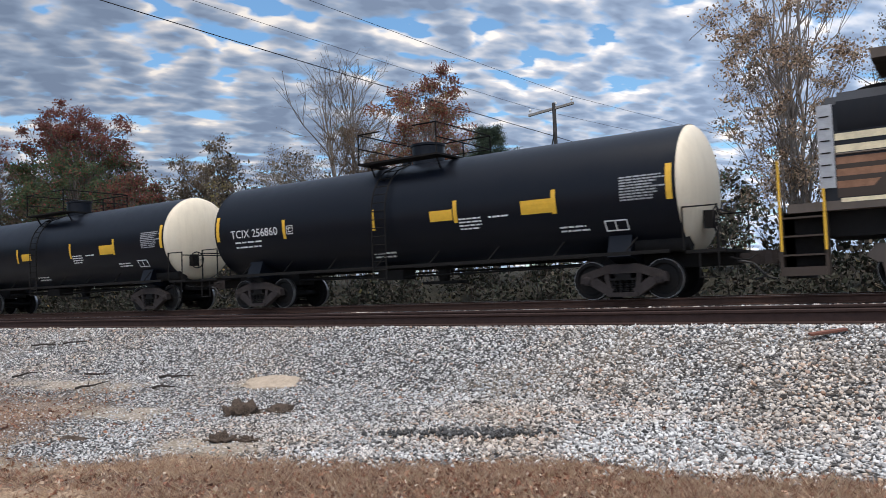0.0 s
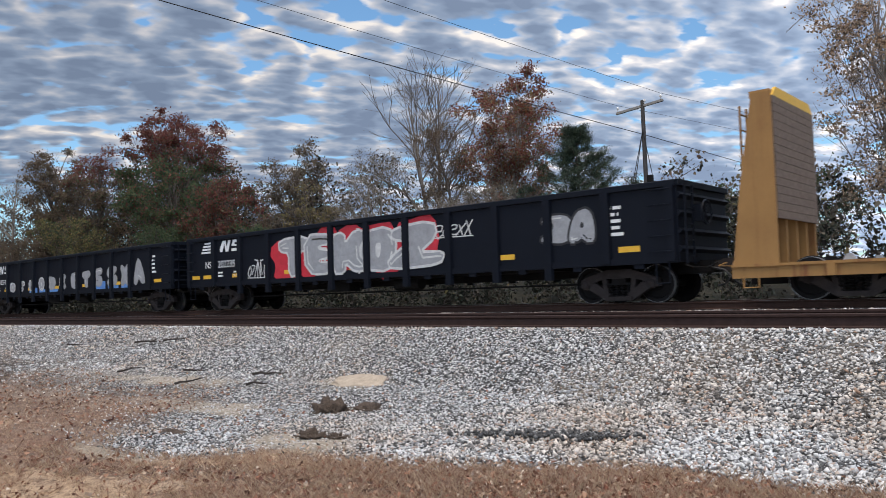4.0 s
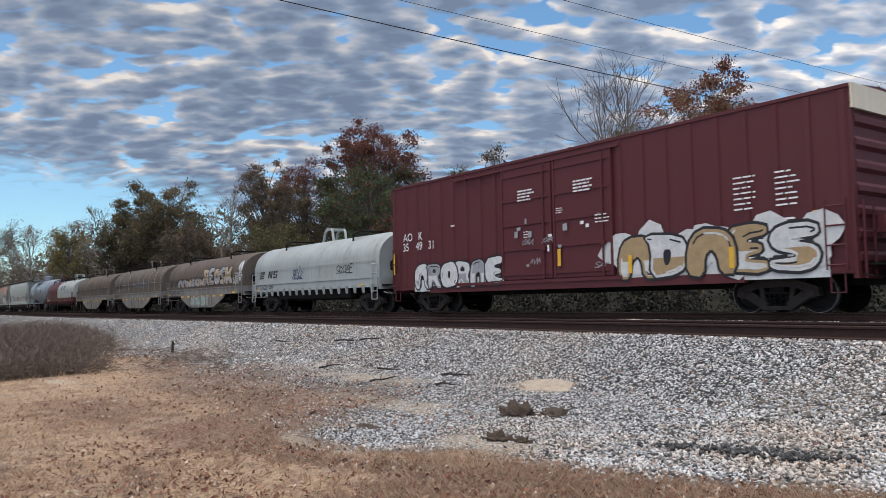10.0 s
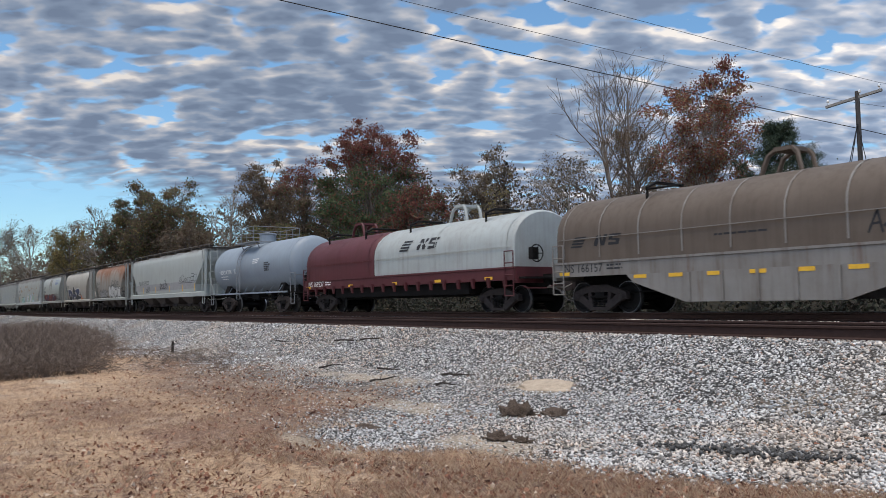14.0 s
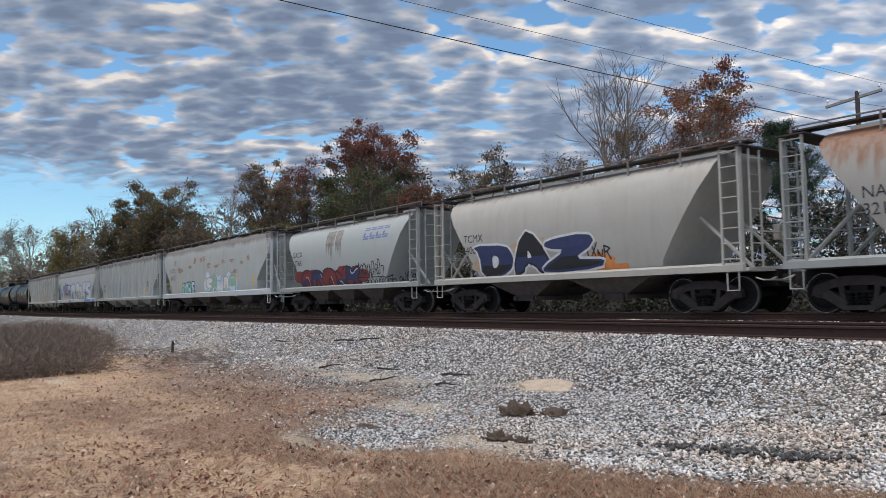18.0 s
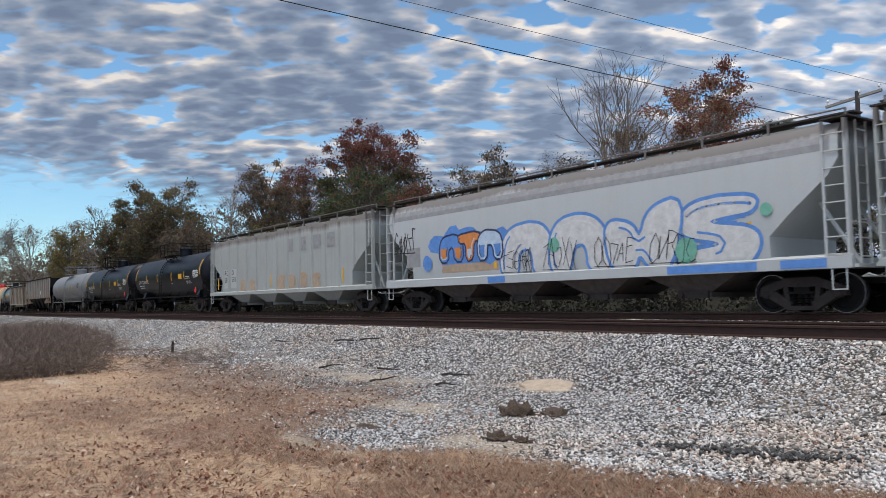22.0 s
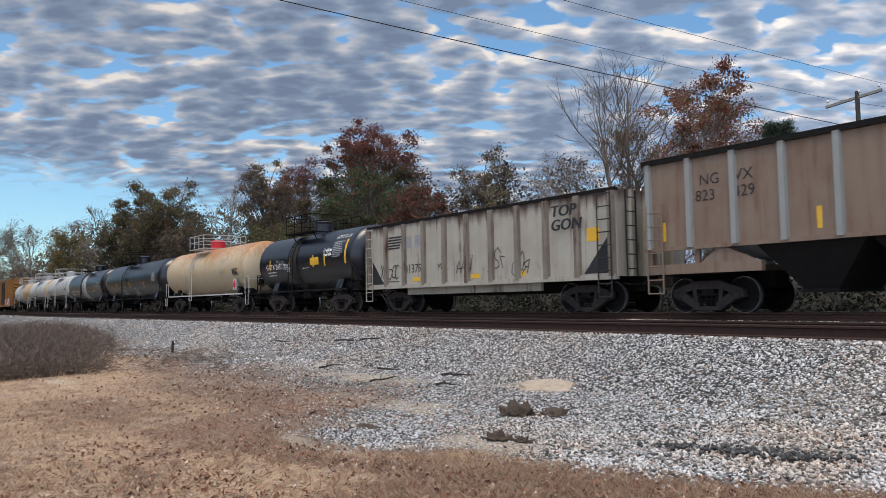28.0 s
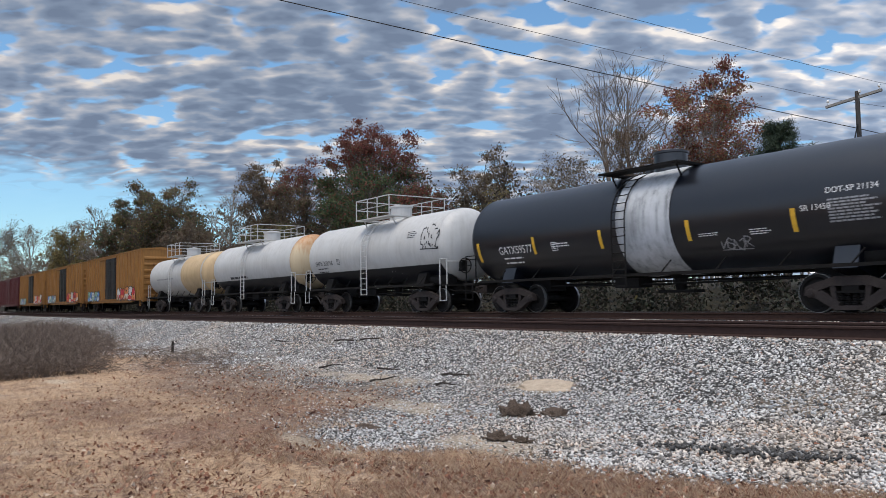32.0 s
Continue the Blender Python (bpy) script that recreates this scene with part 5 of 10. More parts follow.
part("service_box", Shape().box(0.12, 0.34, -0.15, 0.1, 5.1 - pz_, 5.55 - pz_), UNDER, pole_)
for x_ in (-1.6, -1.25, 1.5):
    part("guy_wire", Shape().path([(0.0, -0.1, 7.7 - pz_), (x_, -0.6, 0.0)], 0.018, 4).lathe([(-0.12, 0.05), (0.12, 0.05)], "z", 8, (x_ * 0.62, -0.40, 2.6 - pz_)), WIRE_MAT, pole_)
back_pole_, _ = utility_pole(-21.0, -12.0, 11.4, "weathered wooden utility pole behind the viewer")


def wire(label, a, b, sag, r, c=None):
    s = Shape()
    n = 24
    a, b = Vector(a), Vector(b)
    pts = [a.lerp(b, i / n) - Vector((0, 0, sag * 4 * (i / n) * (1 - i / n))) for i in range(n + 1)]
    s.path([tuple(p) for p in pts], r, 5)
    if c:
        s.path([tuple(a), c], r, 5)
    tagged(new("overhead_wire", s.mesh("overhead_wire", WIRE_MAT)), label, "wire", "overhead wires")


wire("thick black overhead cable strung to the pole", (-16.4, 34.0, 7.5), (-24.8, -12, 11.2), 0.20, 0.016, (-12.9, 52, 6.0))
wire("thin black overhead wire from the crossarm", (-17.7, 34.0, 9.1), (-22.2, -12, 10.9), 0.27, 0.008, (-12, 64, 8.9))
wire("thin black overhead wire from the crossarm", (-15.5, 34.0, 9.3), (-17.0, -12, 9.5), 0.22, 0.008, (-9, 64, 8.8))


# ---- loose things on the near ground ----
def ground_at(x, y):
    return float(height(np.array(float(x)), np.array(float(y))))


DIRT_DARK = plain("dark_clod", (0.105, 0.078, 0.060), 0.95, 0, 0.55, 14, 0.9, 0.03)
SAND = plain("pale_sand", (0.375, 0.305, 0.23), 0.95, 0, 0.28, 9, 0.7, 0.012)
STRAW = island_material("dry_grass_blade", [(0.0, (0.24, 0.12, 0.08)), (0.35, (0.46, 0.29, 0.19)), (0.8, (0.74, 0.56, 0.39)), (1.0, (0.44, 0.34, 0.20))], 0.85, 0.5)
DEAD_LEAF = island_material("fallen_leaf", [(0.0, (0.09, 0.042, 0.030)), (0.35, (0.26, 0.105, 0.062)), (0.65, (0.40, 0.215, 0.13)), (0.88, (0.50, 0.36, 0.25)), (1.0, (0.64, 0.53, 0.42))], 0.8, 0.1)
STICK = plain("dark_wet_wood", (0.040, 0.032, 0.027), 0.9, 0, 0.4, 12)
BRUSH = island_material("dead_brush", [(0.0, (0.10, 0.076, 0.062)), (1.0, (0.23, 0.175, 0.14))], 0.9)


def clod(name, label, cat, x, y, rx, ry, rz, mat, seed, rough=0.35, sharp=3.0):
    """A low uneven heap of earth, broken on top."""
    bm = bmesh.new()
    bmesh.ops.create_icosphere(bm, subdivisions=4, radius=1.0)
    for q in bm.verts:
        p = q.co.copy()
        k = 1.0
        for i in range(4):
            k += rough * 0.55 ** i * noise.noise(p * (sharp * 0.6 * 2.1 ** i) + Vector((seed * 3.7, 0, i)))
        side_k = 1.0 + 0.5 * (k - 1)
        q.co = Vector((p.x * rx * side_k, p.y * ry * side_k, (p.z ** 1.25 * k if p.z > 0 else 0.1 * p.z) * rz))
    co = np.array([tuple(q.co) for q in bm.verts])
    drop = height(x + co[:, 0], y + co[:, 1]) - ground_at(x, y)
    for q, d in zip(bm.verts, drop):
        q.co.z += d
    me = bpy.data.meshes.new(name)
    bm.to_mesh(me)
    bm.free()
    me.materials.append(mat)
    me.polygons.foreach_set("use_smooth", [True] * len(me.polygons))
    o = new(name, me)
    o.location = (x, y, ground_at(x, y) - 0.008)
    tagged(o, label, cat)


clod("dirt_clod", "dark clod of dug-up earth on the gravel", "dirt", -7.72, 6.74, 0.26, 0.20, 0.125, DIRT_DARK, 1, 1.2, 4.5)
clod("dirt_clod", "small dark clod of earth on the gravel", "dirt", -7.3, 7.0, 0.22, 0.14, 0.065, DIRT_DARK, 2, 0.9, 4.0)
clod("dirt_clod", "dark broken clods on pale sand", "dirt", -6.62, 5.50, 0.20, 0.10, 0.07, DIRT_DARK, 3, 1.3, 5.0)
clod("dirt_clod", "dark broken clods on pale sand", "dirt", -6.34, 5.60, 0.17, 0.08, 0.045, DIRT_DARK, 8, 1.1, 5.0)
clod("sand_mound", "low heap of pale sand on the gravel", "sand", -8.80, 8.22, 0.58, 0.30, 0.085, SAND, 4, 0.5, 2.2)
clod("grass_tuft_mound", "dark matted tuft on the gravel", "dirt", -8.40, 4.92, 0.24, 0.12, 0.035, DIRT_DARK, 7, 0.7)


def stick(label, x, y, length, turn_, r=0.025, seed=1, mat=STICK):
    rnd = random.Random(seed)
    s = Shape()
    p = Vector((-length / 2, 0, r))
    pts = [tuple(p)]
    for i in range(5):
        p = p + Vector((length / 5, rnd.uniform(-0.06, 0.06) * length, rnd.uniform(-0.02, 0.03)))
        pts.append(tuple(p))
    for i, (a, b) in enumerate(zip(pts, pts[1:])):
        s.rod(a, b, r * (1 - 0.12 * i), 6, r * (0.88 - 0.12 * i))
    s.rod(pts[2], (pts[2][0] + 0.1 * length, pts[2][1] + 0.15 * length, 0.12), r * 0.5, 5, 0.005)
    o = new("stick", s.mesh("stick", mat))
    o.location, o.rotation_euler = (x, y, ground_at(x, y) + 0.01), (0, 0, radians(turn_))
    tagged(o, label, "stick")


for i_, (x_, y_, l_, a_) in enumerate(((-16.4, 9.2, 1.1, 20), (-15.6, 9.35, 0.7, 70), (-11.0, 8.25, 0.75, 10), (-12.4, 8.6, 0.6, -30), (-13.0, 8.3, 0.8, 50), (-14.5, 7.6, 0.6, 15), (-11.9, 7.3, 0.5, 80), (-19.5, 9.0, 0.7, 40), (-10.3, 7.5, 0.4, 20))):
    stick("dark wet stick lying on the gravel", x_, y_, l_, a_, 0.022, i_)
o_ = new("broken_board", Shape().box(-0.20, 0.20, -0.045, 0.045, 0.0, 0.025).mesh("broken_board", plain("red_brown_board", (0.16, 0.07, 0.05), 0.9)))
o_.location, o_.rotation_euler = (-1.45, 9.75, ground_at(-1.45, 9.75) + 0.05), (0.1, -0.12, 0.5)
tagged(o_, "red-brown broken board on the gravel slope", "board")
o_ = new("wooden_stake", Shape().rod((0, 0, -0.1), (0.02, 0, 0.34), 0.045, 8, 0.035).mesh("wooden_stake", STICK))
o_.location = (-22.9, 7.0, ground_at(-22.9, 7.0))
tagged(o_, "short dark stake standing in the ground", "stake")


def scatter_stuff(name, label, cat, mat, base_v, base_f, x, y, size, seed, lift, flat, squash=(1, 1, 1)):
    z = height(x, y) + lift
    v, f = scatter(base_v, base_f, np.stack([x, y, z], 1), size, seed, flat, squash)
    tagged(new(name, bulk_mesh(name, v, f, mat)), label, cat, kind="stuff")


def litter():
    r = np.random.RandomState(9)
    n = 180000
    d = np.exp(r.uniform(math.log(4), math.log(34), n))
    a = r.uniform(radians(0), radians(89), n)
    x, y = -d * np.sin(a), d * np.cos(a)
    g = gravel_amount(x, y)
    want = np.where(g < 0.75, 0.05 + 0.45 * leafy(x, y) + 0.25 * smooth(0.1, 0.9, ripple(x, y, 0.8, 24)) + 0.45 * np.exp(-((y - gravel_edge(x) + 0.55) / 0.4) ** 2) * (x > -9.6) * smooth(-0.2, 0.6, ripple(x, y, 1.7, 26)), 0.008 + 0.05 * smooth(-16, -9, x) * smooth(8.6, 6.8, y) * smooth(-6, -9, x))
    k = (r.uniform(size=n) < want) & (y < 10) & (y > 0.3)
    x, y = x[k][:13000], y[k][:13000]
    scatter_stuff("fallen_leaves", "curled brown fallen leaves strewn over the ground", "leaves", DEAD_LEAF, LEAF_V * np.array([1, 1, 2.2]), LEAF_F, x, y, r.uniform(0.016, 0.050, len(x)), 10, 0.014, 0.55)


BLADE_V = np.array([(-0.05, 0, 0), (0.05, 0, 0), (0.10, 0.15, 0.55), (0.25, 0.35, 1.0)])
BLADE_F = np.array([(0, 1, 2), (0, 2, 3)])


def grass(name, label, mat, n, keep, size, seed, tall=1.0):
    r = np.random.RandomState(seed)
    d = np.exp(r.uniform(math.log(3.6), math.log(26), n))
    a = r.uniform(radians(0), radians(89), n)
    x, y = -d * np.sin(a), d * np.cos(a)
    k = keep(x, y, r)
    x, y = x[k], y[k]
    m = len(x)
    t = r.uniform(0, 6.28, m)
    s = size * r.uniform(0.5, 1.4, m)
    c, sn = np.cos(t), np.sin(t)
    lean = r.uniform(0.2, 2.2, (m, 1))
    b = BLADE_V[None].repeat(m, 0)
    bx, by, bz = b[..., 0] * 0.34, b[..., 1] * lean, b[..., 2] * tall
    v = np.stack([x[:, None] + (bx * c[:, None] - by * sn[:, None]) * s[:, None], y[:, None] + (bx * sn[:, None] + by * c[:, None]) * s[:, None], height(x, y)[:, None] - 0.01 + bz * s[:, None]], -1)
    f = BLADE_F[None] + (np.arange(m) * 4)[:, None, None]
    tagged(new(name, bulk_mesh(name, v.reshape(-1, 3), f.reshape(-1, 3), mat)), label, "grass", kind="stuff")


def grass_tufts():
    """Separate tussocks of dry grass: blades fanned out from a root, some laid flat."""
    r = np.random.RandomState(71)
    n = 30000
    d = np.exp(r.uniform(math.log(4.2), math.log(24), n))
    a = r.uniform(radians(0), radians(89), n)
    x, y = -d * np.sin(a), d * np.cos(a)
    edge = np.exp(-((y - gravel_edge(x) + 0.7) / 0.8) ** 2) * (x > -9)
    want = (0.16 + 0.55 * smooth(0.0, 0.8, ripple(x, y, 0.9, 72)) + 0.6 * edge) * (strewn(x, y, 73) < 0.35) * (sandy(x, y) < 0.35)
    k = (r.uniform(size=n) < want) & (y > 0.3) & (y < 8)
    x, y = x[k][:7500], y[k][:7500]
    m, b = len(x), 16
    tall = r.uniform(0.5, 1.25, m) * np.where(x > -9, 0.085, 0.060)
    X, Y, S = x.repeat(b) + r.normal(size=m * b) * 0.022, y.repeat(b) + r.normal(size=m * b) * 0.022, tall.repeat(b) * r.uniform(0.5, 1.3, m * b)
    t, lean = r.uniform(0, 6.28, m * b), r.uniform(0.3, 3.2, (m * b, 1))
    c, sn = np.cos(t)[:, None], np.sin(t)[:, None]
    bx, by, bz = BLADE_V[None, :, 0] * 0.45 + 0 * lean, BLADE_V[None, :, 1] * lean, BLADE_V[None, :, 2] * (1.15 - 0.25 * lean)
    S = S[:, None]
    v = np.stack([X[:, None] + (bx * c - by * sn) * S, Y[:, None] + (bx * sn + by * c) * S, height(X, Y)[:, None] - 0.006 + bz * S], -1)
    f = BLADE_F[None] + (np.arange(m * b) * 4)[:, None, None]
    tagged(new("grass_tufts", bulk_mesh("grass_tufts", v.reshape(-1, 3), f.reshape(-1, 3), STRAW)), "small tussocks of dry straw-coloured grass", "grass", kind="stuff")


def dark_stones():
    r = np.random.RandomState(44)
    n = 340
    x = np.where(r.uniform(size=n) < 0.7, -4.15 + r.normal(size=n) * 0.30, -4.75 + r.normal(size=n) * 0.22)
    y = 6.62 + (x + 4.3) * 0.42 + r.normal(size=n) * 0.10
    s = r.uniform(0.014, 0.028, n)
    v, f = scatter(PEBBLE_V, PEBBLE_F, np.stack([x, y, height(x, y) + 0.03], 1), s, 45, 0.4, (1.25, 1.0, 0.75))
    tagged(new("dark_stones", bulk_mesh("dark_stones", v, f, island_material("oily_stone", [(0.0, (0.015, 0.015, 0.015)), (0.8, (0.05, 0.048, 0.046)), (1.0, (0.3, 0.3, 0.29))], 0.6))), "dark oily stones in the pale gravel", "gravel", kind="stuff")


dark_stones()
litter()
grass_tufts()
grass("dry_grass", "short matted dry brown grass", STRAW, 420000, lambda x, y, r: (strewn(x, y, 62) < r.uniform(0.05, 0.6, len(x))) & (sandy(x, y) < 0.4) & (y > 0.2) & (y < 9) & (leafy(x, y) < r.uniform(0.0, 0.9, len(x))) & (ripple(x, y, 1.3, 12) + ripple(x, y, 0.5, 13) > r.uniform(-1.2, 1.0, len(x))), 0.075, 14, 0.75)
grass("tall_dry_grass", "tufts of taller dry grass along the gravel edge", STRAW, 30000, lambda x, y, r: (np.abs(y - gravel_edge(x) + 0.55) < 0.45) & (x > -9) & (ripple(x, y, 2.3, 15) > r.uniform(-0.4, 0.8, len(x))), 0.10, 16, 0.9)


def brush_patch():
    """Grey thicket of dead stalks beside the gravel."""
    r = np.random.RandomState(17)
    n, m = 9000, 170
    d = 18.6 + 22 * r.uniform(size=n) ** 1.3
    turned = np.radians(77.4 + 11.5 * r.uniform(size=n) ** 0.85 + 1.0 * r.normal(size=n))
    x, y = -d * np.sin(turned), d * np.cos(turned)
    x, y = np.concatenate([x, -20.8 + np.abs(r.normal(size=m)) * 2.2]), np.concatenate([y, 6.1 + r.normal(size=m) * 0.85])
    tw = Twigs()
    z = height(x, y)
    for a, b, c in zip(x, y, z):
        h = r.uniform(0.35, 1.02) * min(1.0, 0.40 + 0.22 * max(0.0, math.hypot(a, b) - 18.4)) * min(1.0, max(0.35, 0.35 + 0.2 * (math.degrees(math.atan2(-a, b)) - 76.5)))
        p = np.array([a, b, c])
        q = p + np.array([r.normal() * 0.12, r.normal() * 0.12, h * 0.6])
        e = q + np.array([r.normal() * 0.2, r.normal() * 0.2, h * 0.4])
        tw.seg += [(p, q, 0.006, 0.005), (q, e, 0.005, 0.002)]
        for _ in range(2):
            tw.seg.append((q, q + np.array([r.normal() * 0.22, r.normal() * 0.22, h * r.uniform(0.1, 0.4)]), 0.005, 0.002))
    v, f = tw.arrays(3)
    tagged(new("dead_brush", bulk_mesh("dead_brush", v, f, BRUSH)), "thicket of grey-brown dead stalks beside the gravel", "brush", kind="stuff")


brush_patch()
# ---- the train ----
MESHES = {}


def shared(key, make):
    if key not in MESHES:
        MESHES[key] = make()
    return MESHES[key]


def side_frame_mesh():
    s = Shape()
    y0, y1 = -0.09, 0.09
    s.prism([(-1.06, 0.40), (-1.03, 0.60), (-0.82, 0.68), (-0.45, 0.79), (0.45, 0.79), (0.82, 0.68), (1.03, 0.60), (1.06, 0.40), (0.78, 0.38), (0.70, 0.52), (0.42, 0.61), (-0.42, 0.61), (-0.70, 0.52), (-0.78, 0.38)], "y", y0, y1)
    for k in (-1, 1):
        s.prism([(k * 0.84, 0.37), (k * 0.66, 0.53), (k * 0.24, 0.24), (k * 0.32, 0.05)], "y", y0, y1)
        s.prism([(k * 0.47, 0.62), (k * 0.34, 0.62), (k * 0.28, 0.18), (k * 0.38, 0.18)], "y", y0 + 0.02, y1)
    s.prism([(-0.34, 0.07), (0.34, 0.07), (0.36, 0.17), (-0.36, 0.17)], "y", y0 - 0.02, y1)
    s.prism([(-0.62, 0.74), (0.62, 0.74), (0.34, 0.83), (-0.34, 0.83)], "y", y0 + 0.03, y1)
    return s.mesh("side_frame", TRUCK_MAT)


def springs_mesh():
    s = Shape()
    for i in range(4):
        for j in range(5):
            s.lathe([(0, 0.058), (0.028, 0.072), (0.044, 0.056)], "z", 6, (-0.23 + i * 0.155, 0, 0.17 + j * 0.058), False)
    s.box(-0.33, 0.33, -0.10, 0.10, 0.45, 0.50)
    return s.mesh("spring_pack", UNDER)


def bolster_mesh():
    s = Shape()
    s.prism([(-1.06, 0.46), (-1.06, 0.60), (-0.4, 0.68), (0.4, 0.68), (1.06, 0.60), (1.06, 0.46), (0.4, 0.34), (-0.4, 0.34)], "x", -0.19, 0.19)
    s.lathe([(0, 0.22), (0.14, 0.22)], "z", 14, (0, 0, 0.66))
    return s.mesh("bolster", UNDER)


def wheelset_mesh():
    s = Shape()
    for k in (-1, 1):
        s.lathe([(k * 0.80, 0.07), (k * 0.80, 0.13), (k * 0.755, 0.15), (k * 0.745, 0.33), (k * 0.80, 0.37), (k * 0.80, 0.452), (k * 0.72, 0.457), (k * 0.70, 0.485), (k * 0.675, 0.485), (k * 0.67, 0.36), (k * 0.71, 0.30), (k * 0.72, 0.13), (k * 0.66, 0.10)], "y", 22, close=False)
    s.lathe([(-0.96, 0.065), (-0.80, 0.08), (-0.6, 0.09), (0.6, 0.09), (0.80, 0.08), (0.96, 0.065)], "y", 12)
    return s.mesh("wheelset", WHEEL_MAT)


def tread_mesh():
    s = Shape()
    for k in (-1, 1):
        s.lathe([(k * 0.803, 0.447), (k * 0.803, 0.455), (k * 0.72, 0.459)], "y", 22, close=False)
    return s.mesh("tread", TREAD_MAT)


def cap_mesh():
    s = Shape()
    for k in (-1, 1):
        s.lathe([(k * 1.00, 0.115), (k * 1.09, 0.115), (k * 1.11, 0.09), (k * 1.13, 0.085), (k * 1.14, 0.05)], "y", 12)
        for i in range(3):
            a = 2 * math.pi * i / 3
            s.rod((0.055 * math.cos(a), k * 1.13, 0.055 * math.sin(a)), (0.055 * math.cos(a), k * 1.155, 0.055 * math.sin(a)), 0.016, 5)
    return s.mesh("bearing_cap", TRUCK_MAT)


def brake_mesh():
    s = Shape()
    for k in (-1, 1):
        s.box(k * 0.42 - 0.05, k * 0.42 + 0.05, -0.75, 0.75, 0.30, 0.42)
        for y in (-0.74, 0.74):
            s.box(k * 0.46 - 0.06 + k * 0.0, k * 0.46 + 0.06, y - 0.06, y + 0.06, 0.25, 0.6)
    return s.mesh("brake_beam", UNDER)


WHEELS = []          # every wheelset, to be turned by motions()


def truck(parent, x, axles=(-0.89, 0.89)):
    t = part("truck", shared("bolster", bolster_mesh), None, parent, at=(x, 0, 0))
    for k in (-1, 1):
        part("side_frame", shared("side_frame", side_frame_mesh), None, t, at=(0, k * 0.99, 0))
        tagged(part("spring_pack", shared("springs", springs_mesh), None, t, at=(0, k * 0.99, 0)), kind="stuff")
    part("brake_beam", shared("brake", brake_mesh), None, t)
    for a in axles:
        w = part("wheelset", shared("wheelset", wheelset_mesh), None, t, at=(a, 0, 0.459))
        WHEELS.append(w)
        me = shared("wheel_full", wheel_full_mesh)
        w.data = me
    return t


def wheel_full_mesh():
    """Wheels, axle, polished treads and bearing caps, which turn as one."""
    me = wheelset_mesh()
    bm = bmesh.new()
    bm.from_mesh(me)
    for k, extra in ((1, tread_mesh()), (2, cap_mesh())):
        n = len(bm.faces)
        bm.from_mesh(extra)
        bm.faces.ensure_lookup_table()
        for f in bm.faces[n:]:
            f.material_index = k
    bm.to_mesh(me)
    bm.free()
    me.materials.append(TREAD_MAT)
    me.materials.append(TRUCK_MAT)
    me.polygons.foreach_set("use_smooth", [True] * len(me.polygons))
    me.set_sharp_from_angle(angle=radians(35))
    return me


def coupler_mesh():
    s = Shape()
    s.box(-0.9, -0.05, -0.12, 0.12, 0.74, 0.96)
    s.prism([(-0.1, -0.14), (0.12, -0.18), (0.26, -0.06), (0.22, 0.04), (0.10, 0.06), (0.14, 0.16), (-0.02, 0.2), (-0.12, 0.14)], "z", 0.70, 1.00)
    return s.mesh("coupler", TRUCK_MAT)


def hose_mesh():
    s = Shape()
    s.path([(-0.3, -0.32, 0.80), (0.0, -0.34, 0.72), (0.18, -0.32, 0.52), (0.3, -0.28, 0.40), (0.45, -0.22, 0.36)], 0.028, 6)
    return s.mesh("brake_hose", BLACK_INK)


def ends(parent, x0, x1):
    """Couplers and air hoses at both ends; x0, x1: the pulling faces."""
    for x, m in ((x0, Matrix.Rotation(math.pi, 4, "Z")), (x1, Matrix.Identity(4))):
        for n, mk in (("coupler", coupler_mesh), ("brake_hose", hose_mesh)):
            o = part(n, shared(n, mk), None, parent)
            o.matrix_basis = Matrix.Translation((x, 0, 0)) @ m


def add_rungs(parent, places, w, mat, axis="x", r=0.018):
    """Each rung of a ladder, all on one mesh."""
    d = (w / 2, 0, 0) if axis == "x" else (0, w / 2, 0)
    me = shared(("rung", round(w, 3), mat.name, axis, r), lambda: Shape().rod(tuple(-q for q in d), d, r, 5).mesh("rung", mat))
    for p in places:
        part("rung", me, None, parent, at=p)


def ladder(parent, x, y, z0, z1, w=0.45, mat=UNDER, rungs=None, axis="x", name="ladder", r=0.018):
    n = rungs or max(2, int((z1 - z0) / 0.38))
    d = (w / 2, 0) if axis == "x" else (0, w / 2)
    stiles = [Shape().box(x + k * d[0] - 0.02, x + k * d[0] + 0.02, y + k * d[1] - 0.02, y + k * d[1] + 0.02, z0, z1) for k in (-1, 1)]
    ob = part(name, stiles[0], mat, parent)
    part("stile", stiles[1], mat, ob)
    add_rungs(ob, [(x, y, z0 + (i + 0.5) * (z1 - z0) / n) for i in range(n)], w, mat, axis, r)
    return ob


def stirrup(parent, x, mat, y=-1.5, z=1.0, drop=0.5, w=0.32):
    s = Shape()
    s.path([(x - w / 2, y, z), (x - w / 2, y, z - drop), (x + w / 2, y, z - drop), (x + w / 2, y, z)], 0.02, 5)
    return part("stirrup_step", s, mat, parent)


def hand_brake(parent, x, y, z, mat):
    s = Shape()
    n = 20
    ring = [(x, y + 0.28 * math.cos(2 * math.pi * i / n), z + 0.28 * math.sin(2 * math.pi * i / n)) for i in range(n + 1)]
    s.path(ring, 0.022, 5)
    for i in range(5):
        a = 2 * math.pi * i / 5
        s.rod((x - 0.04, y, z), (x, y + 0.27 * math.cos(a), z + 0.27 * math.sin(a)), 0.014, 4)
    s.box(x - 0.25, x - 0.05, y - 0.13, y + 0.13, z - 0.2, z + 0.2)
    return part("hand_brake", s, mat, parent)


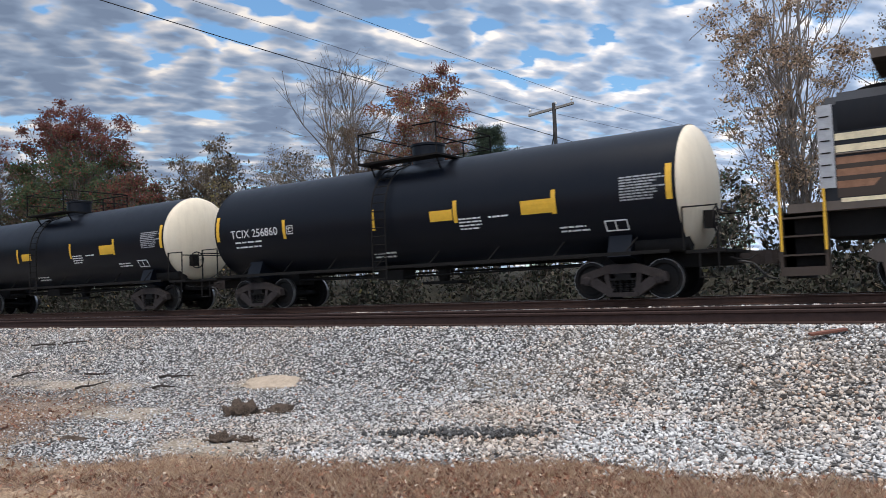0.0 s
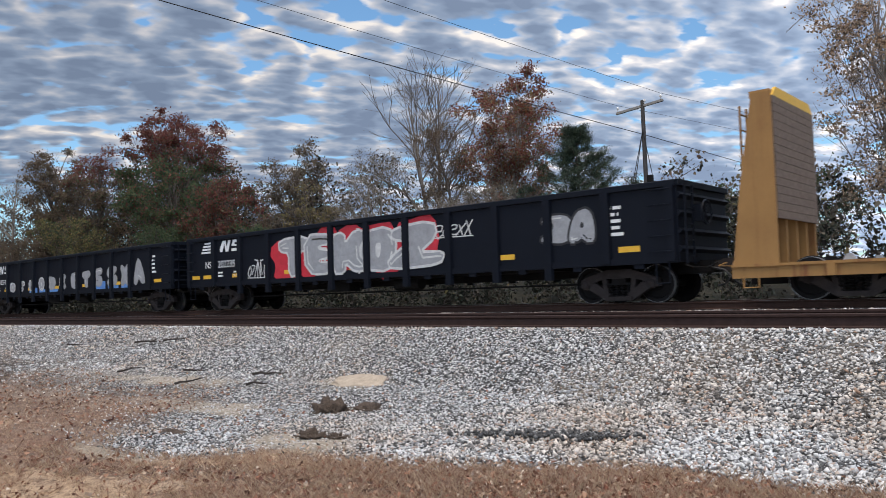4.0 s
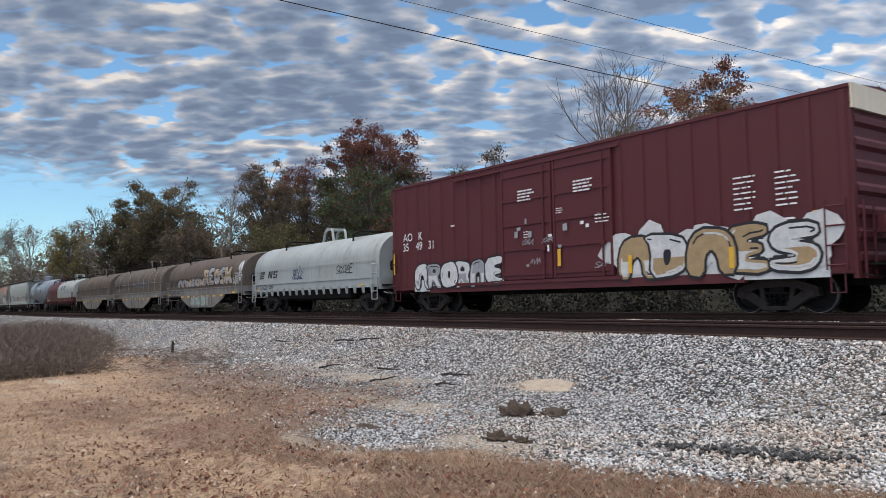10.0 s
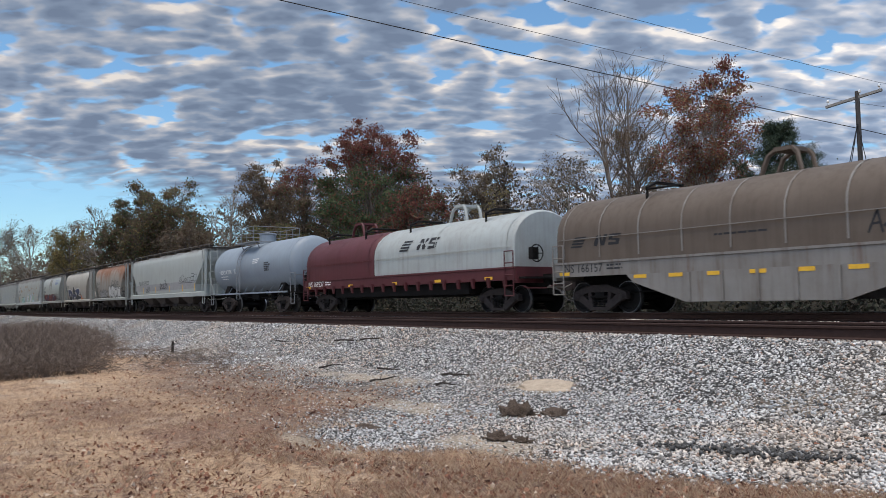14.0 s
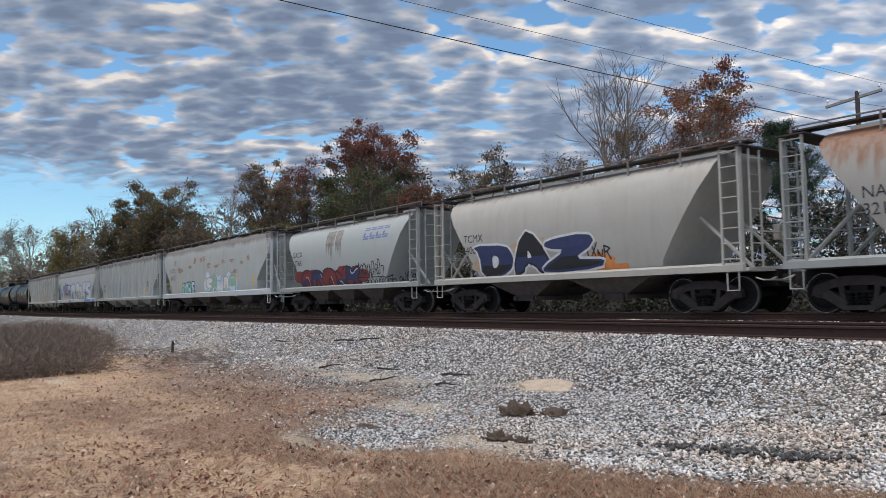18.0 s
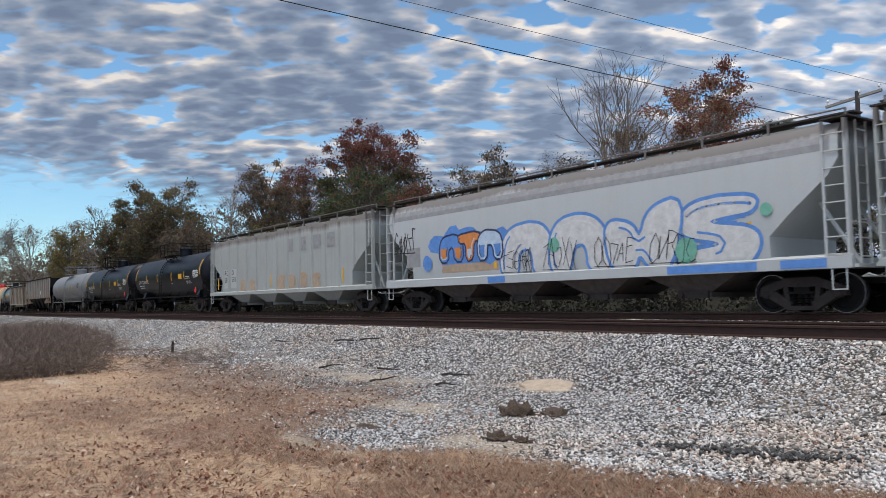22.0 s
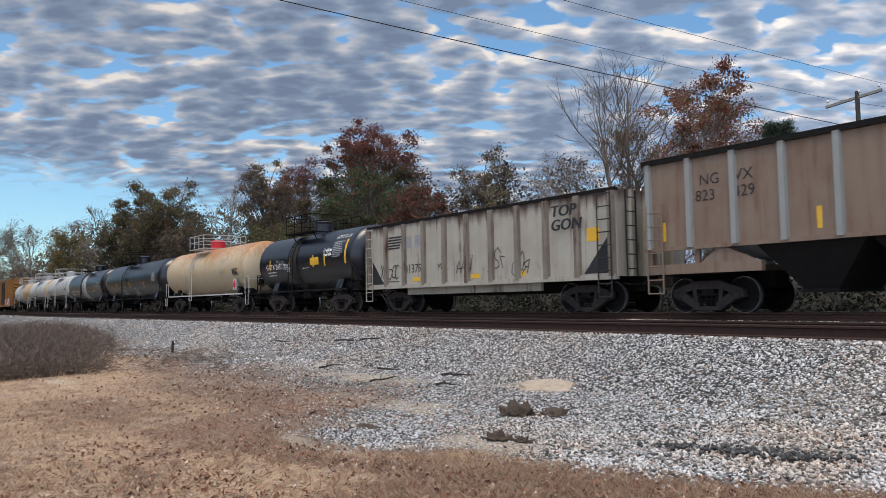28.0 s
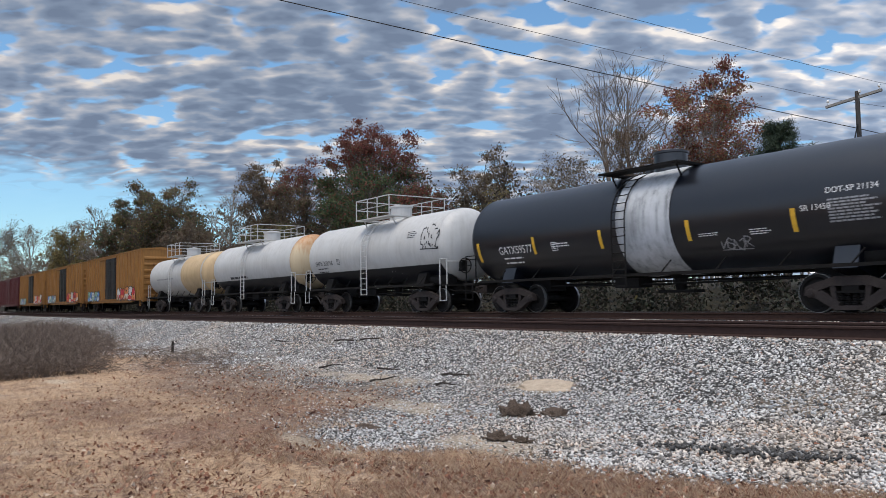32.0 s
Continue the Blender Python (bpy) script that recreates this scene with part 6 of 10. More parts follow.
def cut_lever(parent, x, k, mat):
    s = Shape()
    s.path([(x + k * 0.15, -1.42, 0.86), (x + k * 0.32, -1.38, 0.80), (x + k * 0.32, -0.6, 0.80), (x + k * 0.42, -0.2, 0.92)], 0.018, 5)
    return part("uncoupling_lever", s, mat, parent)


def reflectors(parent, xs, z0, z1, side, mat=YELLOW, w=0.10):
    for x in xs:
        patch(parent, x - w / 2, x + w / 2, z0, z1, mat, side, "reflector", 0.006, rows=3)


def round_side(zc, r):
    return lambda z: -math.sqrt(max(r * r - (z - zc) ** 2, 0.02))


def flat_side(y):
    return lambda z: y


CARS = []        # (thing, place along the train)


def car(name, label, category, left, right):
    c = (left + right) / 2
    ob = thing(name, label, category, (c, TRACK_Y, 0), "cars of the freight train")
    CARS.append((ob, c))
    return ob, (right - left) / 2


def tank_car(left, right, label, mat, r=1.5, zc=2.62, head=0.55, white_head=None, mark=("", WHITE, 0.30), dome_x=0.0, rail=UNDER, dots=(), yellow=(), prints=(), belt=None, bar_mat=UNDER, platform="centre", dome_mat=None, placards=(), pull=1.25, end_rail=True, print_mat=WHITE, mark_at=None, lit_z=(-0.34, 0.22), square=0.40, belly=None):
    ob, h = car("tank_car", label, "tank car", left, right)
    side = round_side(zc, r)
    hp = [(head * math.sin(a), r * math.cos(a)) for a in [math.pi / 2 * i / 9 for i in range(10)]]
    hp = [(s, max(q, 0.02)) for s, q in hp]
    body = Shape()
    k = 16
    prof = [(-h + 2 * h * i / k, r) for i in range(k + 1)]
    body.lathe(prof, "x", 48, (0, 0, zc), False)
    part("tank_shell", body, mat, ob)
    for kx in (-1, 1):
        hs = Shape().lathe([(kx * (h + s), q) for s, q in hp], "x", 48, (0, 0, zc))
        part("tank_head", hs, white_head or mat, ob, "")
        ws = Shape().lathe([(kx * (h - 0.04), r + 0.006), (kx * (h + 0.03), r + 0.006)], "x", 48, (0, 0, zc), False)
        part("weld_seam", ws, mat, ob)
    if belt:
        part("repaired_band", Shape().lathe([(dome_x + belt[0], r + 0.02), (dome_x + belt[1], r + 0.02)], "x", 48, (0, 0, zc), False), belt[2], ob, "scuffed pale band round the tank")
    if belly is not None:
        a0 = math.asin(belly / r)
        arc = [math.pi - a0 + (math.pi + 2 * a0) * i / 20 for i in range(21)]
        bl = Shape()
        bl.v = [(x, (r + 0.008) * math.cos(a), zc + (r + 0.008) * math.sin(a)) for x in (-h, h) for a in arc]
        bl.f = [(i, i + 1, 22 + i, 21 + i) for i in range(20)]
        part("belly", bl, TANK_BLACK, ob, "black-painted lower half of the shell")
    # dome, platform, rails
    top = zc + r
    dm = dome_mat or mat
    part("manway", Shape().lathe([(-0.15, 0.47), (0.46, 0.47), (0.48, 0.51), (0.54, 0.51), (0.58, 0.34), (0.62, 0.05)], "z", 22, (dome_x + 0.1, 0, top)), dm, ob)
    part("valve", Shape().lathe([(-0.1, 0.14), (0.3, 0.14), (0.34, 0.06)], "z", 12, (dome_x - 0.75, 0.1, top)), dm, ob)
    deck = Shape()
    dx, dy = 1.15, 1.15
    zd = top - 0.02
    for y in (-1, 1):
        deck.box(dome_x - dx, dome_x + dx, y * dy - 0.28, y * dy + 0.28, zd - 0.03, zd + 0.02)
        deck.rod((dome_x - dx, y * dy, zd), (dome_x - dx, y * (dy - 0.2), zc + math.sqrt(r * r - (dy - 0.25) ** 2) - 0.05), 0.03, 5)
        deck.rod((dome_x + dx, y * dy, zd), (dome_x + dx, y * (dy - 0.2), zc + math.sqrt(r * r - (dy - 0.25) ** 2) - 0.05), 0.03, 5)
    deck.box(dome_x - dx - 0.25, dome_x - dx, -dy - 0.28, dy + 0.28, zd - 0.03, zd + 0.02)
    deck.box(dome_x + dx, dome_x + dx + 0.25, -dy - 0.28, dy + 0.28, zd - 0.03, zd + 0.02)
    part("platform", deck, rail, ob)
    rods, posts = [], []
    for y in (-dy - 0.26, dy + 0.26):
        for x in (-dx - 0.2, -dx * 0.35, dx * 0.35, dx + 0.2):
            if platform == "near_open" and y < 0 and abs(x) < dx * 0.5:
                continue
            posts.append((dome_x + x, y, zd))
        if platform == "near_open" and y < 0:
            rods.append(((dome_x - dx - 0.2, y, zd + 0.85), (dome_x - dx * 0.5, y, zd + 0.85), 0.022, 5))
            rods.append(((dome_x + dx * 0.5, y, zd + 0.85), (dome_x + dx + 0.2, y, zd + 0.85), 0.022, 5))
        else:
            rods.append(((dome_x - dx - 0.2, y, zd + 0.85), (dome_x + dx + 0.2, y, zd + 0.85), 0.022, 5))
            rods.append(((dome_x - dx - 0.2, y, zd + 0.45), (dome_x + dx + 0.2, y, zd + 0.45), 0.016, 5))
    for x in (-dx - 0.2, dx + 0.2):
        for z in (0.45, 0.85):
            rods.append(((dome_x + x, -dy - 0.26, zd + z), (dome_x + x, dy + 0.26, zd + z), 0.02, 5))
    if platform == "bare":
        rods, posts = [], []
    guard = part("guard_rail", Shape().rod(*rods[0]), rail, ob) if rods else None
    for q in rods[1:]:
        part("rail_bar", Shape().rod(*q), rail, guard)
    for p in posts:
        part("rail_post", shared(("post", rail.name), lambda: Shape().rod((0, 0, 0), (0, 0, 0.85), 0.024, 5).mesh("rail_post", rail)), None, guard, at=p)
    # near ladder follows the shell
    for ky in (-1, 1):
        s = Shape()
        zz = [0.75 + i * (zd - 0.75) / 14 for i in range(15)]
        pts = [(-(abs(side(z)) + 0.12) if z > zc else -(r + 0.12)) for z in zz]
        stiles = [Shape().path([(dome_x - 0.55 + dxx, ky * -y, z) for y, z in zip(pts, zz)], 0.022, 5) for dxx in (-0.24, 0.24)]
        lad = part("ladder", stiles[0], rail, ob)
        part("stile", stiles[1], rail, lad)
        add_rungs(lad, [(dome_x - 0.55, ky * -y, z) for y, z in zip(pts, zz)], 0.48, rail, "x", 0.015)
    # underframe
    bot = zc - r
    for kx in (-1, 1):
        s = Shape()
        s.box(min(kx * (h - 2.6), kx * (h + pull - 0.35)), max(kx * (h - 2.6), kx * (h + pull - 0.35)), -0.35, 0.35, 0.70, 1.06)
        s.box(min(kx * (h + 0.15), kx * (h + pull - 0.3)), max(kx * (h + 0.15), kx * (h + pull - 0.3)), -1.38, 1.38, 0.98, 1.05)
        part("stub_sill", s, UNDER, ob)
        s = Shape()
        xs = kx * (h - 1.45)
        s.prism([(-1.25, 1.00), (-1.05, 1.55), (-0.7, bot + 0.42), (0.7, bot + 0.42), (1.05, 1.55), (1.25, 1.00), (0.5, 0.80), (-0.5, 0.80)], "x", xs - 0.28, xs + 0.28)
        part("saddle", s, mat if mat in (TANK_BLACK, TANK_GLOSS, TANK_GREYED) else UNDER, ob)
        if end_rail:
            xe = kx * (h + pull - 0.45)
            for y in (-1, 1):
                s = Shape().path([(kx * (h + 0.1), y * 1.36, 1.05), (kx * (h + 0.1), y * 1.36, 2.0), (xe, y * 1.36, 2.0), (xe, y * 1.36, 1.05)], 0.025, 5)
                part("end_rail", s, rail, ob)
            part("end_crossbar", Shape().rod((xe, -1.36, 1.9), (xe, 1.36, 1.9), 0.02, 5), rail, ob)
            part("end_step", Shape().path([(xe, -1.40, 1.0), (xe, -1.40, 0.45), (xe - kx * 0.4, -1.40, 0.45), (xe - kx * 0.4, -1.40, 1.0)], 0.022, 5), rail, ob)
        truck(ob, kx * (h - 1.45))
        cut_lever(ob, kx * (h + pull - 0.35), kx, UNDER)
    for y in (-1.42, 1.42):
        s = Shape()
        s.box(-h + 0.2, h - 0.2, y - 0.03, y + 0.03, 1.02, 1.10)
        for x in np.linspace(-h + 1.2, h - 1.2, 8):
            s.rod((x, y, 1.1), (x + 0.25, y * 0.92, 1.42), 0.02, 4)
        part("running_bar", s, bar_mat, ob)
    part("bottom_outlet", Shape().lathe([(-0.45, 0.14), (-0.1, 0.2), (0.1, 0.5)], "z", 14, (0.4, 0, bot)).box(-0.2, 1.0, -0.25, 0.25, bot - 0.5, bot - 0.42), UNDER, ob)
    part("brake_cylinder", Shape().lathe([(-0.7, 0.20), (0.7, 0.20)], "x", 14, (h - 0.6, -0.75, 1.25)), UNDER, ob)
    part("brake_rod", Shape().path([(-h + 2, -0.3, 0.86), (0, -0.34, 0.80), (h - 2, -0.3, 0.86)], 0.03, 5).path([(-h + 2, 0.35, 0.9), (h - 2, 0.35, 0.9)], 0.03, 5).box(-1.6, -0.7, -0.5, 0.1, 0.72, 1.0), UNDER, ob)
    hand_brake(ob, h + 0.62, -0.55, 1.75, UNDER)
    ends(ob, -h - pull, h + pull)
    # markings
    text, ink, size = mark
    if text:
        x0, x1, dz = mark_at or (-h + 0.85, -h + 0.85 + 0.80 * size * len(text), -0.30)
        full = max(p[0] for p in glyphs(text)[0]) * size / 0.70
        lettering(ob, text, x0, zc + dz, size, ink, side, (x1 - x0) / full)
        bars(ob, x0 + 0.15, zc + dz - 0.42, 0.75 * (x1 - x0), 0.30, 2, print_mat, side, 3, gap=0.32)
        xq, zq = x1 + square, zc + dz - 0.02
        box_ = Shape()
        for a0, a1, b0, b1 in ((0, 0.26, 0, 0.02), (0, 0.26, 0.24, 0.26), (0, 0.02, 0.02, 0.24), (0.24, 0.26, 0.02, 0.24), (0.07, 0.19, 0.06, 0.085), (0.07, 0.19, 0.175, 0.20), (0.07, 0.095, 0.085, 0.175)):
            box_.add([(xq + p, side(zq + q) - 0.006, zq + q) for p, q in ((a0, b0), (a1, b0), (a1, b1), (a0, b1))], [(0, 1, 2, 3)])
        part("class_square", box_.mesh("class_square", print_mat, 0), None, ob)
    for x in yellow:
        patch(ob, x - 0.06, x + 0.06, zc + lit_z[0], zc + lit_z[1], YELLOW, side, "reflector", 0.006, rows=3)
    for x, z, w, hh, n in prints:
        bars(ob, x, zc + z, w, hh, n, print_mat, side, int(x * 10) + 50, gap=0.45)
    for x, z, w, hh in dots:
        patch(ob, x, x + w, zc + z, zc + z + hh, YELLOW, side, "notice_plate", 0.006, rows=3)
    for x in placards:
        s = Shape().prism([(x, 1.20), (x + 0.19, 1.42), (x, 1.64), (x - 0.19, 1.42)], "y", -1.46, -1.44)
        part("placard", s, RED_INK, ob, "red diamond placard")
    return ob, h, side


def gondola(left, right, label, mat, top=2.82, bottom=0.98, belly=0.62, ribs=13, rib_w=0.20, mark="", ink=WHITE, plates=(), kind="smooth", rail=None):
    ob, h = car("gondola_car", label, "gondola car", left, right)
    y = 1.48
    stations = [-h + 0.12 + (2 * h - 0.24) * i / (ribs - 1) for i in range(ribs)]
    if kind == "corrugated":      # two wide bays at each end, narrow ones between
        stations = [-h + 0.12, -8.18, -6.62] + [-5.70 + 0.95 * i for i in range(13)] + [6.62, 8.18, h - 0.12]
    for ky in (-1, 1):
        part("side_sheet", Shape().box(-h, h, ky * y - 0.012, ky * y + 0.012, bottom, top - 0.1), mat, ob)
        part("top_rail", Shape().prism([(ky * (y - 0.06), top - 0.14), (ky * (y + 0.085), top - 0.14), (ky * (y + 0.085), top - 0.02), (ky * (y + 0.07), top), (ky * (y - 0.05), top)], "x", -h - 0.03, h + 0.03), rail or mat, ob)
        part("side_sill", Shape().box(-h, h, ky * y - 0.07, ky * y + 0.07, bottom - 0.06, bottom + 0.10), mat, ob)
        for x in stations:
            low = belly if abs(x) < h - 3.4 else bottom - 0.02
            me = shared(("rib", kind, low, top, rib_w, mat.name), lambda: Shape().prism([(-rib_w / 2, -0.10), (rib_w / 2, -0.10), (rib_w / 2 + 0.03, 0.0), (-rib_w / 2 - 0.03, 0.0)], "z", low, top - 0.12).mesh("rib", mat))
            o = part("rib", me, None, ob, at=(x, ky * (y + 0.012), 0))
            if ky > 0:
                o.rotation_euler = (0, 0, math.pi)
        if kind == "corrugated":
            for i, (p, q) in enumerate(zip(stations, stations[1:])):
                if i == 1 and ky < 0:
                    continue          # the stencilled bay is flat
                a, w = (p + q) / 2, round(q - p - rib_w - 0.12, 2)
                me = shared(("corr", w), lambda: corrugation(w, bottom + 0.45, top - 0.22, 6).mesh("corrugated_panel", mat))
                o = part("corrugated_panel", me, None, ob, at=(a, ky * (y + 0.012), 0))
                if ky > 0:
                    o.rotation_euler = (0, 0, math.pi)
        else:
            for i in range(ribs - 1):
                a = -h + 0.12 + (2 * h - 0.24) * (i + 0.5) / (ribs - 1)
                part("tie_pocket", shared("pocket" + mat.name, lambda: Shape().box(-0.12, 0.12, -0.05, 0.0, 0, 0.18).mesh("tie_pocket", mat)), None, ob, at=(a, ky * (y + (0.0 if ky < 0 else 0.05)), bottom - 0.17))
    part("floor", Shape().box(-h, h, -y, y, bottom + 0.10, bottom + 0.16), UNDER, ob)
    for kx in (-1, 1):
        w = part("end_wall", Shape().box(kx * h - 0.03, kx * h + 0.03, -y, y, bottom - 0.05, top - 0.04), mat, ob)
        for z in np.linspace(bottom + 0.25, top - 0.35, 4):
            part("end_rib", Shape().prism([(kx * (h + 0.03), z - 0.08), (kx * (h + 0.13), z), (kx * (h + 0.03), z + 0.08)], "y", -y, y), mat, w)
        part("end_cap", Shape().box(kx * h - 0.07, kx * h + 0.10, -y - 0.05, y + 0.05, top - 0.13, top + 0.005), mat, w)
        for z in np.linspace(bottom + 0.2, top - 0.2, 5):
            part("grab_iron", Shape().path([(kx * (h - 0.1), -y - 0.10, z), (kx * (h - 0.1), -y - 0.17, z), (kx * (h - 0.62), -y - 0.17, z), (kx * (h - 0.62), -y - 0.10, z)], 0.016, 5), mat, ob)
        ladder(ob, kx * (h + 0.16), -y + 0.35, bottom - 0.1, top - 0.1, 0.42, mat, 5, "y", "end_ladder")
        stirrup(ob, kx * (h - 0.35), mat, -y - 0.06, bottom, 0.52)
        truck(ob, kx * (h - 1.75))
        cut_lever(ob, kx * h, kx, UNDER)
        s = Shape().box(min(kx * (h - 2.4), kx * (h + 0.30)), max(kx * (h - 2.4), kx * (h + 0.30)), -0.35, 0.35, 0.68, bottom)
        part("draft_sill", s, UNDER, ob)
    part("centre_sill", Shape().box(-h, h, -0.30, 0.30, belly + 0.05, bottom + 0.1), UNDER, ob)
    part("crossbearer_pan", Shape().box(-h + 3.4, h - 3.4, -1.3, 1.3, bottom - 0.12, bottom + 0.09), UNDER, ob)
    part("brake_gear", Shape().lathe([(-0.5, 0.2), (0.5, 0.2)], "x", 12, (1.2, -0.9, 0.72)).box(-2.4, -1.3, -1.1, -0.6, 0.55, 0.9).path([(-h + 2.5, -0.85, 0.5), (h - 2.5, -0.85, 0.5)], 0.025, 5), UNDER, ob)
    hand_brake(ob, h + 0.42, -0.75, top - 0.75, mat)
    ends(ob, -h - 0.62, h + 0.62)
    return ob, h, flat_side(-y - 0.014)


def corrugation(w, z0, z1, n=7):
    """One pressed sheet with raised horizontal waves."""
    d = (z1 - z0) / n
    out = [(0.0, z0)]
    for i in range(n):
        z = z0 + i * d
        out += [(-0.005, z + d * 0.14), (-0.05, z + d * 0.34), (-0.05, z + d * 0.70), (-0.005, z + d * 0.92)]
    out.append((0.0, z1))
    m = len(out)
    v = [(x, y * k, z) for x, k in ((-w / 2, 0.0), (-w / 2 + 0.07, 1.0), (w / 2 - 0.07, 1.0), (w / 2, 0.0)) for y, z in out]
    return Shape().add(v, [(j * m + i, j * m + i + 1, (j + 1) * m + i + 1, (j + 1) * m + i) for j in range(3) for i in range(m - 1)])


def horse_logo(ob, x, z, side, mat, k=1.0):
    """The road's mark as plain shapes: four speed bars and two slanted blocks."""
    for i in range(4):
        zz = z + 0.34 * k - i * 0.115 * k
        a = x - i * 0.07 * k
        s = Shape().add([(a, side(zz) - 0.006, zz), (a + 0.62 * k, side(zz) - 0.006, zz), (a + 0.66 * k, side(zz + 0.07 * k) - 0.006, zz + 0.07 * k), (a + 0.04 * k, side(zz + 0.07 * k) - 0.006, zz + 0.07 * k)], [(0, 1, 2, 3)])
        part("speed_bar", s.mesh("speed_bar", mat, 0), mat, ob)
    s = Shape()
    for a, pts in ((x + 1.05 * k, [(0, 0), (0.16, 0), (0.30, 0.30), (0.36, 0), (0.54, 0), (0.70, 0.42), (0.54, 0.42), (0.44, 0.16), (0.38, 0.42), (0.18, 0.42), (0.0, 0.12)]),
                   (x + 1.78 * k, [(0, 0), (0.52, 0), (0.60, 0.22), (0.22, 0.24), (0.24, 0.32), (0.64, 0.32), (0.68, 0.42), (0.10, 0.42), (0.03, 0.20), (0.40, 0.17), (0.38, 0.10), (0.03, 0.10)])):
        s.add([(a + p * k, side(z + q * k) - 0.006, z + q * k) for p, q in pts], [tuple(range(len(pts)))])
    part("road_emblem", s.mesh("road_emblem", mat, 0), mat, ob)


def body_loft(profile, reach):
    """A car body: cross-section corners (y, z) up the near side and down the far side; reach(z): half length there."""
    s = Shape()
    n = len(profile)
    v = [(-reach(z), y, z) for y, z in profile] + [(reach(z), y, z) for y, z in profile]
    f = [(i, (i + 1) % n, n + (i + 1) % n, n + i) for i in range(n)]
    half = n // 2
    for base, flip in ((0, False), (n, True)):
        for i in range(half - 1):
            f.append((base + i, base + i + 1, base + n - 2 - i, base + n - 1 - i))
    s.add(v, f)
    return s


def hopper_car(left, right, label, mat, style, top=4.15, bottom=1.05, bays=3, ribs=0, rail_mat=None, steel=None, cut=1.7, bay_mat=BAY_GRIME, patches=(), slope_dark=True):
    ob, h = car("covered_hopper_car", label, "hopper car", left, right)
    rail_mat, steel = rail_mat or ROOF_DARK, steel or mat
    if style == "ribbed":
        prof = [(-1.42, bottom), (-1.46, bottom + 0.02), (-1.46, top - 0.25), (-1.40, top - 0.10), (-0.55, top + 0.12)]
        kink0, kink1, inset = 1.95, 3.05, 0.28
    else:
        prof = [(-1.34, bottom), (-1.44, bottom + 0.35), (-1.52, bottom + 0.9), (-1.56, bottom + 1.5), (-1.54, bottom + 2.1), (-1.44, top - 0.5), (-1.28, top - 0.22), (-0.98, top), (-0.55, top + 0.12)]
        kink0, kink1, inset = 1.30, top - 0.35, 0.95
        if style == "smooth":
            kink0, kink1, inset = 1.85, 3.25, 0.32
            prof = [(-1.44, bottom), (-1.50, bottom + 0.3), (-1.53, bottom + 1.2), (-1.53, bottom + 2.0), (-1.50, top - 0.45), (-1.44, top - 0.2), (-1.30, top - 0.02), (-0.55, top + 0.14)]
    xs = [p[1] for p in prof]

    def side(z):
        return float(np.interp(z, xs, [p[0] for p in prof])) - (0.0 if style != "ribbed" else 0.012)

    def reach(z):
        return h - inset - cut * min(1, max(0, (kink1 - z) / (kink1 - kink0)))
    fine = []
    for (a, b), (c, d) in zip(prof, prof[1:]):
        m = max(1, int((d - b) / 0.35))
        fine += [(a + (c - a) * i / m, b + (d - b) * i / m) for i in range(m)]
    fine.append(prof[-1])
    full = fine + [(-y, z) for y, z in reversed(fine)]
    part("hopper_body", body_loft(full, reach), mat, ob)
    if style == "ribbed":
        for ky in (-1, 1):
            for i in range(ribs):
                x = -h + inset + 0.12 + (2 * (h - inset) - 0.24) * i / (ribs - 1)
                over = abs(x) - (h - inset - cut)
                z0 = bottom if over <= 0 else kink0 + (kink1 - kink0) * over / cut
                if z0 > top - 0.6:
                    z0 = kink1
                me = shared(("hrib", round(z0, 2), top, mat.name), lambda: Shape().prism([(-0.05, -0.085), (0.05, -0.085), (0.075, 0), (-0.075, 0)], "z", z0, top - 0.22).mesh("rib", mat))
                o = part("rib", me, None, ob, at=(x, ky * 1.46, 0))
                if ky > 0:
                    o.rotation_euler = (0, 0, math.pi)
    # sills, end platforms, ladders
    for ky in (-1, 1):
        sh = 0.26 if style == "smooth" else 0.16
        part("side_sill", Shape().prism([(ky * 1.40, bottom - 0.06), (ky * 1.55, bottom - 0.06), (ky * 1.555, bottom - 0.06 + sh), (ky * 1.45, bottom + sh)], "x", -h + 0.1, h - 0.1), steel, ob)
        for kx in (-1, 1):
            s = Shape()
            for xx in (0.16, 0.66):
                s.box(kx * (h - xx) - 0.028, kx * (h - xx) + 0.028, ky * 1.52 - 0.028, ky * 1.52 + 0.028, bottom, top + 0.02)
            add_rungs(part("ladder", s, steel, ob), [(kx * (h - 0.41), ky * 1.54, z) for z in np.arange(bottom + 0.25, top, 0.38)], 0.5, steel, "x", 0.017)
            part("corner_post", Shape().box(kx * (h - 0.16) - 0.04, kx * (h - 0.16) + 0.04, ky * 1.46 - 0.05, ky * 1.46 + 0.05, bottom, top + 0.02), steel, ob)
            stirrup(ob, kx * (h - 0.40), steel, ky * 1.52, bottom, 0.52)
    for kx in (-1, 1):
        part("end_platform", Shape().box(min(kx * (h - 2.3), kx * h), max(kx * (h - 2.3), kx * h), -1.45, 1.45, bottom - 0.05, bottom + 0.03), steel, ob)
        ladder(ob, kx * (h - 0.08), -0.95, bottom, top, 0.45, steel, None, "y", "end_ladder")
        s = Shape()
        for y in (-0.9, 0.9):
            s.rod((kx * (h - 0.2), y, bottom), (kx * (h - inset - cut * 0.45), y, (kink0 + kink1) / 2), 0.05, 6)
        s.rod((kx * (h - 0.14), -1.5, bottom + 0.95), (kx * (h - 0.14), 1.5, bottom + 0.95), 0.02, 5)
        part("end_brace", s, steel, ob)
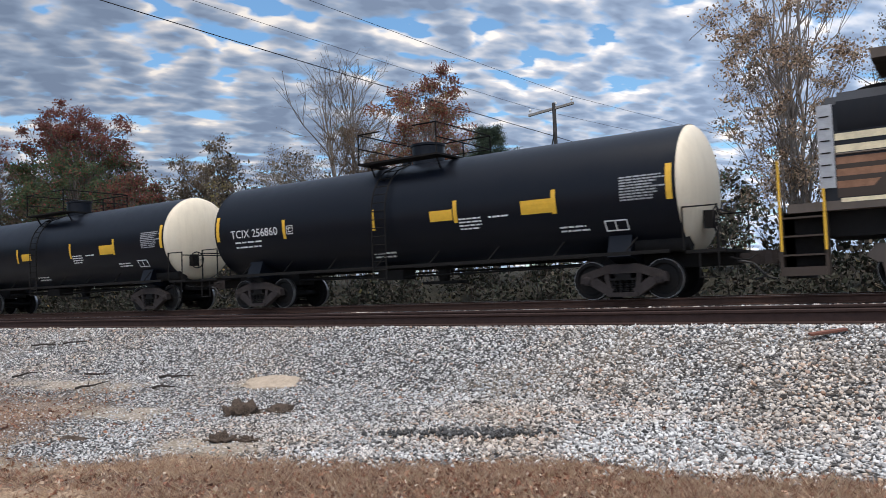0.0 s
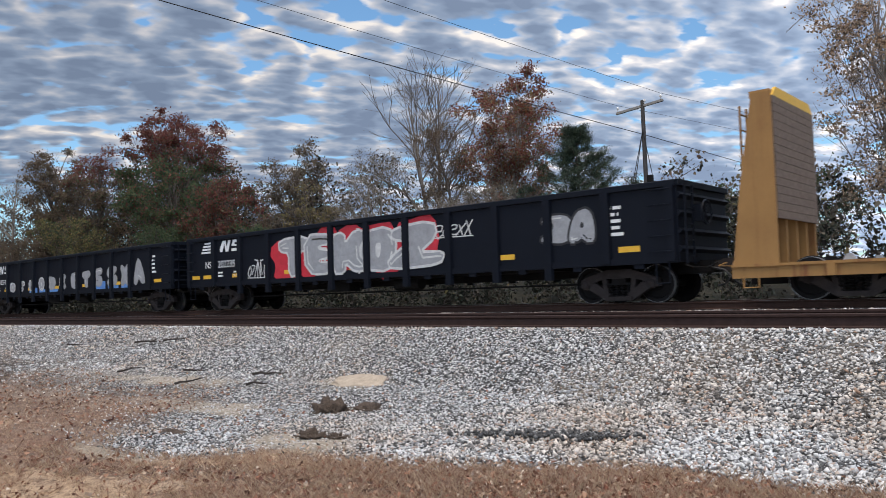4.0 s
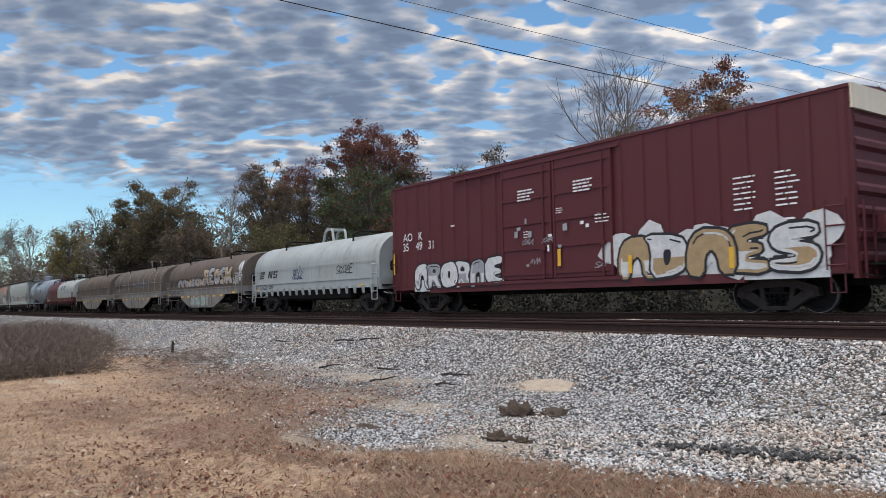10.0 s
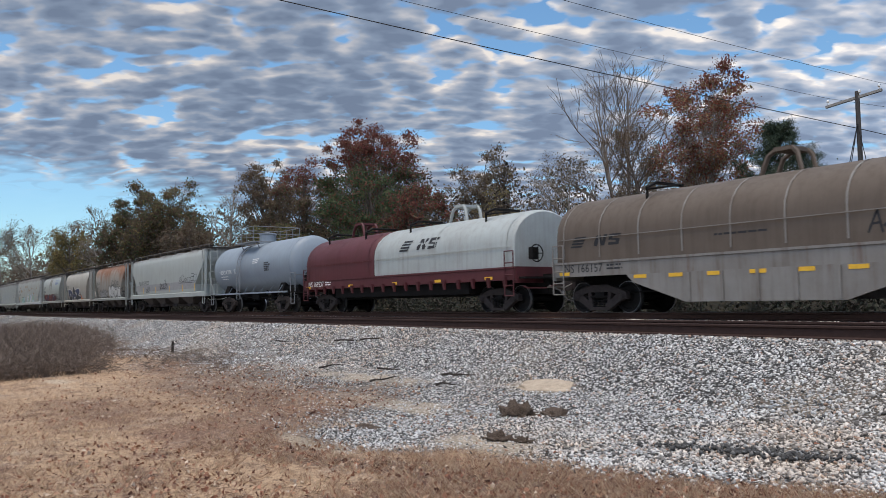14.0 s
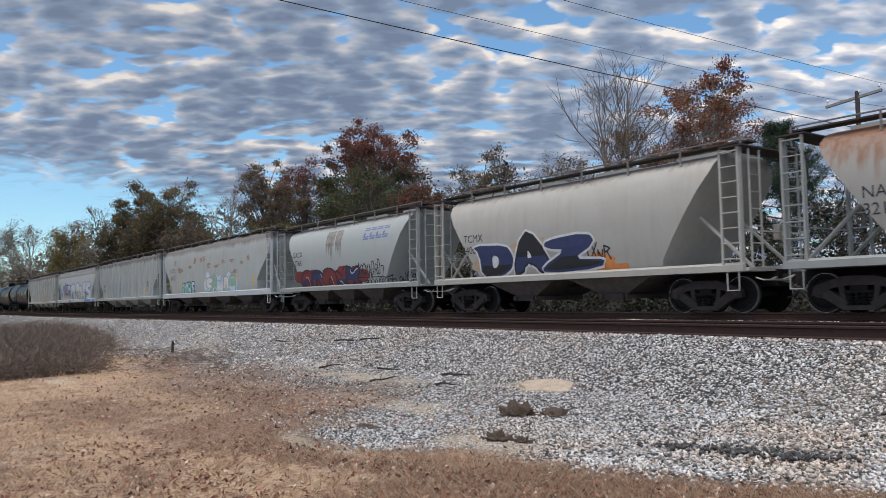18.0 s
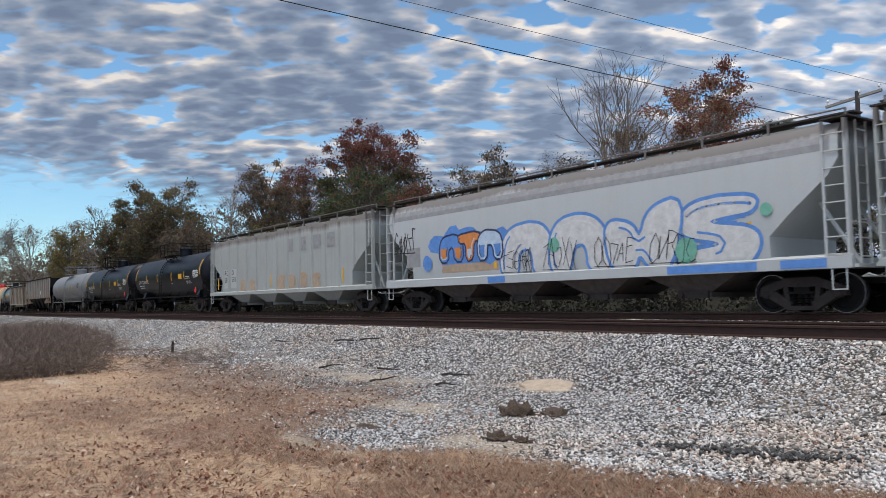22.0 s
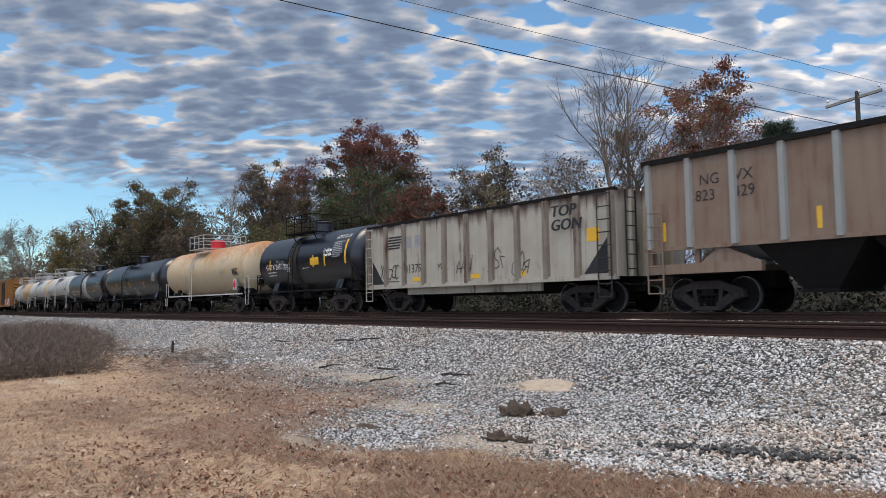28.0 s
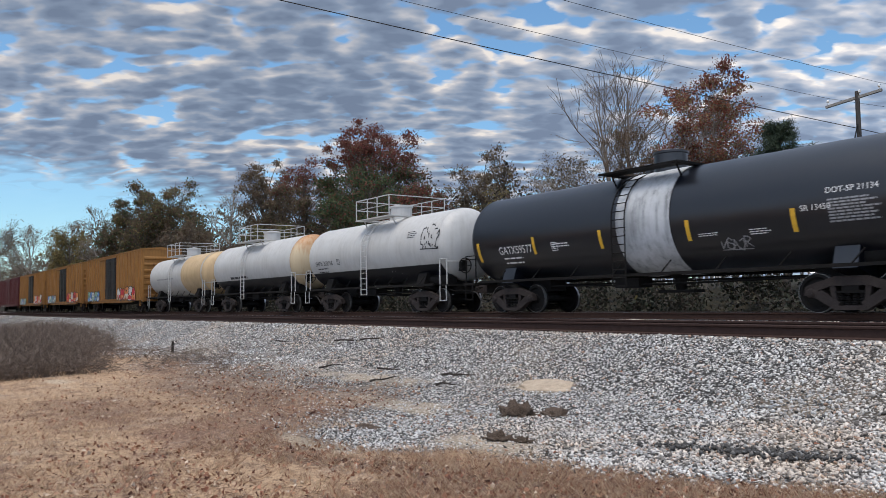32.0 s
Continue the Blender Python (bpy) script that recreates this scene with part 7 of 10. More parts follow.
        # roof walk at the end
        part("crossover_walk", Shape().box(min(kx * (h - 0.05), kx * (h - 0.7)), max(kx * (h - 0.05), kx * (h - 0.7)), -1.5, 1.5, top + 0.05, top + 0.09), rail_mat, ob)
        truck(ob, kx * (h - 1.55))
        part("draft_sill", Shape().box(min(kx * (h - 2.8), kx * (h + 0.05)), max(kx * (h - 2.8), kx * (h + 0.05)), -0.32, 0.32, 0.66, bottom), UNDER, ob)
        cut_lever(ob, kx * h, kx, steel)
    for ky in (-1, 1):
        s = Shape()
        s.box(-h + 0.1, h - 0.1, ky * 0.95 - 0.20, ky * 0.95 + 0.20, top + 0.19, top + 0.23)
        for x in np.linspace(-h + 0.6, h - 0.6, int(h)):
            s.rod((x, ky * 0.95, top + 0.2), (x, ky * 1.05, top - 0.02), 0.02, 4)
        part("running_board", s, rail_mat, ob)
        s = Shape()
        n = int(2 * h / 1.6)
        for x in np.linspace(-h + 0.25, h - 0.25, n):
            s.box(x - 0.02, x + 0.02, ky * 1.22 - 0.02, ky * 1.22 + 0.02, top - 0.15, top + 0.30)
        s.rod((-h + 0.25, ky * 1.22, top + 0.29), (h - 0.25, ky * 1.22, top + 0.29), 0.022, 5)
        part("roof_rail", s, steel, ob)
    for x in np.linspace(-h + 2, h - 2, max(4, int(h / 1.6))):
        part("roof_hatch", shared("hatch", lambda: Shape().box(-0.75, 0.75, -0.45, 0.45, 0.0, 0.10).mesh("roof_hatch", HOP_GREY)), None, ob, at=(x, 0, top + 0.12))
    span = 2 * (h - 2.75)
    for i in range(bays):
        x = -h + 2.75 + span * (i + 0.5) / bays
        w = span / bays * 0.46
        s = Shape()
        a, b, c = 1.38, 1.02, 0.42
        s.add([(x - w, -a, bottom), (x + w, -a, bottom), (x + w, a, bottom), (x - w, a, bottom), (x - c, -b, 0.52), (x + c, -b, 0.52), (x + c, b, 0.52), (x - c, b, 0.52)],
              [(0, 1, 5, 4), (1, 2, 6, 5), (2, 3, 7, 6), (3, 0, 4, 7), (4, 5, 6, 7)])
        s.box(x - 0.50, x + 0.50, -1.10, 1.10, 0.40, 0.54)
        part("hopper_bay", s, bay_mat, ob)
        part("outlet_gate", Shape().rod((x - 0.35, -1.26, 0.47), (x - 0.35, -1.1, 0.47), 0.08, 8).box(x - 0.45, x + 0.45, -1.18, -1.10, 0.38, 0.56), TRUCK_MAT, ob)
    part("centre_sill", Shape().box(-h + 1, h - 1, -0.25, 0.25, 0.80, bottom), UNDER, ob)
    hand_brake(ob, h - 0.25, 0.6, bottom + 1.0, steel)
    ends(ob, -h - 0.42, h + 0.42)
    return ob, h, side


def boxcar(left, right, label, mat, top=4.98, bottom=0.76, door=(0, 1), door_mat=None, cap=None, ribs=12):
    ob, h = car("boxcar", label, "boxcar", left, right)
    y = 1.50
    door_mat = door_mat or mat
    part("roof", Shape().prism([(-y - 0.05, top - 0.06), (-y - 0.05, top + 0.02), (0, top + 0.14), (y + 0.05, top + 0.02), (y + 0.05, top - 0.06)], "x", -h - 0.06, h + 0.06), mat, ob)
    for x in np.linspace(-h + 0.6, h - 0.6, 12):
        part("roof_seam", shared("seam" + mat.name, lambda: Shape().prism([(-1.5, 0.0), (0, 0.13), (1.5, 0.0), (1.5, 0.04), (0, 0.17), (-1.5, 0.04)], "x", -0.05, 0.05).mesh("roof_seam", mat)), None, ob, at=(x, 0, top + 0.01))
    d0, d1 = door
    for ky in (-1, 1):
        part("side_sheet", Shape().box(-h, h, ky * y - 0.02, ky * y + 0.02, bottom + 0.10, top - 0.06), mat, ob)
        part("side_sill", Shape().box(-h + 2.6, h - 2.6, ky * y - 0.09, ky * y + 0.07, bottom - 0.02, bottom + 0.22), mat, ob)
        part("side_sill", Shape().box(-h, h, ky * y - 0.05, ky * y + 0.05, bottom + 0.12, bottom + 0.26), mat, ob)
        for i in range(ribs * 2):
            x = -h + 0.1 + (2 * h - 0.2) * i / (ribs * 2 - 1)
            if d0 - 0.1 < x < d1 + 0.1:
                continue
            me = shared(("brib", mat.name), lambda: Shape().prism([(-0.06, -0.06), (0.06, -0.06), (0.09, 0), (-0.09, 0)], "z", bottom + 0.24, top - 0.1).mesh("rib", mat))
            o = part("rib", me, None, ob, at=(x, ky * (y + 0.02), 0))
            if ky > 0:
                o.rotation_euler = (0, 0, math.pi)
        mid = (d0 + d1) / 2
        for a, b in ((d0, mid - 0.03), (mid + 0.03, d1)):
            dd = part("door", Shape().box(a, b, ky * (y + 0.07) - 0.03, ky * (y + 0.07) + 0.03, bottom + 0.32, top - 0.28), door_mat, ob)
            for z in np.linspace(bottom + 0.5, top - 0.5, 5):
                part("door_batten", Shape().box(a + 0.1, b - 0.1, ky * (y + 0.11) - 0.02, ky * (y + 0.11) + 0.02, z - 0.05, z + 0.05), door_mat, dd)
            for xx in (a + 0.05, b - 0.05):
                part("door_stile", Shape().box(xx - 0.04, xx + 0.04, ky * (y + 0.11) - 0.02, ky * (y + 0.11) + 0.02, bottom + 0.34, top - 0.3), door_mat, dd)
            part("lock_bar", Shape().rod((b - 0.35, ky * (y + 0.15), bottom + 0.3), (b - 0.35, ky * (y + 0.15), top - 0.35), 0.03, 6).box(b - 0.45, b - 0.25, ky * (y + 0.15) - 0.04, ky * (y + 0.15) + 0.04, bottom + 1.2, bottom + 1.32), door_mat, dd)
        for z in (bottom + 0.24, top - 0.22):
            part("door_track", Shape().box(d0 - 2.6, d1 + 0.3, ky * (y + 0.09) - 0.035, ky * (y + 0.09) + 0.035, z - 0.05, z + 0.05), mat, ob)
    for kx in (-1, 1):
        w = part("end_wall", Shape().box(kx * h - 0.03, kx * h + 0.03, -y, y, bottom, top - 0.02), mat, ob)
        for z in np.linspace(bottom + 0.45, top - 0.75, 7):
            part("end_rib", Shape().prism([(kx * (h + 0.02), z - 0.16), (kx * (h + 0.10), z - 0.06), (kx * (h + 0.10), z + 0.06), (kx * (h + 0.02), z + 0.16)], "y", -y + 0.12, y - 0.12), mat, w)
        for yy in (-y + 0.06, y - 0.06):
            part("corner_post", Shape().box(kx * h - 0.02, kx * h + 0.07, yy - 0.07, yy + 0.07, bottom, top - 0.02), mat, w)
        if cap and kx > 0:
            part("end_cap_panel", Shape().box(h + 0.03, h + 0.12, -y, y, top - 0.52, top + 0.03), cap, w, "cream upper end panel")
        s = Shape()
        for z in np.linspace(bottom + 0.3, bottom + 1.6, 4):
            s.rod((kx * (h - 0.1), -y - 0.12, z), (kx * (h - 0.55), -y - 0.12, z), 0.018, 5)
        for xx in (0.1, 0.55):
            s.rod((kx * (h - xx), -y - 0.12, bottom + 0.2), (kx * (h - xx), -y - 0.12, bottom + 1.75), 0.02, 5)
        part("side_ladder", s, mat, ob)
        ladder(ob, kx * (h + 0.16), -y + 0.4, bottom, bottom + 1.7, 0.44, mat, 4, "y", "end_ladder")
        part("end_walk", Shape().box(min(kx * h, kx * (h + 0.4)), max(kx * h, kx * (h + 0.4)), -1.2, 1.2, bottom + 0.28, bottom + 0.33), UNDER, ob)
        stirrup(ob, kx * (h - 0.35), mat, -y - 0.05, bottom + 0.15, 0.45)
        truck(ob, kx * (h - 2.1))
        part("draft_sill", Shape().box(min(kx * (h - 3), kx * (h + 0.2)), max(kx * (h - 3), kx * (h + 0.2)), -0.35, 0.35, 0.62, bottom + 0.2), UNDER, ob)
        cut_lever(ob, kx * h, kx, UNDER)
    part("floor", Shape().box(-h, h, -y, y, bottom + 0.12, bottom + 0.22), UNDER, ob)
    part("centre_sill", Shape().box(-h, h, -0.3, 0.3, 0.62, bottom + 0.15), UNDER, ob)
    hand_brake(ob, h + 0.4, -0.6, bottom + 1.2, mat)
    ends(ob, -h - 0.7, h + 0.7)
    return ob, h, flat_side(-y - 0.024)


def hood_shape(x0, x1, z0, top, w=1.48, spring=2.35, n=12):
    pts = [(-w, z0), (-w, spring)]
    for i in range(1, n):
        a = math.pi * i / n
        pts.append((-w * math.cos(a), spring + (top - spring) * math.sin(a)))
    pts += [(w, spring), (w, z0)]
    s = Shape()
    m = len(pts)
    rings = [(x0, 0.90), (x0 + 0.05, 0.96), (x0 + 0.16, 1.0), (x1 - 0.16, 1.0), (x1 - 0.05, 0.96), (x1, 0.90)]
    v = []
    for x, k in rings:
        v += [(x, y * (k * 0.3 + 0.7), z0 + (z - z0) * (k * 0.4 + 0.6)) for y, z in pts]
    f = [(j * m + i, j * m + i + 1, (j + 1) * m + i + 1, (j + 1) * m + i) for j in range(len(rings) - 1) for i in range(m - 1)]
    f += [tuple(range(m)), tuple((len(rings) - 1) * m + i for i in range(m))]
    return s.add(v, f)


def hood_side(z, w=1.48, spring=2.35, top=3.50):
    if z <= spring:
        return -w
    return -w * math.sqrt(max(0.0, 1 - ((z - spring) / (top - spring)) ** 2))


def coil_car(left, right, label, hoods, sill_mat, deep, top=3.50, pull=0.6, mark="", ink=BLACK_INK, beads=6):
    ob, h = car("coil_car", label, "coil car", left, right)
    sill_top, sill_bot = 1.52, 1.08
    for ky in (-1, 1):
        part("side_sill", Shape().prism([(ky * 1.40, sill_bot), (ky * 1.53, sill_bot), (ky * 1.53, sill_top - 0.08), (ky * 1.56, sill_top - 0.06), (ky * 1.56, sill_top), (ky * 1.40, sill_top)], "x", -h, h), sill_mat, ob)
        if deep:
            a, b = h - 4.6, h - 2.9
            part("belly_plate", Shape().prism([(-b, sill_bot), (-b + 0.25, 0.85), (-a - 0.1, 0.42), (-a + 0.25, 0.30), (a - 0.25, 0.30), (a + 0.1, 0.42), (b - 0.25, 0.85), (b, sill_bot)], "y", ky * 1.50 - 0.03, ky * 1.50 + 0.03), sill_mat, ob)
            for x in np.linspace(-a + 0.4, a - 0.4, 5):
                part("belly_stiffener", shared("stiff" + sill_mat.name, lambda: Shape().box(-0.04, 0.04, -0.05, 0.0, 0.34, 1.06).mesh("belly_stiffener", sill_mat)), None, ob, at=(x, ky * 1.53 + (0 if ky < 0 else 0.05), 0))
            for x in np.linspace(-b + 0.5, b - 0.5, 7):
                patch(ob, x - 0.22, x + 0.22, 0.96, 1.06, YELLOW, flat_side(-1.535), "reflector")
        else:
            part("lower_sill", Shape().box(-h + 2.8, h - 2.8, ky * 1.25 - 0.05, ky * 1.25 + 0.05, 0.66, sill_bot), UNDER, ob)
            for x in np.linspace(-h + 0.5, h - 0.5, 18):
                part("stake_bracket", shared("stake" + sill_mat.name, lambda: Shape().prism([(-0.05, 0.0), (0.0, 0.0), (0.0, 0.34), (-0.12, 0.34)], "x", -0.06, 0.06).mesh("stake_bracket", sill_mat)), None, ob, at=(x, ky * 1.53 + (0 if ky < 0 else 0.12), 0.84))
    part("floor", Shape().box(-h, h, -1.42, 1.42, sill_top - 0.12, sill_top - 0.05), UNDER, ob)
    part("centre_sill", Shape().box(-h - 0.25, h + 0.25, -0.32, 0.32, 0.62, sill_bot + 0.2), UNDER, ob)
    for x0, x1, m, rb in hoods:
        x0, x1 = max(x0, -h + 0.12), min(x1, h - 0.12)
        hd = part("hood", hood_shape(x0, x1, sill_top, top), m, ob)
        for x in np.linspace(x0 + 0.35, x1 - 0.35, beads if x1 - x0 > 9 else beads // 2 + 1):
            pts = [(-1.50, 1.62), (-1.50, 2.35)] + [(-1.50 * math.cos(math.pi * i / 14), 2.35 + (top + 0.012 - 2.35) * math.sin(math.pi * i / 14)) for i in range(1, 14)] + [(1.50, 2.35), (1.50, 1.62)]
            s = Shape()
            s.v = [(x + d, y, z) for d in (-0.025, 0.025) for y, z in pts]
            s.f = [(i, i + 1, len(pts) + i + 1, len(pts) + i) for i in range(len(pts) - 1)]
            part("hood_bead", s, rb, hd)
        part("hand_line", Shape().path([(x0 + 0.1, -1.52, 2.20), (x1 - 0.1, -1.52, 2.20)], 0.015, 4), rb, hd)
        xm = (x0 + x1) / 2
        s = Shape()
        for y in (-0.35, 0.35):
            s.path([(xm - 0.55, y, top - 0.08), (xm - 0.32, y, top + 0.42), (xm - 0.1, y, top + 0.55), (xm + 0.32, y, top + 0.55), (xm + 0.45, y, top + 0.42), (xm + 0.55, y, top - 0.08)], 0.065, 6)
        s.box(xm - 0.15, xm + 0.35, -0.42, 0.42, top + 0.50, top + 0.60)
        part("lifting_bracket", s, m, hd)
        for k in (-1, 1):
            xb = xm + k * (x1 - x0) * 0.27
            s = Shape()
            s.path([(xb, -0.95, top - 0.55), (xb, -0.95, top + 0.02), (xb + 0.05, -0.6, top + 0.18), (xb + 0.05, 0.6, top + 0.18)], 0.05, 5)
            s.path([(xb, -0.95, top - 0.02), (xb + 1.0, -0.7, top - 0.02)], 0.03, 5)
            part("guide_bracket", s, UNDER, hd)
    for kx in (-1, 1):
        s = Shape().box(min(kx * (h - 0.12), kx * (h + 0.02)), max(kx * (h - 0.12), kx * (h + 0.02)), -1.5, 1.5, sill_bot - 0.1, sill_top)
        part("end_sill", s, sill_mat, ob)
        s = Shape()
        for xx in (0.06, 0.5):
            s.rod((kx * (h - xx), -1.58, 0.55), (kx * (h - xx), -1.58, 2.05), 0.022, 5)
        for z in (0.56, 0.9, 1.25, 1.65, 2.04):
            s.rod((kx * (h - 0.06), -1.58, z), (kx * (h - 0.5), -1.58, z), 0.02, 5)
        part("side_ladder", s, sill_mat, ob)
        part("end_platform", Shape().box(min(kx * h, kx * (h + 0.35)), max(kx * h, kx * (h + 0.35)), -1.4, 1.4, 1.12, 1.18), UNDER, ob)
        truck(ob, kx * (h - 1.45))
        cut_lever(ob, kx * (h + 0.1), kx, sill_mat)
    part("brake_gear", Shape().lathe([(-0.5, 0.18), (0.5, 0.18)], "x", 12, (h - 3.3, -1.0, 0.85)).path([(-h + 2, -0.8, 0.6), (h - 2, -0.8, 0.6)], 0.025, 5), UNDER, ob)
    hand_brake(ob, h + 0.35, -0.9, 1.95, UNDER)
    ends(ob, -h - pull, h + pull)
    if mark:
        lettering(ob, mark, -h + 0.5, 1.20, 0.24, ink, flat_side(-1.532))
        bars(ob, -h + 2.2, 1.2, 0.7, 0.2, 2, ink, flat_side(-1.532), 4)
    for x in (-h + 0.3, h - 1.6):
        patch(ob, x, x + 0.42, 1.12, 1.22, YELLOW, flat_side(-1.537), "reflector")
    return ob, h, hood_side
def bulkhead_flat(left, right):
    ob, h = car("bulkhead_flat_car", "empty ochre bulkhead flat car with tall end walls and rusty deck", "flat car", left, right)
    m = FLAT_TAN
    for ky in (-1, 1):
        part("side_sill", Shape().prism([(-h, 0.78), (h, 0.78), (h, 0.50), (h - 3.6, 0.50), (h - 4.6, 0.30), (-h + 4.6, 0.30), (-h + 3.6, 0.50), (-h, 0.50)], "y", ky * 1.46 - 0.04, ky * 1.46 + 0.04), m, ob)
        part("sill_flange", Shape().box(-h, h, ky * 1.46 - 0.09, ky * 1.46 + 0.09, 0.74, 0.80), m, ob)
        for x in np.linspace(-h + 2, h - 2, 16):
            part("stake_pocket", shared("stakep", lambda: Shape().box(-0.08, 0.08, -0.11, -0.04, 0.50, 0.76).mesh("stake_pocket", m)), None, ob, at=(x, ky * 1.46 + (0 if ky < 0 else 0.15), 0))
            part("deck_cleat", shared("cleat", lambda: Shape().prism([(-0.12, 0.80), (0.12, 0.80), (0.05, 0.93), (-0.05, 0.93)], "y", -0.06, 0.06).mesh("deck_cleat", BRIGHT)), None, ob, at=(x + 0.3, ky * 1.3, 0))
    for i in range(56):
        x = -h + 0.5 + (2 * h - 1.0) * i / 55
        part("deck_plank", shared("plank", lambda: Shape().box(-0.15, 0.15, -1.40, 1.40, 0.70, 0.775).mesh("deck_plank", PLANK_MAT)), None, ob, at=(x, 0, 0.001 * (i % 3)))
    part("centre_sill", Shape().box(-h, h, -0.35, 0.35, 0.36, 0.70), UNDER, ob)
    for kx in (-1, 1):
        s = Shape()
        for y in (-1.42, -0.72, 0, 0.72, 1.42):
            s.prism([(kx * (h - 0.05), 0.78), (kx * (h - 0.95), 0.78), (kx * (h - 0.95), 4.42), (kx * (h - 0.62), 4.42), (kx * (h - 0.35), 2.2)], "y", y - 0.05, y + 0.05)
        s.box(min(kx * (h - 0.98), kx * (h - 0.55)), max(kx * (h - 0.98), kx * (h - 0.55)), -1.5, 1.5, 4.36, 4.50)
        s.box(min(kx * (h - 0.98), kx * (h - 0.4)), max(kx * (h - 0.98), kx * (h - 0.4)), -1.5, 1.5, 2.3, 2.42)
        bh = part("bulkhead", s, m, ob, "ochre steel end wall with posts")
        x = kx * (h - 0.99)
        for i in range(15):
            z = 1.75 + i * 0.175
            part("wall_plank", shared("wplank", lambda: Shape().box(-0.03, 0.03, -1.45, 1.45, 0.0, 0.165).mesh("wall_plank", PLANK_MAT)), None, bh, at=(x, 0, z))
        part("crown_plate", Shape().prism([(-1.45, 4.36), (1.45, 4.36), (1.2, 4.58), (-1.2, 4.58)], "x", x - 0.03, x + 0.03), YELLOW if kx < 0 else m, bh)
        part("side_plate", Shape().prism([(kx * (h - 0.05), 0.78), (kx * (h - 1.0), 0.78), (kx * (h - 1.0), 4.45), (kx * (h - 0.60), 4.45), (kx * (h - 0.25), 2.4)], "y", -1.52, -1.48), m, bh)
        ladder(ob, kx * (h - 0.22), -0.95, 0.8, 4.3, 0.42, m, 10, "y", "end_ladder")
        ladder(ob, kx * (h - 0.08), 1.1, 0.8, 2.4, 0.42, m, 5, "y", "end_ladder")
        stirrup(ob, kx * (h - 0.4), m, -1.5, 0.55, 0.25)
        truck(ob, kx * (h - 2.3))
        cut_lever(ob, kx * h, kx, m)
    hand_brake(ob, h + 0.1, -0.2, 2.3, m)
    lettering(ob, "ITPX 804322", -h + 3.4, 0.54, 0.20, WHITE, flat_side(-1.505))
    patch(ob, -h + 3.3, -h + 5.1, 0.51, 0.77, BLACK_INK, flat_side(-1.501), "stencil_panel", 0.003)
    ends(ob, -h - 0.55, h + 0.55)


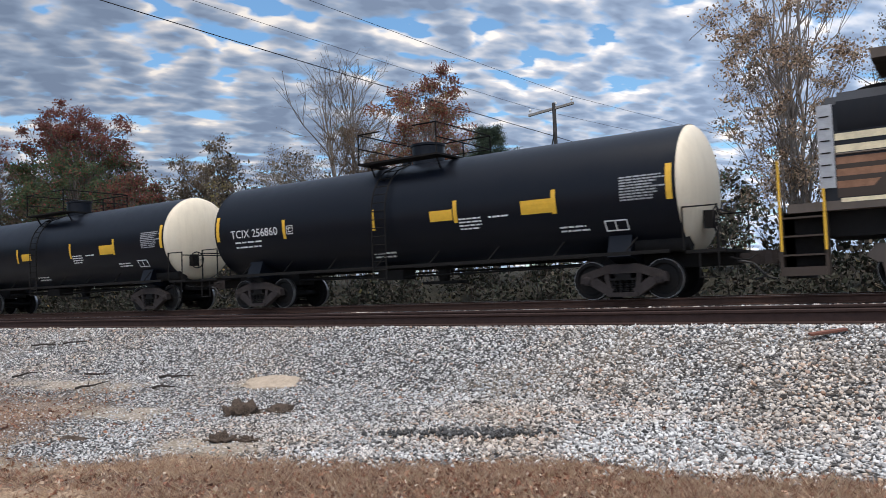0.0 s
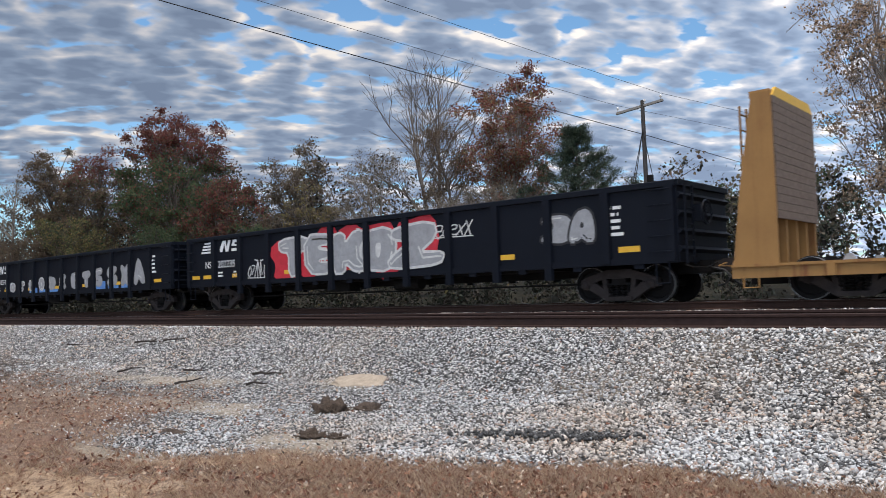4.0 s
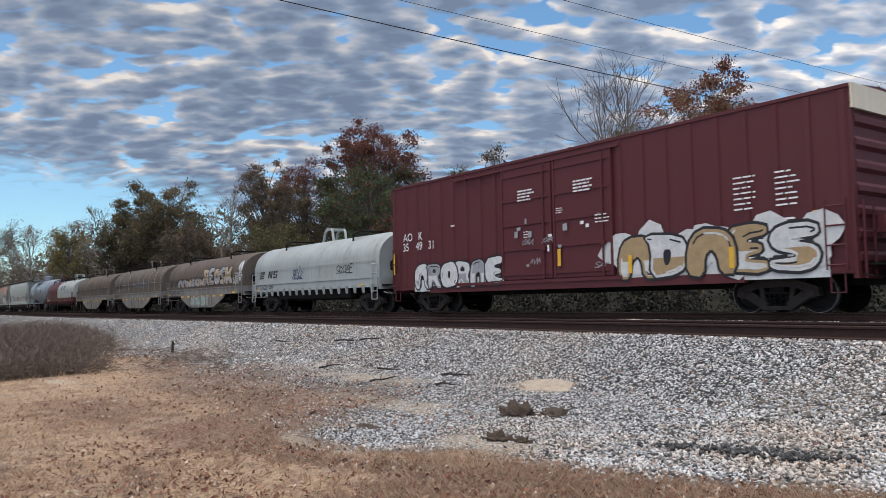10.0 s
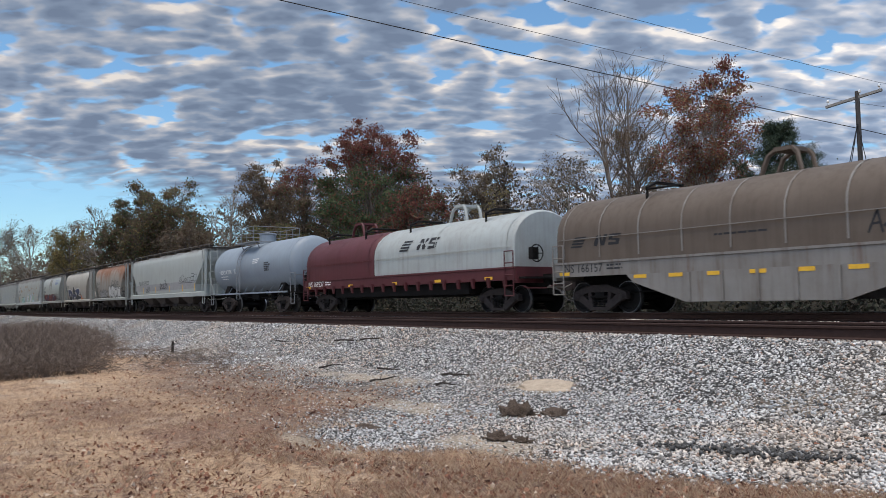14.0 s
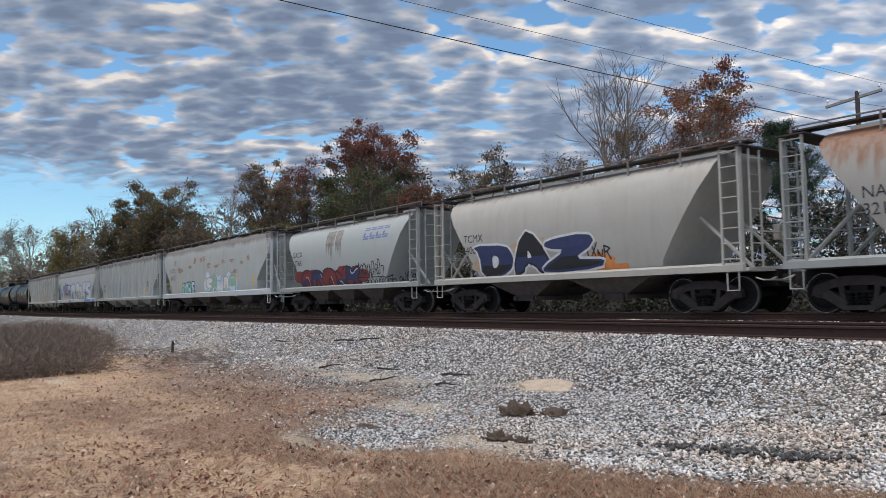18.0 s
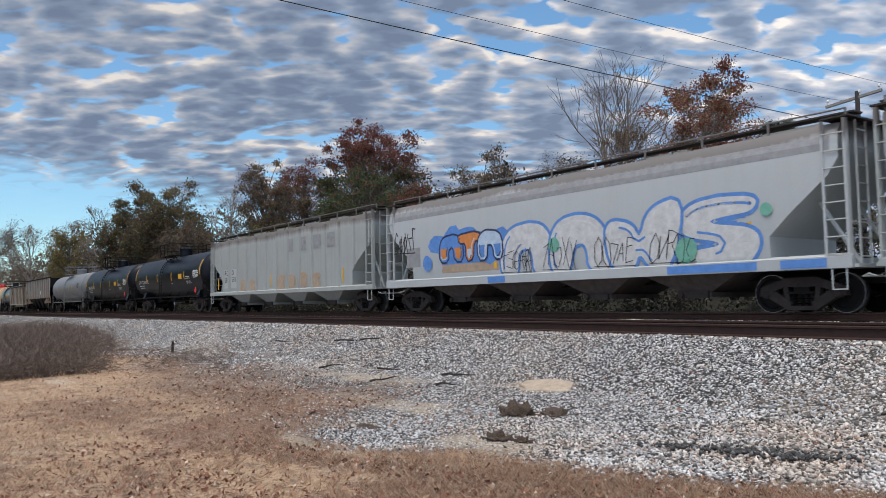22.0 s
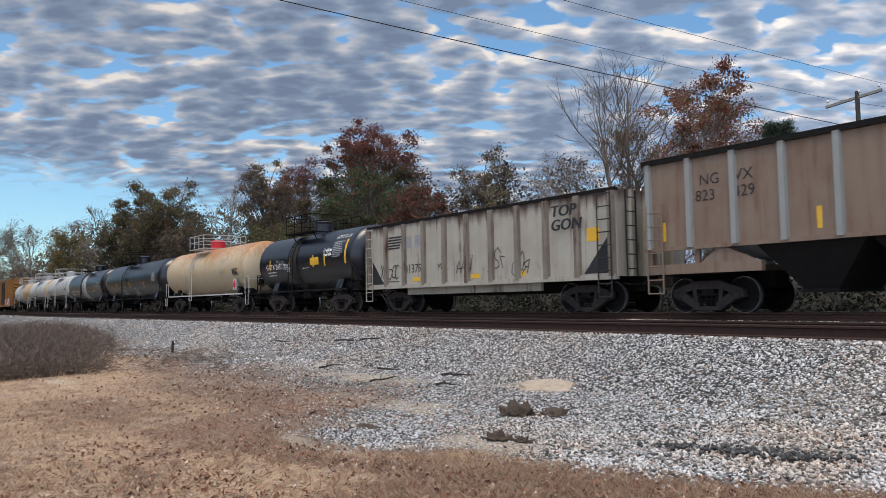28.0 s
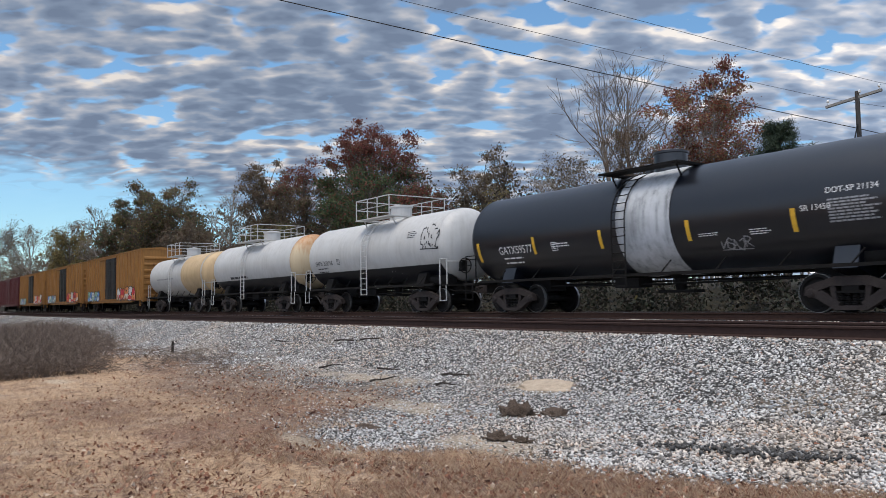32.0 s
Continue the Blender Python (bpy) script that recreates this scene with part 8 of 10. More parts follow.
def open_hopper(left, right):
    ob, h = car("open_hopper_car", "dusty tan ribbed open-top hopper car with black slope sheets", "hopper car", left, right)
    m, top, bot = HOP_TAN, 4.12, 1.70
    for ky in (-1, 1):
        part("side_sheet", Shape().box(-h, h, ky * 1.50 - 0.012, ky * 1.50 + 0.012, bot, top - 0.1), m, ob)
        part("top_chord", Shape().box(-h - 0.05, h + 0.05, ky * 1.50 - 0.08, ky * 1.50 + 0.10, top - 0.14, top), UNDER, ob)
        part("bottom_chord", Shape().box(-h, h, ky * 1.50 - 0.06, ky * 1.50 + 0.06, bot - 0.06, bot + 0.04), m, ob)
        for i in range(14):
            x = -h + 0.15 + (2 * h - 0.3) * i / 13
            o = part("rib", shared("ohrib", lambda: Shape().prism([(-0.07, -0.10), (0.07, -0.10), (0.10, 0), (-0.10, 0)], "z", bot, top - 0.12).mesh("rib", HOP_GREY)), None, ob, at=(x, ky * 1.51, 0))
            if ky > 0:
                o.rotation_euler = (0, 0, math.pi)
        part("side_sill", Shape().box(-h, -h + 3.4, ky * 1.45 - 0.08, ky * 1.45 + 0.08, 1.02, 1.28), m, ob)
        part("side_sill", Shape().box(h - 3.4, h, ky * 1.45 - 0.08, ky * 1.45 + 0.08, 1.02, 1.28), m, ob)
    for kx in (-1, 1):
        s = Shape().add([(kx * h, y, z) for y in (-1.48, 1.48) for z in (top - 0.1, 2.9)] + [(kx * (h - 3.4), y, bot - 0.45) for y in (-1.48, 1.48)], [(0, 1, 3, 2), (1, 4, 5, 3)])
        part("slope_sheet", s, UNDER, ob)
        for x in (h - 0.12, h - 1.6):
            part("end_post", Shape().box(kx * x - 0.06, kx * x + 0.06, -1.5, -1.38, 1.2, bot + 0.1).box(kx * x - 0.06, kx * x + 0.06, 1.38, 1.5, 1.2, bot + 0.1), m, ob)
        part("end_gusset", Shape().prism([(kx * (h - 1.7), 1.28), (kx * (h - 3.3), 1.28), (kx * (h - 2.3), bot)], "y", -1.5, -1.46), m, ob)
        s = Shape()
        for xx in (0.10, 0.6):
            s.rod((kx * (h - xx), -1.60, 0.5), (kx * (h - xx), -1.60, 2.9), 0.024, 5)
        add_rungs(part("ladder", s, m, ob), [(kx * (h - 0.35), -1.60, z) for z in np.arange(0.52, 2.9, 0.36)], 0.5, m)
        part("end_platform", Shape().box(min(kx * (h - 2.4), kx * h), max(kx * (h - 2.4), kx * h), -1.45, 1.45, 1.0, 1.08), UNDER, ob)
        truck(ob, kx * (h - 1.55))
        cut_lever(ob, kx * h, kx, UNDER)
        part("draft_sill", Shape().box(min(kx * (h - 3), kx * (h + 0.1)), max(kx * (h - 3), kx * (h + 0.1)), -0.32, 0.32, 0.64, 1.05), UNDER, ob)
    k = 4
    for i in range(k):
        x = -h + 3.2 + (2 * h - 6.4) * (i + 0.5) / k
        w = (2 * h - 6.4) / k * 0.5
        s = Shape().add([(x - w, -1.48, bot), (x + w, -1.48, bot), (x + w, 1.48, bot), (x - w, 1.48, bot), (x - 0.4, -1.0, 0.55), (x + 0.4, -1.0, 0.55), (x + 0.4, 1.0, 0.55), (x - 0.4, 1.0, 0.55)],
                        [(0, 1, 5, 4), (1, 2, 6, 5), (2, 3, 7, 6), (3, 0, 4, 7), (4, 5, 6, 7)])
        part("hopper_bay", s, UNDER, ob)
        part("outlet_door", Shape().box(x - 0.45, x + 0.45, -1.05, 1.05, 0.48, 0.57), UNDER, ob)
    sd = flat_side(-1.515)
    lettering(ob, "NG", -h + 1.75, 3.25, 0.28, BLACK_INK, sd)
    lettering(ob, "VX", -h + 2.75, 3.25, 0.28, BLACK_INK, sd)
    lettering(ob, "823", -h + 1.62, 2.85, 0.28, BLACK_INK, sd)
    lettering(ob, "429", -h + 2.72, 2.85, 0.28, BLACK_INK, sd)
    for x in (-h + 0.55, -h + 4.8, 0.4, 3.2, h - 1.0):
        patch(ob, x, x + 0.12, 1.9, 2.4, YELLOW, sd, "reflector")
    patch(ob, 2.0, 2.4, 2.1, 2.6, WHITE, sd, "stencil_panel")
    hand_brake(ob, h - 0.3, -0.8, 2.2, m)
    ends(ob, -h - 0.5, h + 0.5)


def ballast_gondola(left, right):
    ob, h = car("tall_gondola_car", "chalky ivory ribbed high-sided gondola car with dark patches", "gondola car", left, right)
    m, top, bot = GON_IVORY, 3.60, 1.05
    for ky in (-1, 1):
        part("side_sheet", Shape().box(-h, h, ky * 1.5 - 0.012, ky * 1.5 + 0.012, bot, top - 0.1), m, ob)
        part("top_chord", Shape().box(-h - 0.03, h + 0.03, ky * 1.5 - 0.07, ky * 1.5 + 0.11, top - 0.10, top), UNDER, ob)
        part("side_sill", Shape().box(-h, h, ky * 1.5 - 0.09, ky * 1.5 + 0.10, bot - 0.09, bot + 0.06), m, ob)
        part("lower_sill", Shape().box(-h + 2.6, h - 3.4, ky * 1.2 - 0.05, ky * 1.2 + 0.05, 0.70, bot), m, ob)
        for i in range(11):
            x = -h + 0.12 + (2 * h - 0.24) * i / 10
            o = part("rib", shared("tgrib", lambda: Shape().prism([(-0.10, -0.10), (0.10, -0.10), (0.13, 0), (-0.13, 0)], "z", bot, top - 0.1).mesh("rib", IVORY_RIB)), None, ob, at=(x, ky * 1.51, 0))
            if ky > 0:
                o.rotation_euler = (0, 0, math.pi)
    part("floor", Shape().box(-h, h, -1.5, 1.5, bot + 0.06, bot + 0.12), UNDER, ob)
    part("centre_sill", Shape().box(-h, h, -0.3, 0.3, 0.62, bot), UNDER, ob)
    sd = flat_side(-1.515)
    for kx in (-1, 1):
        s = Shape().box(kx * h - 0.03, kx * h + 0.03, -1.5, 1.5, bot, top - 0.05)
        for y in (-0.9, -0.3, 0.3, 0.9):
            part("end_post", Shape().box(min(kx * (h - 0.02), kx * (h + 0.14)), max(kx * (h - 0.02), kx * (h + 0.14)), y - 0.06, y + 0.06, bot, top - 0.05), m, ob)
        part("end_wall", s, m, ob)
        part("dark_corner", Shape().prism([(kx * (h - 0.02), bot + 0.1), (kx * (h - 1.25), bot + 0.1), (kx * (h - 0.02), bot + 1.45)], "y", -1.522, -1.516), BLACK_INK, ob, "black-painted lower corner")
        s = Shape()
        for xx in (0.06, 0.56):
            s.rod((kx * (h - xx), -1.66, 0.45), (kx * (h - xx), -1.66, top - 0.1), 0.022, 5)
        spots = [(kx * (h - 0.31), -1.66, z) for z in np.arange(0.47, top, 0.37)]
        add_rungs(part("ladder", s, BLACK_INK if kx > 0 else m, ob), spots, 0.5, BLACK_INK if kx > 0 else m)
        ladder(ob, kx * (h + 0.22), -1.1, bot, top - 0.1, 0.42, BLACK_INK, None, "y", "end_ladder")
        truck(ob, kx * (h - 1.65))
        cut_lever(ob, kx * h, kx, UNDER)
    for x in (0.0, 0.025, 0.05):
        lettering(ob, "TOP", h - 2.55 + x, 2.95, 0.34, BLACK_INK, flat_side(-1.612 - 0.02 * x), 1.15, slant=0.15)
    for x in (0.0, 0.025, 0.05):
        lettering(ob, "GON", h - 2.55 + x, 2.52, 0.34, BLACK_INK, flat_side(-1.612 - 0.02 * x), 1.15, slant=0.15)
    for i in range(5):
        z = 2.55 + i * 0.11
        s = Shape().add([(-h + 1.45 + 0.05 * i, -1.522, z), (-h + 2.45 + 0.05 * i, -1.522, z), (-h + 2.47 + 0.05 * i, -1.522, z + 0.06), (-h + 1.47 + 0.05 * i, -1.522, z + 0.06)], [(0, 1, 2, 3)])
        part("speed_bar", s.mesh("speed_bar", BLACK_INK, 0), None, ob)
    for a in (2.72, 3.55):
        patch(ob, -h + a, -h + a + 0.6, 2.55, 3.0, SPRAY["grey"], sd, "faded_emblem")
    lettering(ob, "901379", -h + 2.55, 1.55, 0.34, BLACK_INK, sd)
    lettering(ob, "MW.", -h + 5.05, 1.60, 0.24, BLACK_INK, sd)
    for x in (-h + 0.3, -h + 3.4, 0.2, h - 4.3):
        patch(ob, x, x + 0.5, 1.2, 1.36, YELLOW, sd, "reflector")
    patch(ob, h - 1.1, h - 0.6, 2.1, 2.5, YELLOW, sd, "reflector")
    for i, (a, b) in enumerate(((6.2, 1.35), (8.0, 1.4), (9.2, 1.3))):
        scribble(ob, -h + a, -h + a + 0.9, b, b + 0.7, BLACK_INK, sd, 70 + i, 3, 0.03)
    scribble(ob, -h + 1.0, -h + 2.4, 1.3, 2.0, BLACK_INK, sd, 77, 5, 0.04)
    hand_brake(ob, h + 0.45, -0.3, 2.7, BLACK_INK)
    ends(ob, -h - 0.5, h + 0.5)


def locomotive(left):
    L = 22.0
    ob, h = car("diesel_locomotive", "black diesel locomotive with cream chevron stripes, trailing end first", "locomotive", left, left + L)
    k = LOCO_BLACK
    # hood, trailing end at -h + 2.3
    a = -h + 0.98
    part("long_hood", Shape().prism([(-0.92, 1.86), (-0.92, 3.85), (-0.70, 4.05), (0.70, 4.05), (0.92, 3.85), (0.92, 1.86)], "x", a, h - 5.0), k, ob)
    part("radiator_section", Shape().prism([(-1.50, 3.20), (-1.56, 3.32), (-1.56, 3.78), (-1.30, 4.00), (1.30, 4.00), (1.56, 3.78), (1.56, 3.32), (1.50, 3.20)], "x", a + 0.3, a + 4.6), k, ob)
    part("hood_end_panel", Shape().box(a - 0.05, a, -0.90, 0.90, 1.9, 3.95), LOCO_GRIME, ob)
    part("equipment_box", Shape().box(a, a + 5.0, -1.5, 1.5, 1.84, 3.70), k, ob)
    sd = flat_side(-1.504)
    for i in range(5):
        z, w = 3.02 - i * 0.235, 1.75 - 0.20 * i
        part("chevron_stripe", Shape().add([(a + 0.24, -1.507, z), (a + w - 0.08, -1.507, z), (a + w + 0.04, -1.507, z + 0.14), (a + 0.24, -1.507, z + 0.14)], [(0, 1, 2, 3)]).mesh("chevron_stripe", CREAM_INK if i < 2 else STRIPE_WORN, 0), None, ob)
    patch(ob, a + 0.24, a + 4.98, 1.9, 2.62, LOCO_STEP, sd, "grime_band", 0.002)
    for i in range(6):
        part("corner_rung", Shape().box(a - 0.02, a + 0.16, -1.55, -1.53, 2.3 + 0.24 * i, 2.325 + 0.24 * i), UNDER, ob)
    patch(ob, a + 0.3, a + 1.9, 1.80, 1.88, CREAM_INK, sd, "walkway_edge_stripe", 0.05)
    part("sand_filler", Shape().box(a - 0.12, a - 0.05, -0.5, 0.5, 2.9, 3.5).rod((a - 0.1, -0.2, 3.75), (a - 0.2, -0.2, 3.75), 0.1, 12).rod((a - 0.1, 0.2, 3.75), (a - 0.2, 0.2, 3.75), 0.1, 12), k, ob, "headlight box on the hood end")
    part("corner_board", Shape().box(a - 0.06, a + 0.22, -1.53, -1.51, 2.1, 3.75), BRIGHT, ob, "pale metal corner plate")
    part("cab", Shape().prism([(-1.5, 1.9), (-1.5, 4.1), (-0.9, 4.6), (0.9, 4.6), (1.5, 4.1), (1.5, 1.9)], "x", h - 5.0, h - 2.4), k, ob)
    part("short_hood", Shape().prism([(-0.8, 1.9), (-0.8, 3.3), (0.8, 3.3), (0.8, 1.9)], "x", h - 2.4, h - 1.0), k, ob)
    for y in (-1.51, 1.51):
        part("cab_window", Shape().box(h - 4.6, h - 3.0, y - 0.01, y + 0.01, 3.2, 3.9), BLACK_INK, ob)
    part("walkway", Shape().box(-h + 0.3, h - 0.3, -1.55, 1.55, 1.66, 1.84), LOCO_GRIME, ob)
    part("frame_rail", Shape().box(-h + 0.9, h - 0.9, -1.2, 1.2, 1.15, 1.66), UNDER, ob)
    part("fuel_tank", Shape().prism([(-1.4, 0.9), (-1.4, 1.2), (1.4, 1.2), (1.4, 0.9), (1.0, 0.35), (-1.0, 0.35)], "x", -3.0, 3.0), UNDER, ob)
    for kx in (-1, 1):
        x0, x1 = min(kx * (h - 0.15), kx * (h - 0.95)), max(kx * (h - 0.15), kx * (h - 0.95))
        well = part("step_well", Shape().box(x0, x1, -1.25, -1.22, 0.4, 1.7), UNDER, ob)
        for z in (0.80, 1.18, 1.55):
            part("step", Shape().box(x0, x1, -1.56, -1.25, z, z + 0.035), LOCO_STEP, well)
        part("bottom_step", Shape().box(x0, x1, -1.57, -1.25, 0.40, 0.58), LOCO_STEP, well, "brown grimed bottom step")
        for xx in (0.13, 0.97):
            part("step_side", Shape().box(kx * (h - xx) - 0.03, kx * (h - xx) + 0.03, -1.56, -1.25, 0.40, 1.8), LOCO_STEP, well)
        for xx in (0.15, 0.97):
            part("step_handrail", Shape().path([(kx * (h - xx), -1.58, 0.9), (kx * (h - xx), -1.58, 2.75 if xx < 0.5 else 2.1)], 0.028, 6), YELLOW, ob, "yellow handrail")
        part("end_handrail", Shape().path([(kx * (h - 0.2), -1.3, 1.84), (kx * (h - 0.2), -1.3, 2.8), (kx * (h - 0.2), 1.3, 2.8), (kx * (h - 0.2), 1.3, 1.84)], 0.022, 5), LOCO_GRIME, ob)
        part("pilot", Shape().box(min(kx * (h - 0.35), kx * (h - 0.15)), max(kx * (h - 0.35), kx * (h - 0.15)), -1.25, 1.25, 0.35, 1.66), UNDER, ob)
        t = part("locomotive_truck", Shape().box(-2.3, 2.3, -0.4, 0.4, 0.5, 0.95), UNDER, ob, at=(kx * (h - 4.1), 0, 0))
        for y in (-1.08, 1.08):
            s = Shape().prism([(-2.5, 0.75), (-2.3, 0.98), (2.3, 0.98), (2.5, 0.75), (2.3, 0.62), (-2.3, 0.62)], "y", y - 0.1, y + 0.1)
            for x in (-1.9, 0, 1.9):
                s.prism([(x - 0.34, 0.72), (x - 0.26, 0.30), (x + 0.26, 0.30), (x + 0.34, 0.72)], "y", y - 0.12, y + 0.12)
                s.rod((x, y - 0.2, 0.52), (x, y + 0.2, 0.52), 0.15, 14)
            part("side_frame", s, LOCO_GRIME, t)
        for x in (-1.9, 0, 1.9):
            w = part("wheelset", shared("wheel_full", wheel_full_mesh), None, t, at=(x, 0, 0.459))
            WHEELS.append(w)
    part("handrail", Shape().path([(-h + 1.2, -1.52, 2.75), (h - 5.2, -1.52, 2.75)], 0.02, 5), LOCO_GRIME, ob)
    part("exhaust_stack", Shape().box(-1.2, 0.2, -0.4, 0.4, 4.05, 4.35), UNDER, ob)
    for x in (a + 1.1, a + 2.6, a + 4.0):
        part("radiator_fan", Shape().lathe([(0, 0.62), (0.22, 0.62), (0.24, 0.5)], "z", 20, (x, 0, 4.0)), UNDER, ob)
    part("roof_antenna", Shape().box(a + 1.2, a + 2.2, -0.9, 0.9, 4.0, 4.7).box(a + 0.9, a + 2.6, -1.0, 1.0, 4.65, 4.85), LOCO_GRIME, ob)
    ends(ob, -h - 0.35, h + 0.35)


# head of the train first
locomotive(277.95)

TCIX_NOTES = ((1.9, -0.68, 0.72, 0.34, 4), (2.8, -0.44, 0.62, 0.09, 1), (4.7, -0.94, 0.9, 0.18, 2), (-1.3, -1.25, 0.9, 0.2, 2))
for L_, R_, mk in ((260.78, 275.95, "TCIX 256860"), (242.84, 258.01, "TCIX 256458")):
    first_ = mk[-1] == "0"
    c_, hh_, sd_ = tank_car(L_, R_, "black tank car with chalk-white ends and yellow reflectors", TANK_BLACK, 1.5, 2.55, 0.45, TANK_WHITE_END, (mk, WHITE, 0.25),
                            -0.1, UNDER, ((1.0 if first_ else -1.78, -0.36, 0.72, 0.28), (3.75, -0.40, 0.85, 0.34)), (-4.45, -0.95 if first_ else -2.11, 1.81, 4.65), TCIX_NOTES, None, platform="near_open", pull=1.3, mark_at=(-6.85, -4.74, -0.29), lit_z=(-0.44, 0.14))
    for kx in (-1, 1):
        patch(c_, kx * (hh_ - 0.12) - 0.07, kx * (hh_ - 0.12) + 0.07, 2.20, 3.0, YELLOW, sd_, "reflector", 0.01, rows=4)
    bars(c_, 6.32, 2.22, 1.1, 0.58, 9, SPRAY["silver"], sd_, 5, "stencil_table", 0.55)
    s_ = Shape()
    for a_, b_, e_, g_ in ((5.85, 6.41, 1.60, 1.63), (5.85, 6.41, 1.82, 1.85), (5.85, 5.88, 1.6, 1.85), (6.10, 6.13, 1.6, 1.85), (6.38, 6.41, 1.6, 1.85)):
        s_.add([(a_, sd_(e_) - 0.006, e_), (b_, sd_(e_) - 0.006, e_), (b_, sd_(g_) - 0.006, g_), (a_, sd_(g_) - 0.006, g_)], [(0, 1, 2, 3)])
    part("test_panel", s_.mesh("test_panel", WHITE, 0), None, c_)

c_, hh_, sd_ = tank_car(226.17, 240.55, "weathered grey-black tank car with gold stencils", TANK_GREYED, 1.52, 2.58, 0.75, None, ("UTLX 649985", GOLD_INK, 0.26), -0.6, UNDER, (),
                        (-5.03, -1.98, 1.07, 3.6), ((-1.75, -0.58, 0.45, 0.2, 3), (0.0, -0.62, 0.8, 0.05, 1)), None, platform="near_open", pull=1.2, print_mat=GOLD_INK, mark_at=(-6.05, -3.84, -0.66), lit_z=(-0.62, -0.12), square=0.5)
bars(c_, 2.66, 1.98, 0.56, 0.16, 3, WHITE, sd_, 61)
bars(c_, 4.3, 2.05, 1.2, 0.60, 10, GOLD_INK, sd_, 6, "stencil_table", 0.75)
for kx in (-1, 1):
    patch(c_, kx * (hh_ - 0.15) - 0.07, kx * (hh_ - 0.15) + 0.07, 2.4, 3.3, YELLOW, sd_, "reflector", 0.008, rows=4)

bulkhead_flat(204.12, 224.35)

GON = [(182.70, 202.9, "NS", "202235"), (161.55, 181.55, "NS", "202354"), (119.41, 139.36, "NS", "202360"), (98.34, 118.33, "NS", "202237")]
for i_, (L_, R_, mk, no) in enumerate(GON):
    c_, hh_, sd_ = gondola(L_, R_, ("black steel gondola car with silver and red spray lettering", "black steel gondola car with silver spray shapes and a blue ground", "clean black steel gondola car with yellow reflectors", "black steel gondola car with faint scrawls")[i_], GON_BLACK, mark=no)
    horse_logo(c_, -hh_ + 1.1, 2.20, sd_, WHITE, 1.0)
    lettering(c_, mk, -hh_ + 1.16, 1.62, 0.26, WHITE, sd_, 0.92)
    lettering(c_, no, -hh_ + 2.0, 1.62, 0.26, WHITE, sd_)
    bars(c_, -hh_ + 2.0, 1.22, 0.45, 0.24, 2, WHITE, sd_, 8)
    bars(c_, -hh_ + 3.0, 1.22, 0.45, 0.24, 2, WHITE, sd_, 9)
    for x in [-hh_ + 0.5, -hh_ + 1.3] + [-hh_ + 3.2 + 3.05 * j for j in range(5)] + [hh_ - 1.2]:
        patch(c_, x - 0.28, x + 0.28, 1.22, 1.36, YELLOW, sd_, "reflector")
    bars(c_, hh_ - 1.9, 1.55, 0.6, 0.8, 5, WHITE, sd_, 10)
    if i_ == 0:
        graffiti(c_, -hh_ + 5.9, -hh_ + 12.6, 1.15, 2.45, 5, ("silver", "silver"), "white", sd_, 11, "red", word="TEKOZ", rounds=1)
        scribble(c_, -hh_ + 3.9, -hh_ + 5.0, 1.2, 1.8, SPRAY["white"], sd_, 12, 6, 0.04)
        scribble(c_, -hh_ + 12.9, -hh_ + 14.3, 2.0, 2.4, SPRAY["white"], sd_, 13, 5, 0.04)
        graffiti(c_, hh_ - 3.6, hh_ - 2.0, 1.5, 2.4, 2, ("silver",), "black", sd_, 14)
    if i_ == 1:
        for j in range(12):
            a_, k_ = -hh_ + 3.75 + j * 1.20, 0.45 + 0.045 * j
            if j in (2, 3, 4, 8, 9, 10):
                patch(c_, a_, a_ + 0.95, 1.02, 1.02 + 0.35 * k_ + 0.06 * (j % 3), SPRAY["blue"], sd_, "spray_cloud", 0.004)
            graffiti(c_, a_, a_ + 0.28 + 0.5 * k_, 1.22, 1.30 + 0.85 * k_, 1, ("silver",), "white" if j < 4 else "grey", sd_, 20 + j, None, True, "OTEODEOTSSXA"[j], 1)
    if i_ == 3:
        for j, a_ in enumerate((5.8, 7.6, 9.6, 12.2, 14.4)):
            scribble(c_, -hh_ + a_, -hh_ + a_ + 1.1, 1.25, 2.1, SPRAY["faint"], sd_, 31 + j, 4, 0.05)

c_, hh_, sd_ = gondola(140.42, 160.2, "rust-red corrugated gondola car with white stencils", GON_RED, 2.66, 0.74, 0.66, 14, 0.16, kind="corrugated")
lettering(c_, "CR", -7.66, 1.82, 0.30, WHITE, sd_, 1.05)
lettering(c_, "609125", -8.02, 1.40, 0.27, WHITE, sd_, 1.02)
bars(c_, -7.9, 0.98, 0.45, 0.18, 2, WHITE, sd_, 36)
bars(c_, -7.2, 0.98, 0.4, 0.18, 2, WHITE, sd_, 37)
for x in (-5.70, -2.85, 2.85, 5.70):
    patch(c_, x - 0.06, x + 0.06, 1.0, 1.48, YELLOW, flat_side(-1.595), "reflector")
for x in (-9.77, 9.77):
    patch(c_, x - 0.06, x + 0.06, 1.0, 1.95, YELLOW, flat_side(-1.595), "reflector")
for x in (-8.18, -3.80, -1.90, 1.90):
    patch(c_, x - 0.07, x + 0.07, 1.0, 1.55, GON_STRIPE, flat_side(-1.595), "red_stripe")
s_ = Shape()
for loop in ([(-2.40, 1.22), (-2.34, 1.22), (-2.34, 0.98), (-2.40, 0.98)], [(-2.52, 1.00), (-2.37, 0.82), (-2.22, 1.00), (-2.30, 1.00), (-2.37, 0.92), (-2.44, 1.00)]):
    s_.add([(x, -1.56, z) for x, z in loop], [tuple(range(len(loop)))])
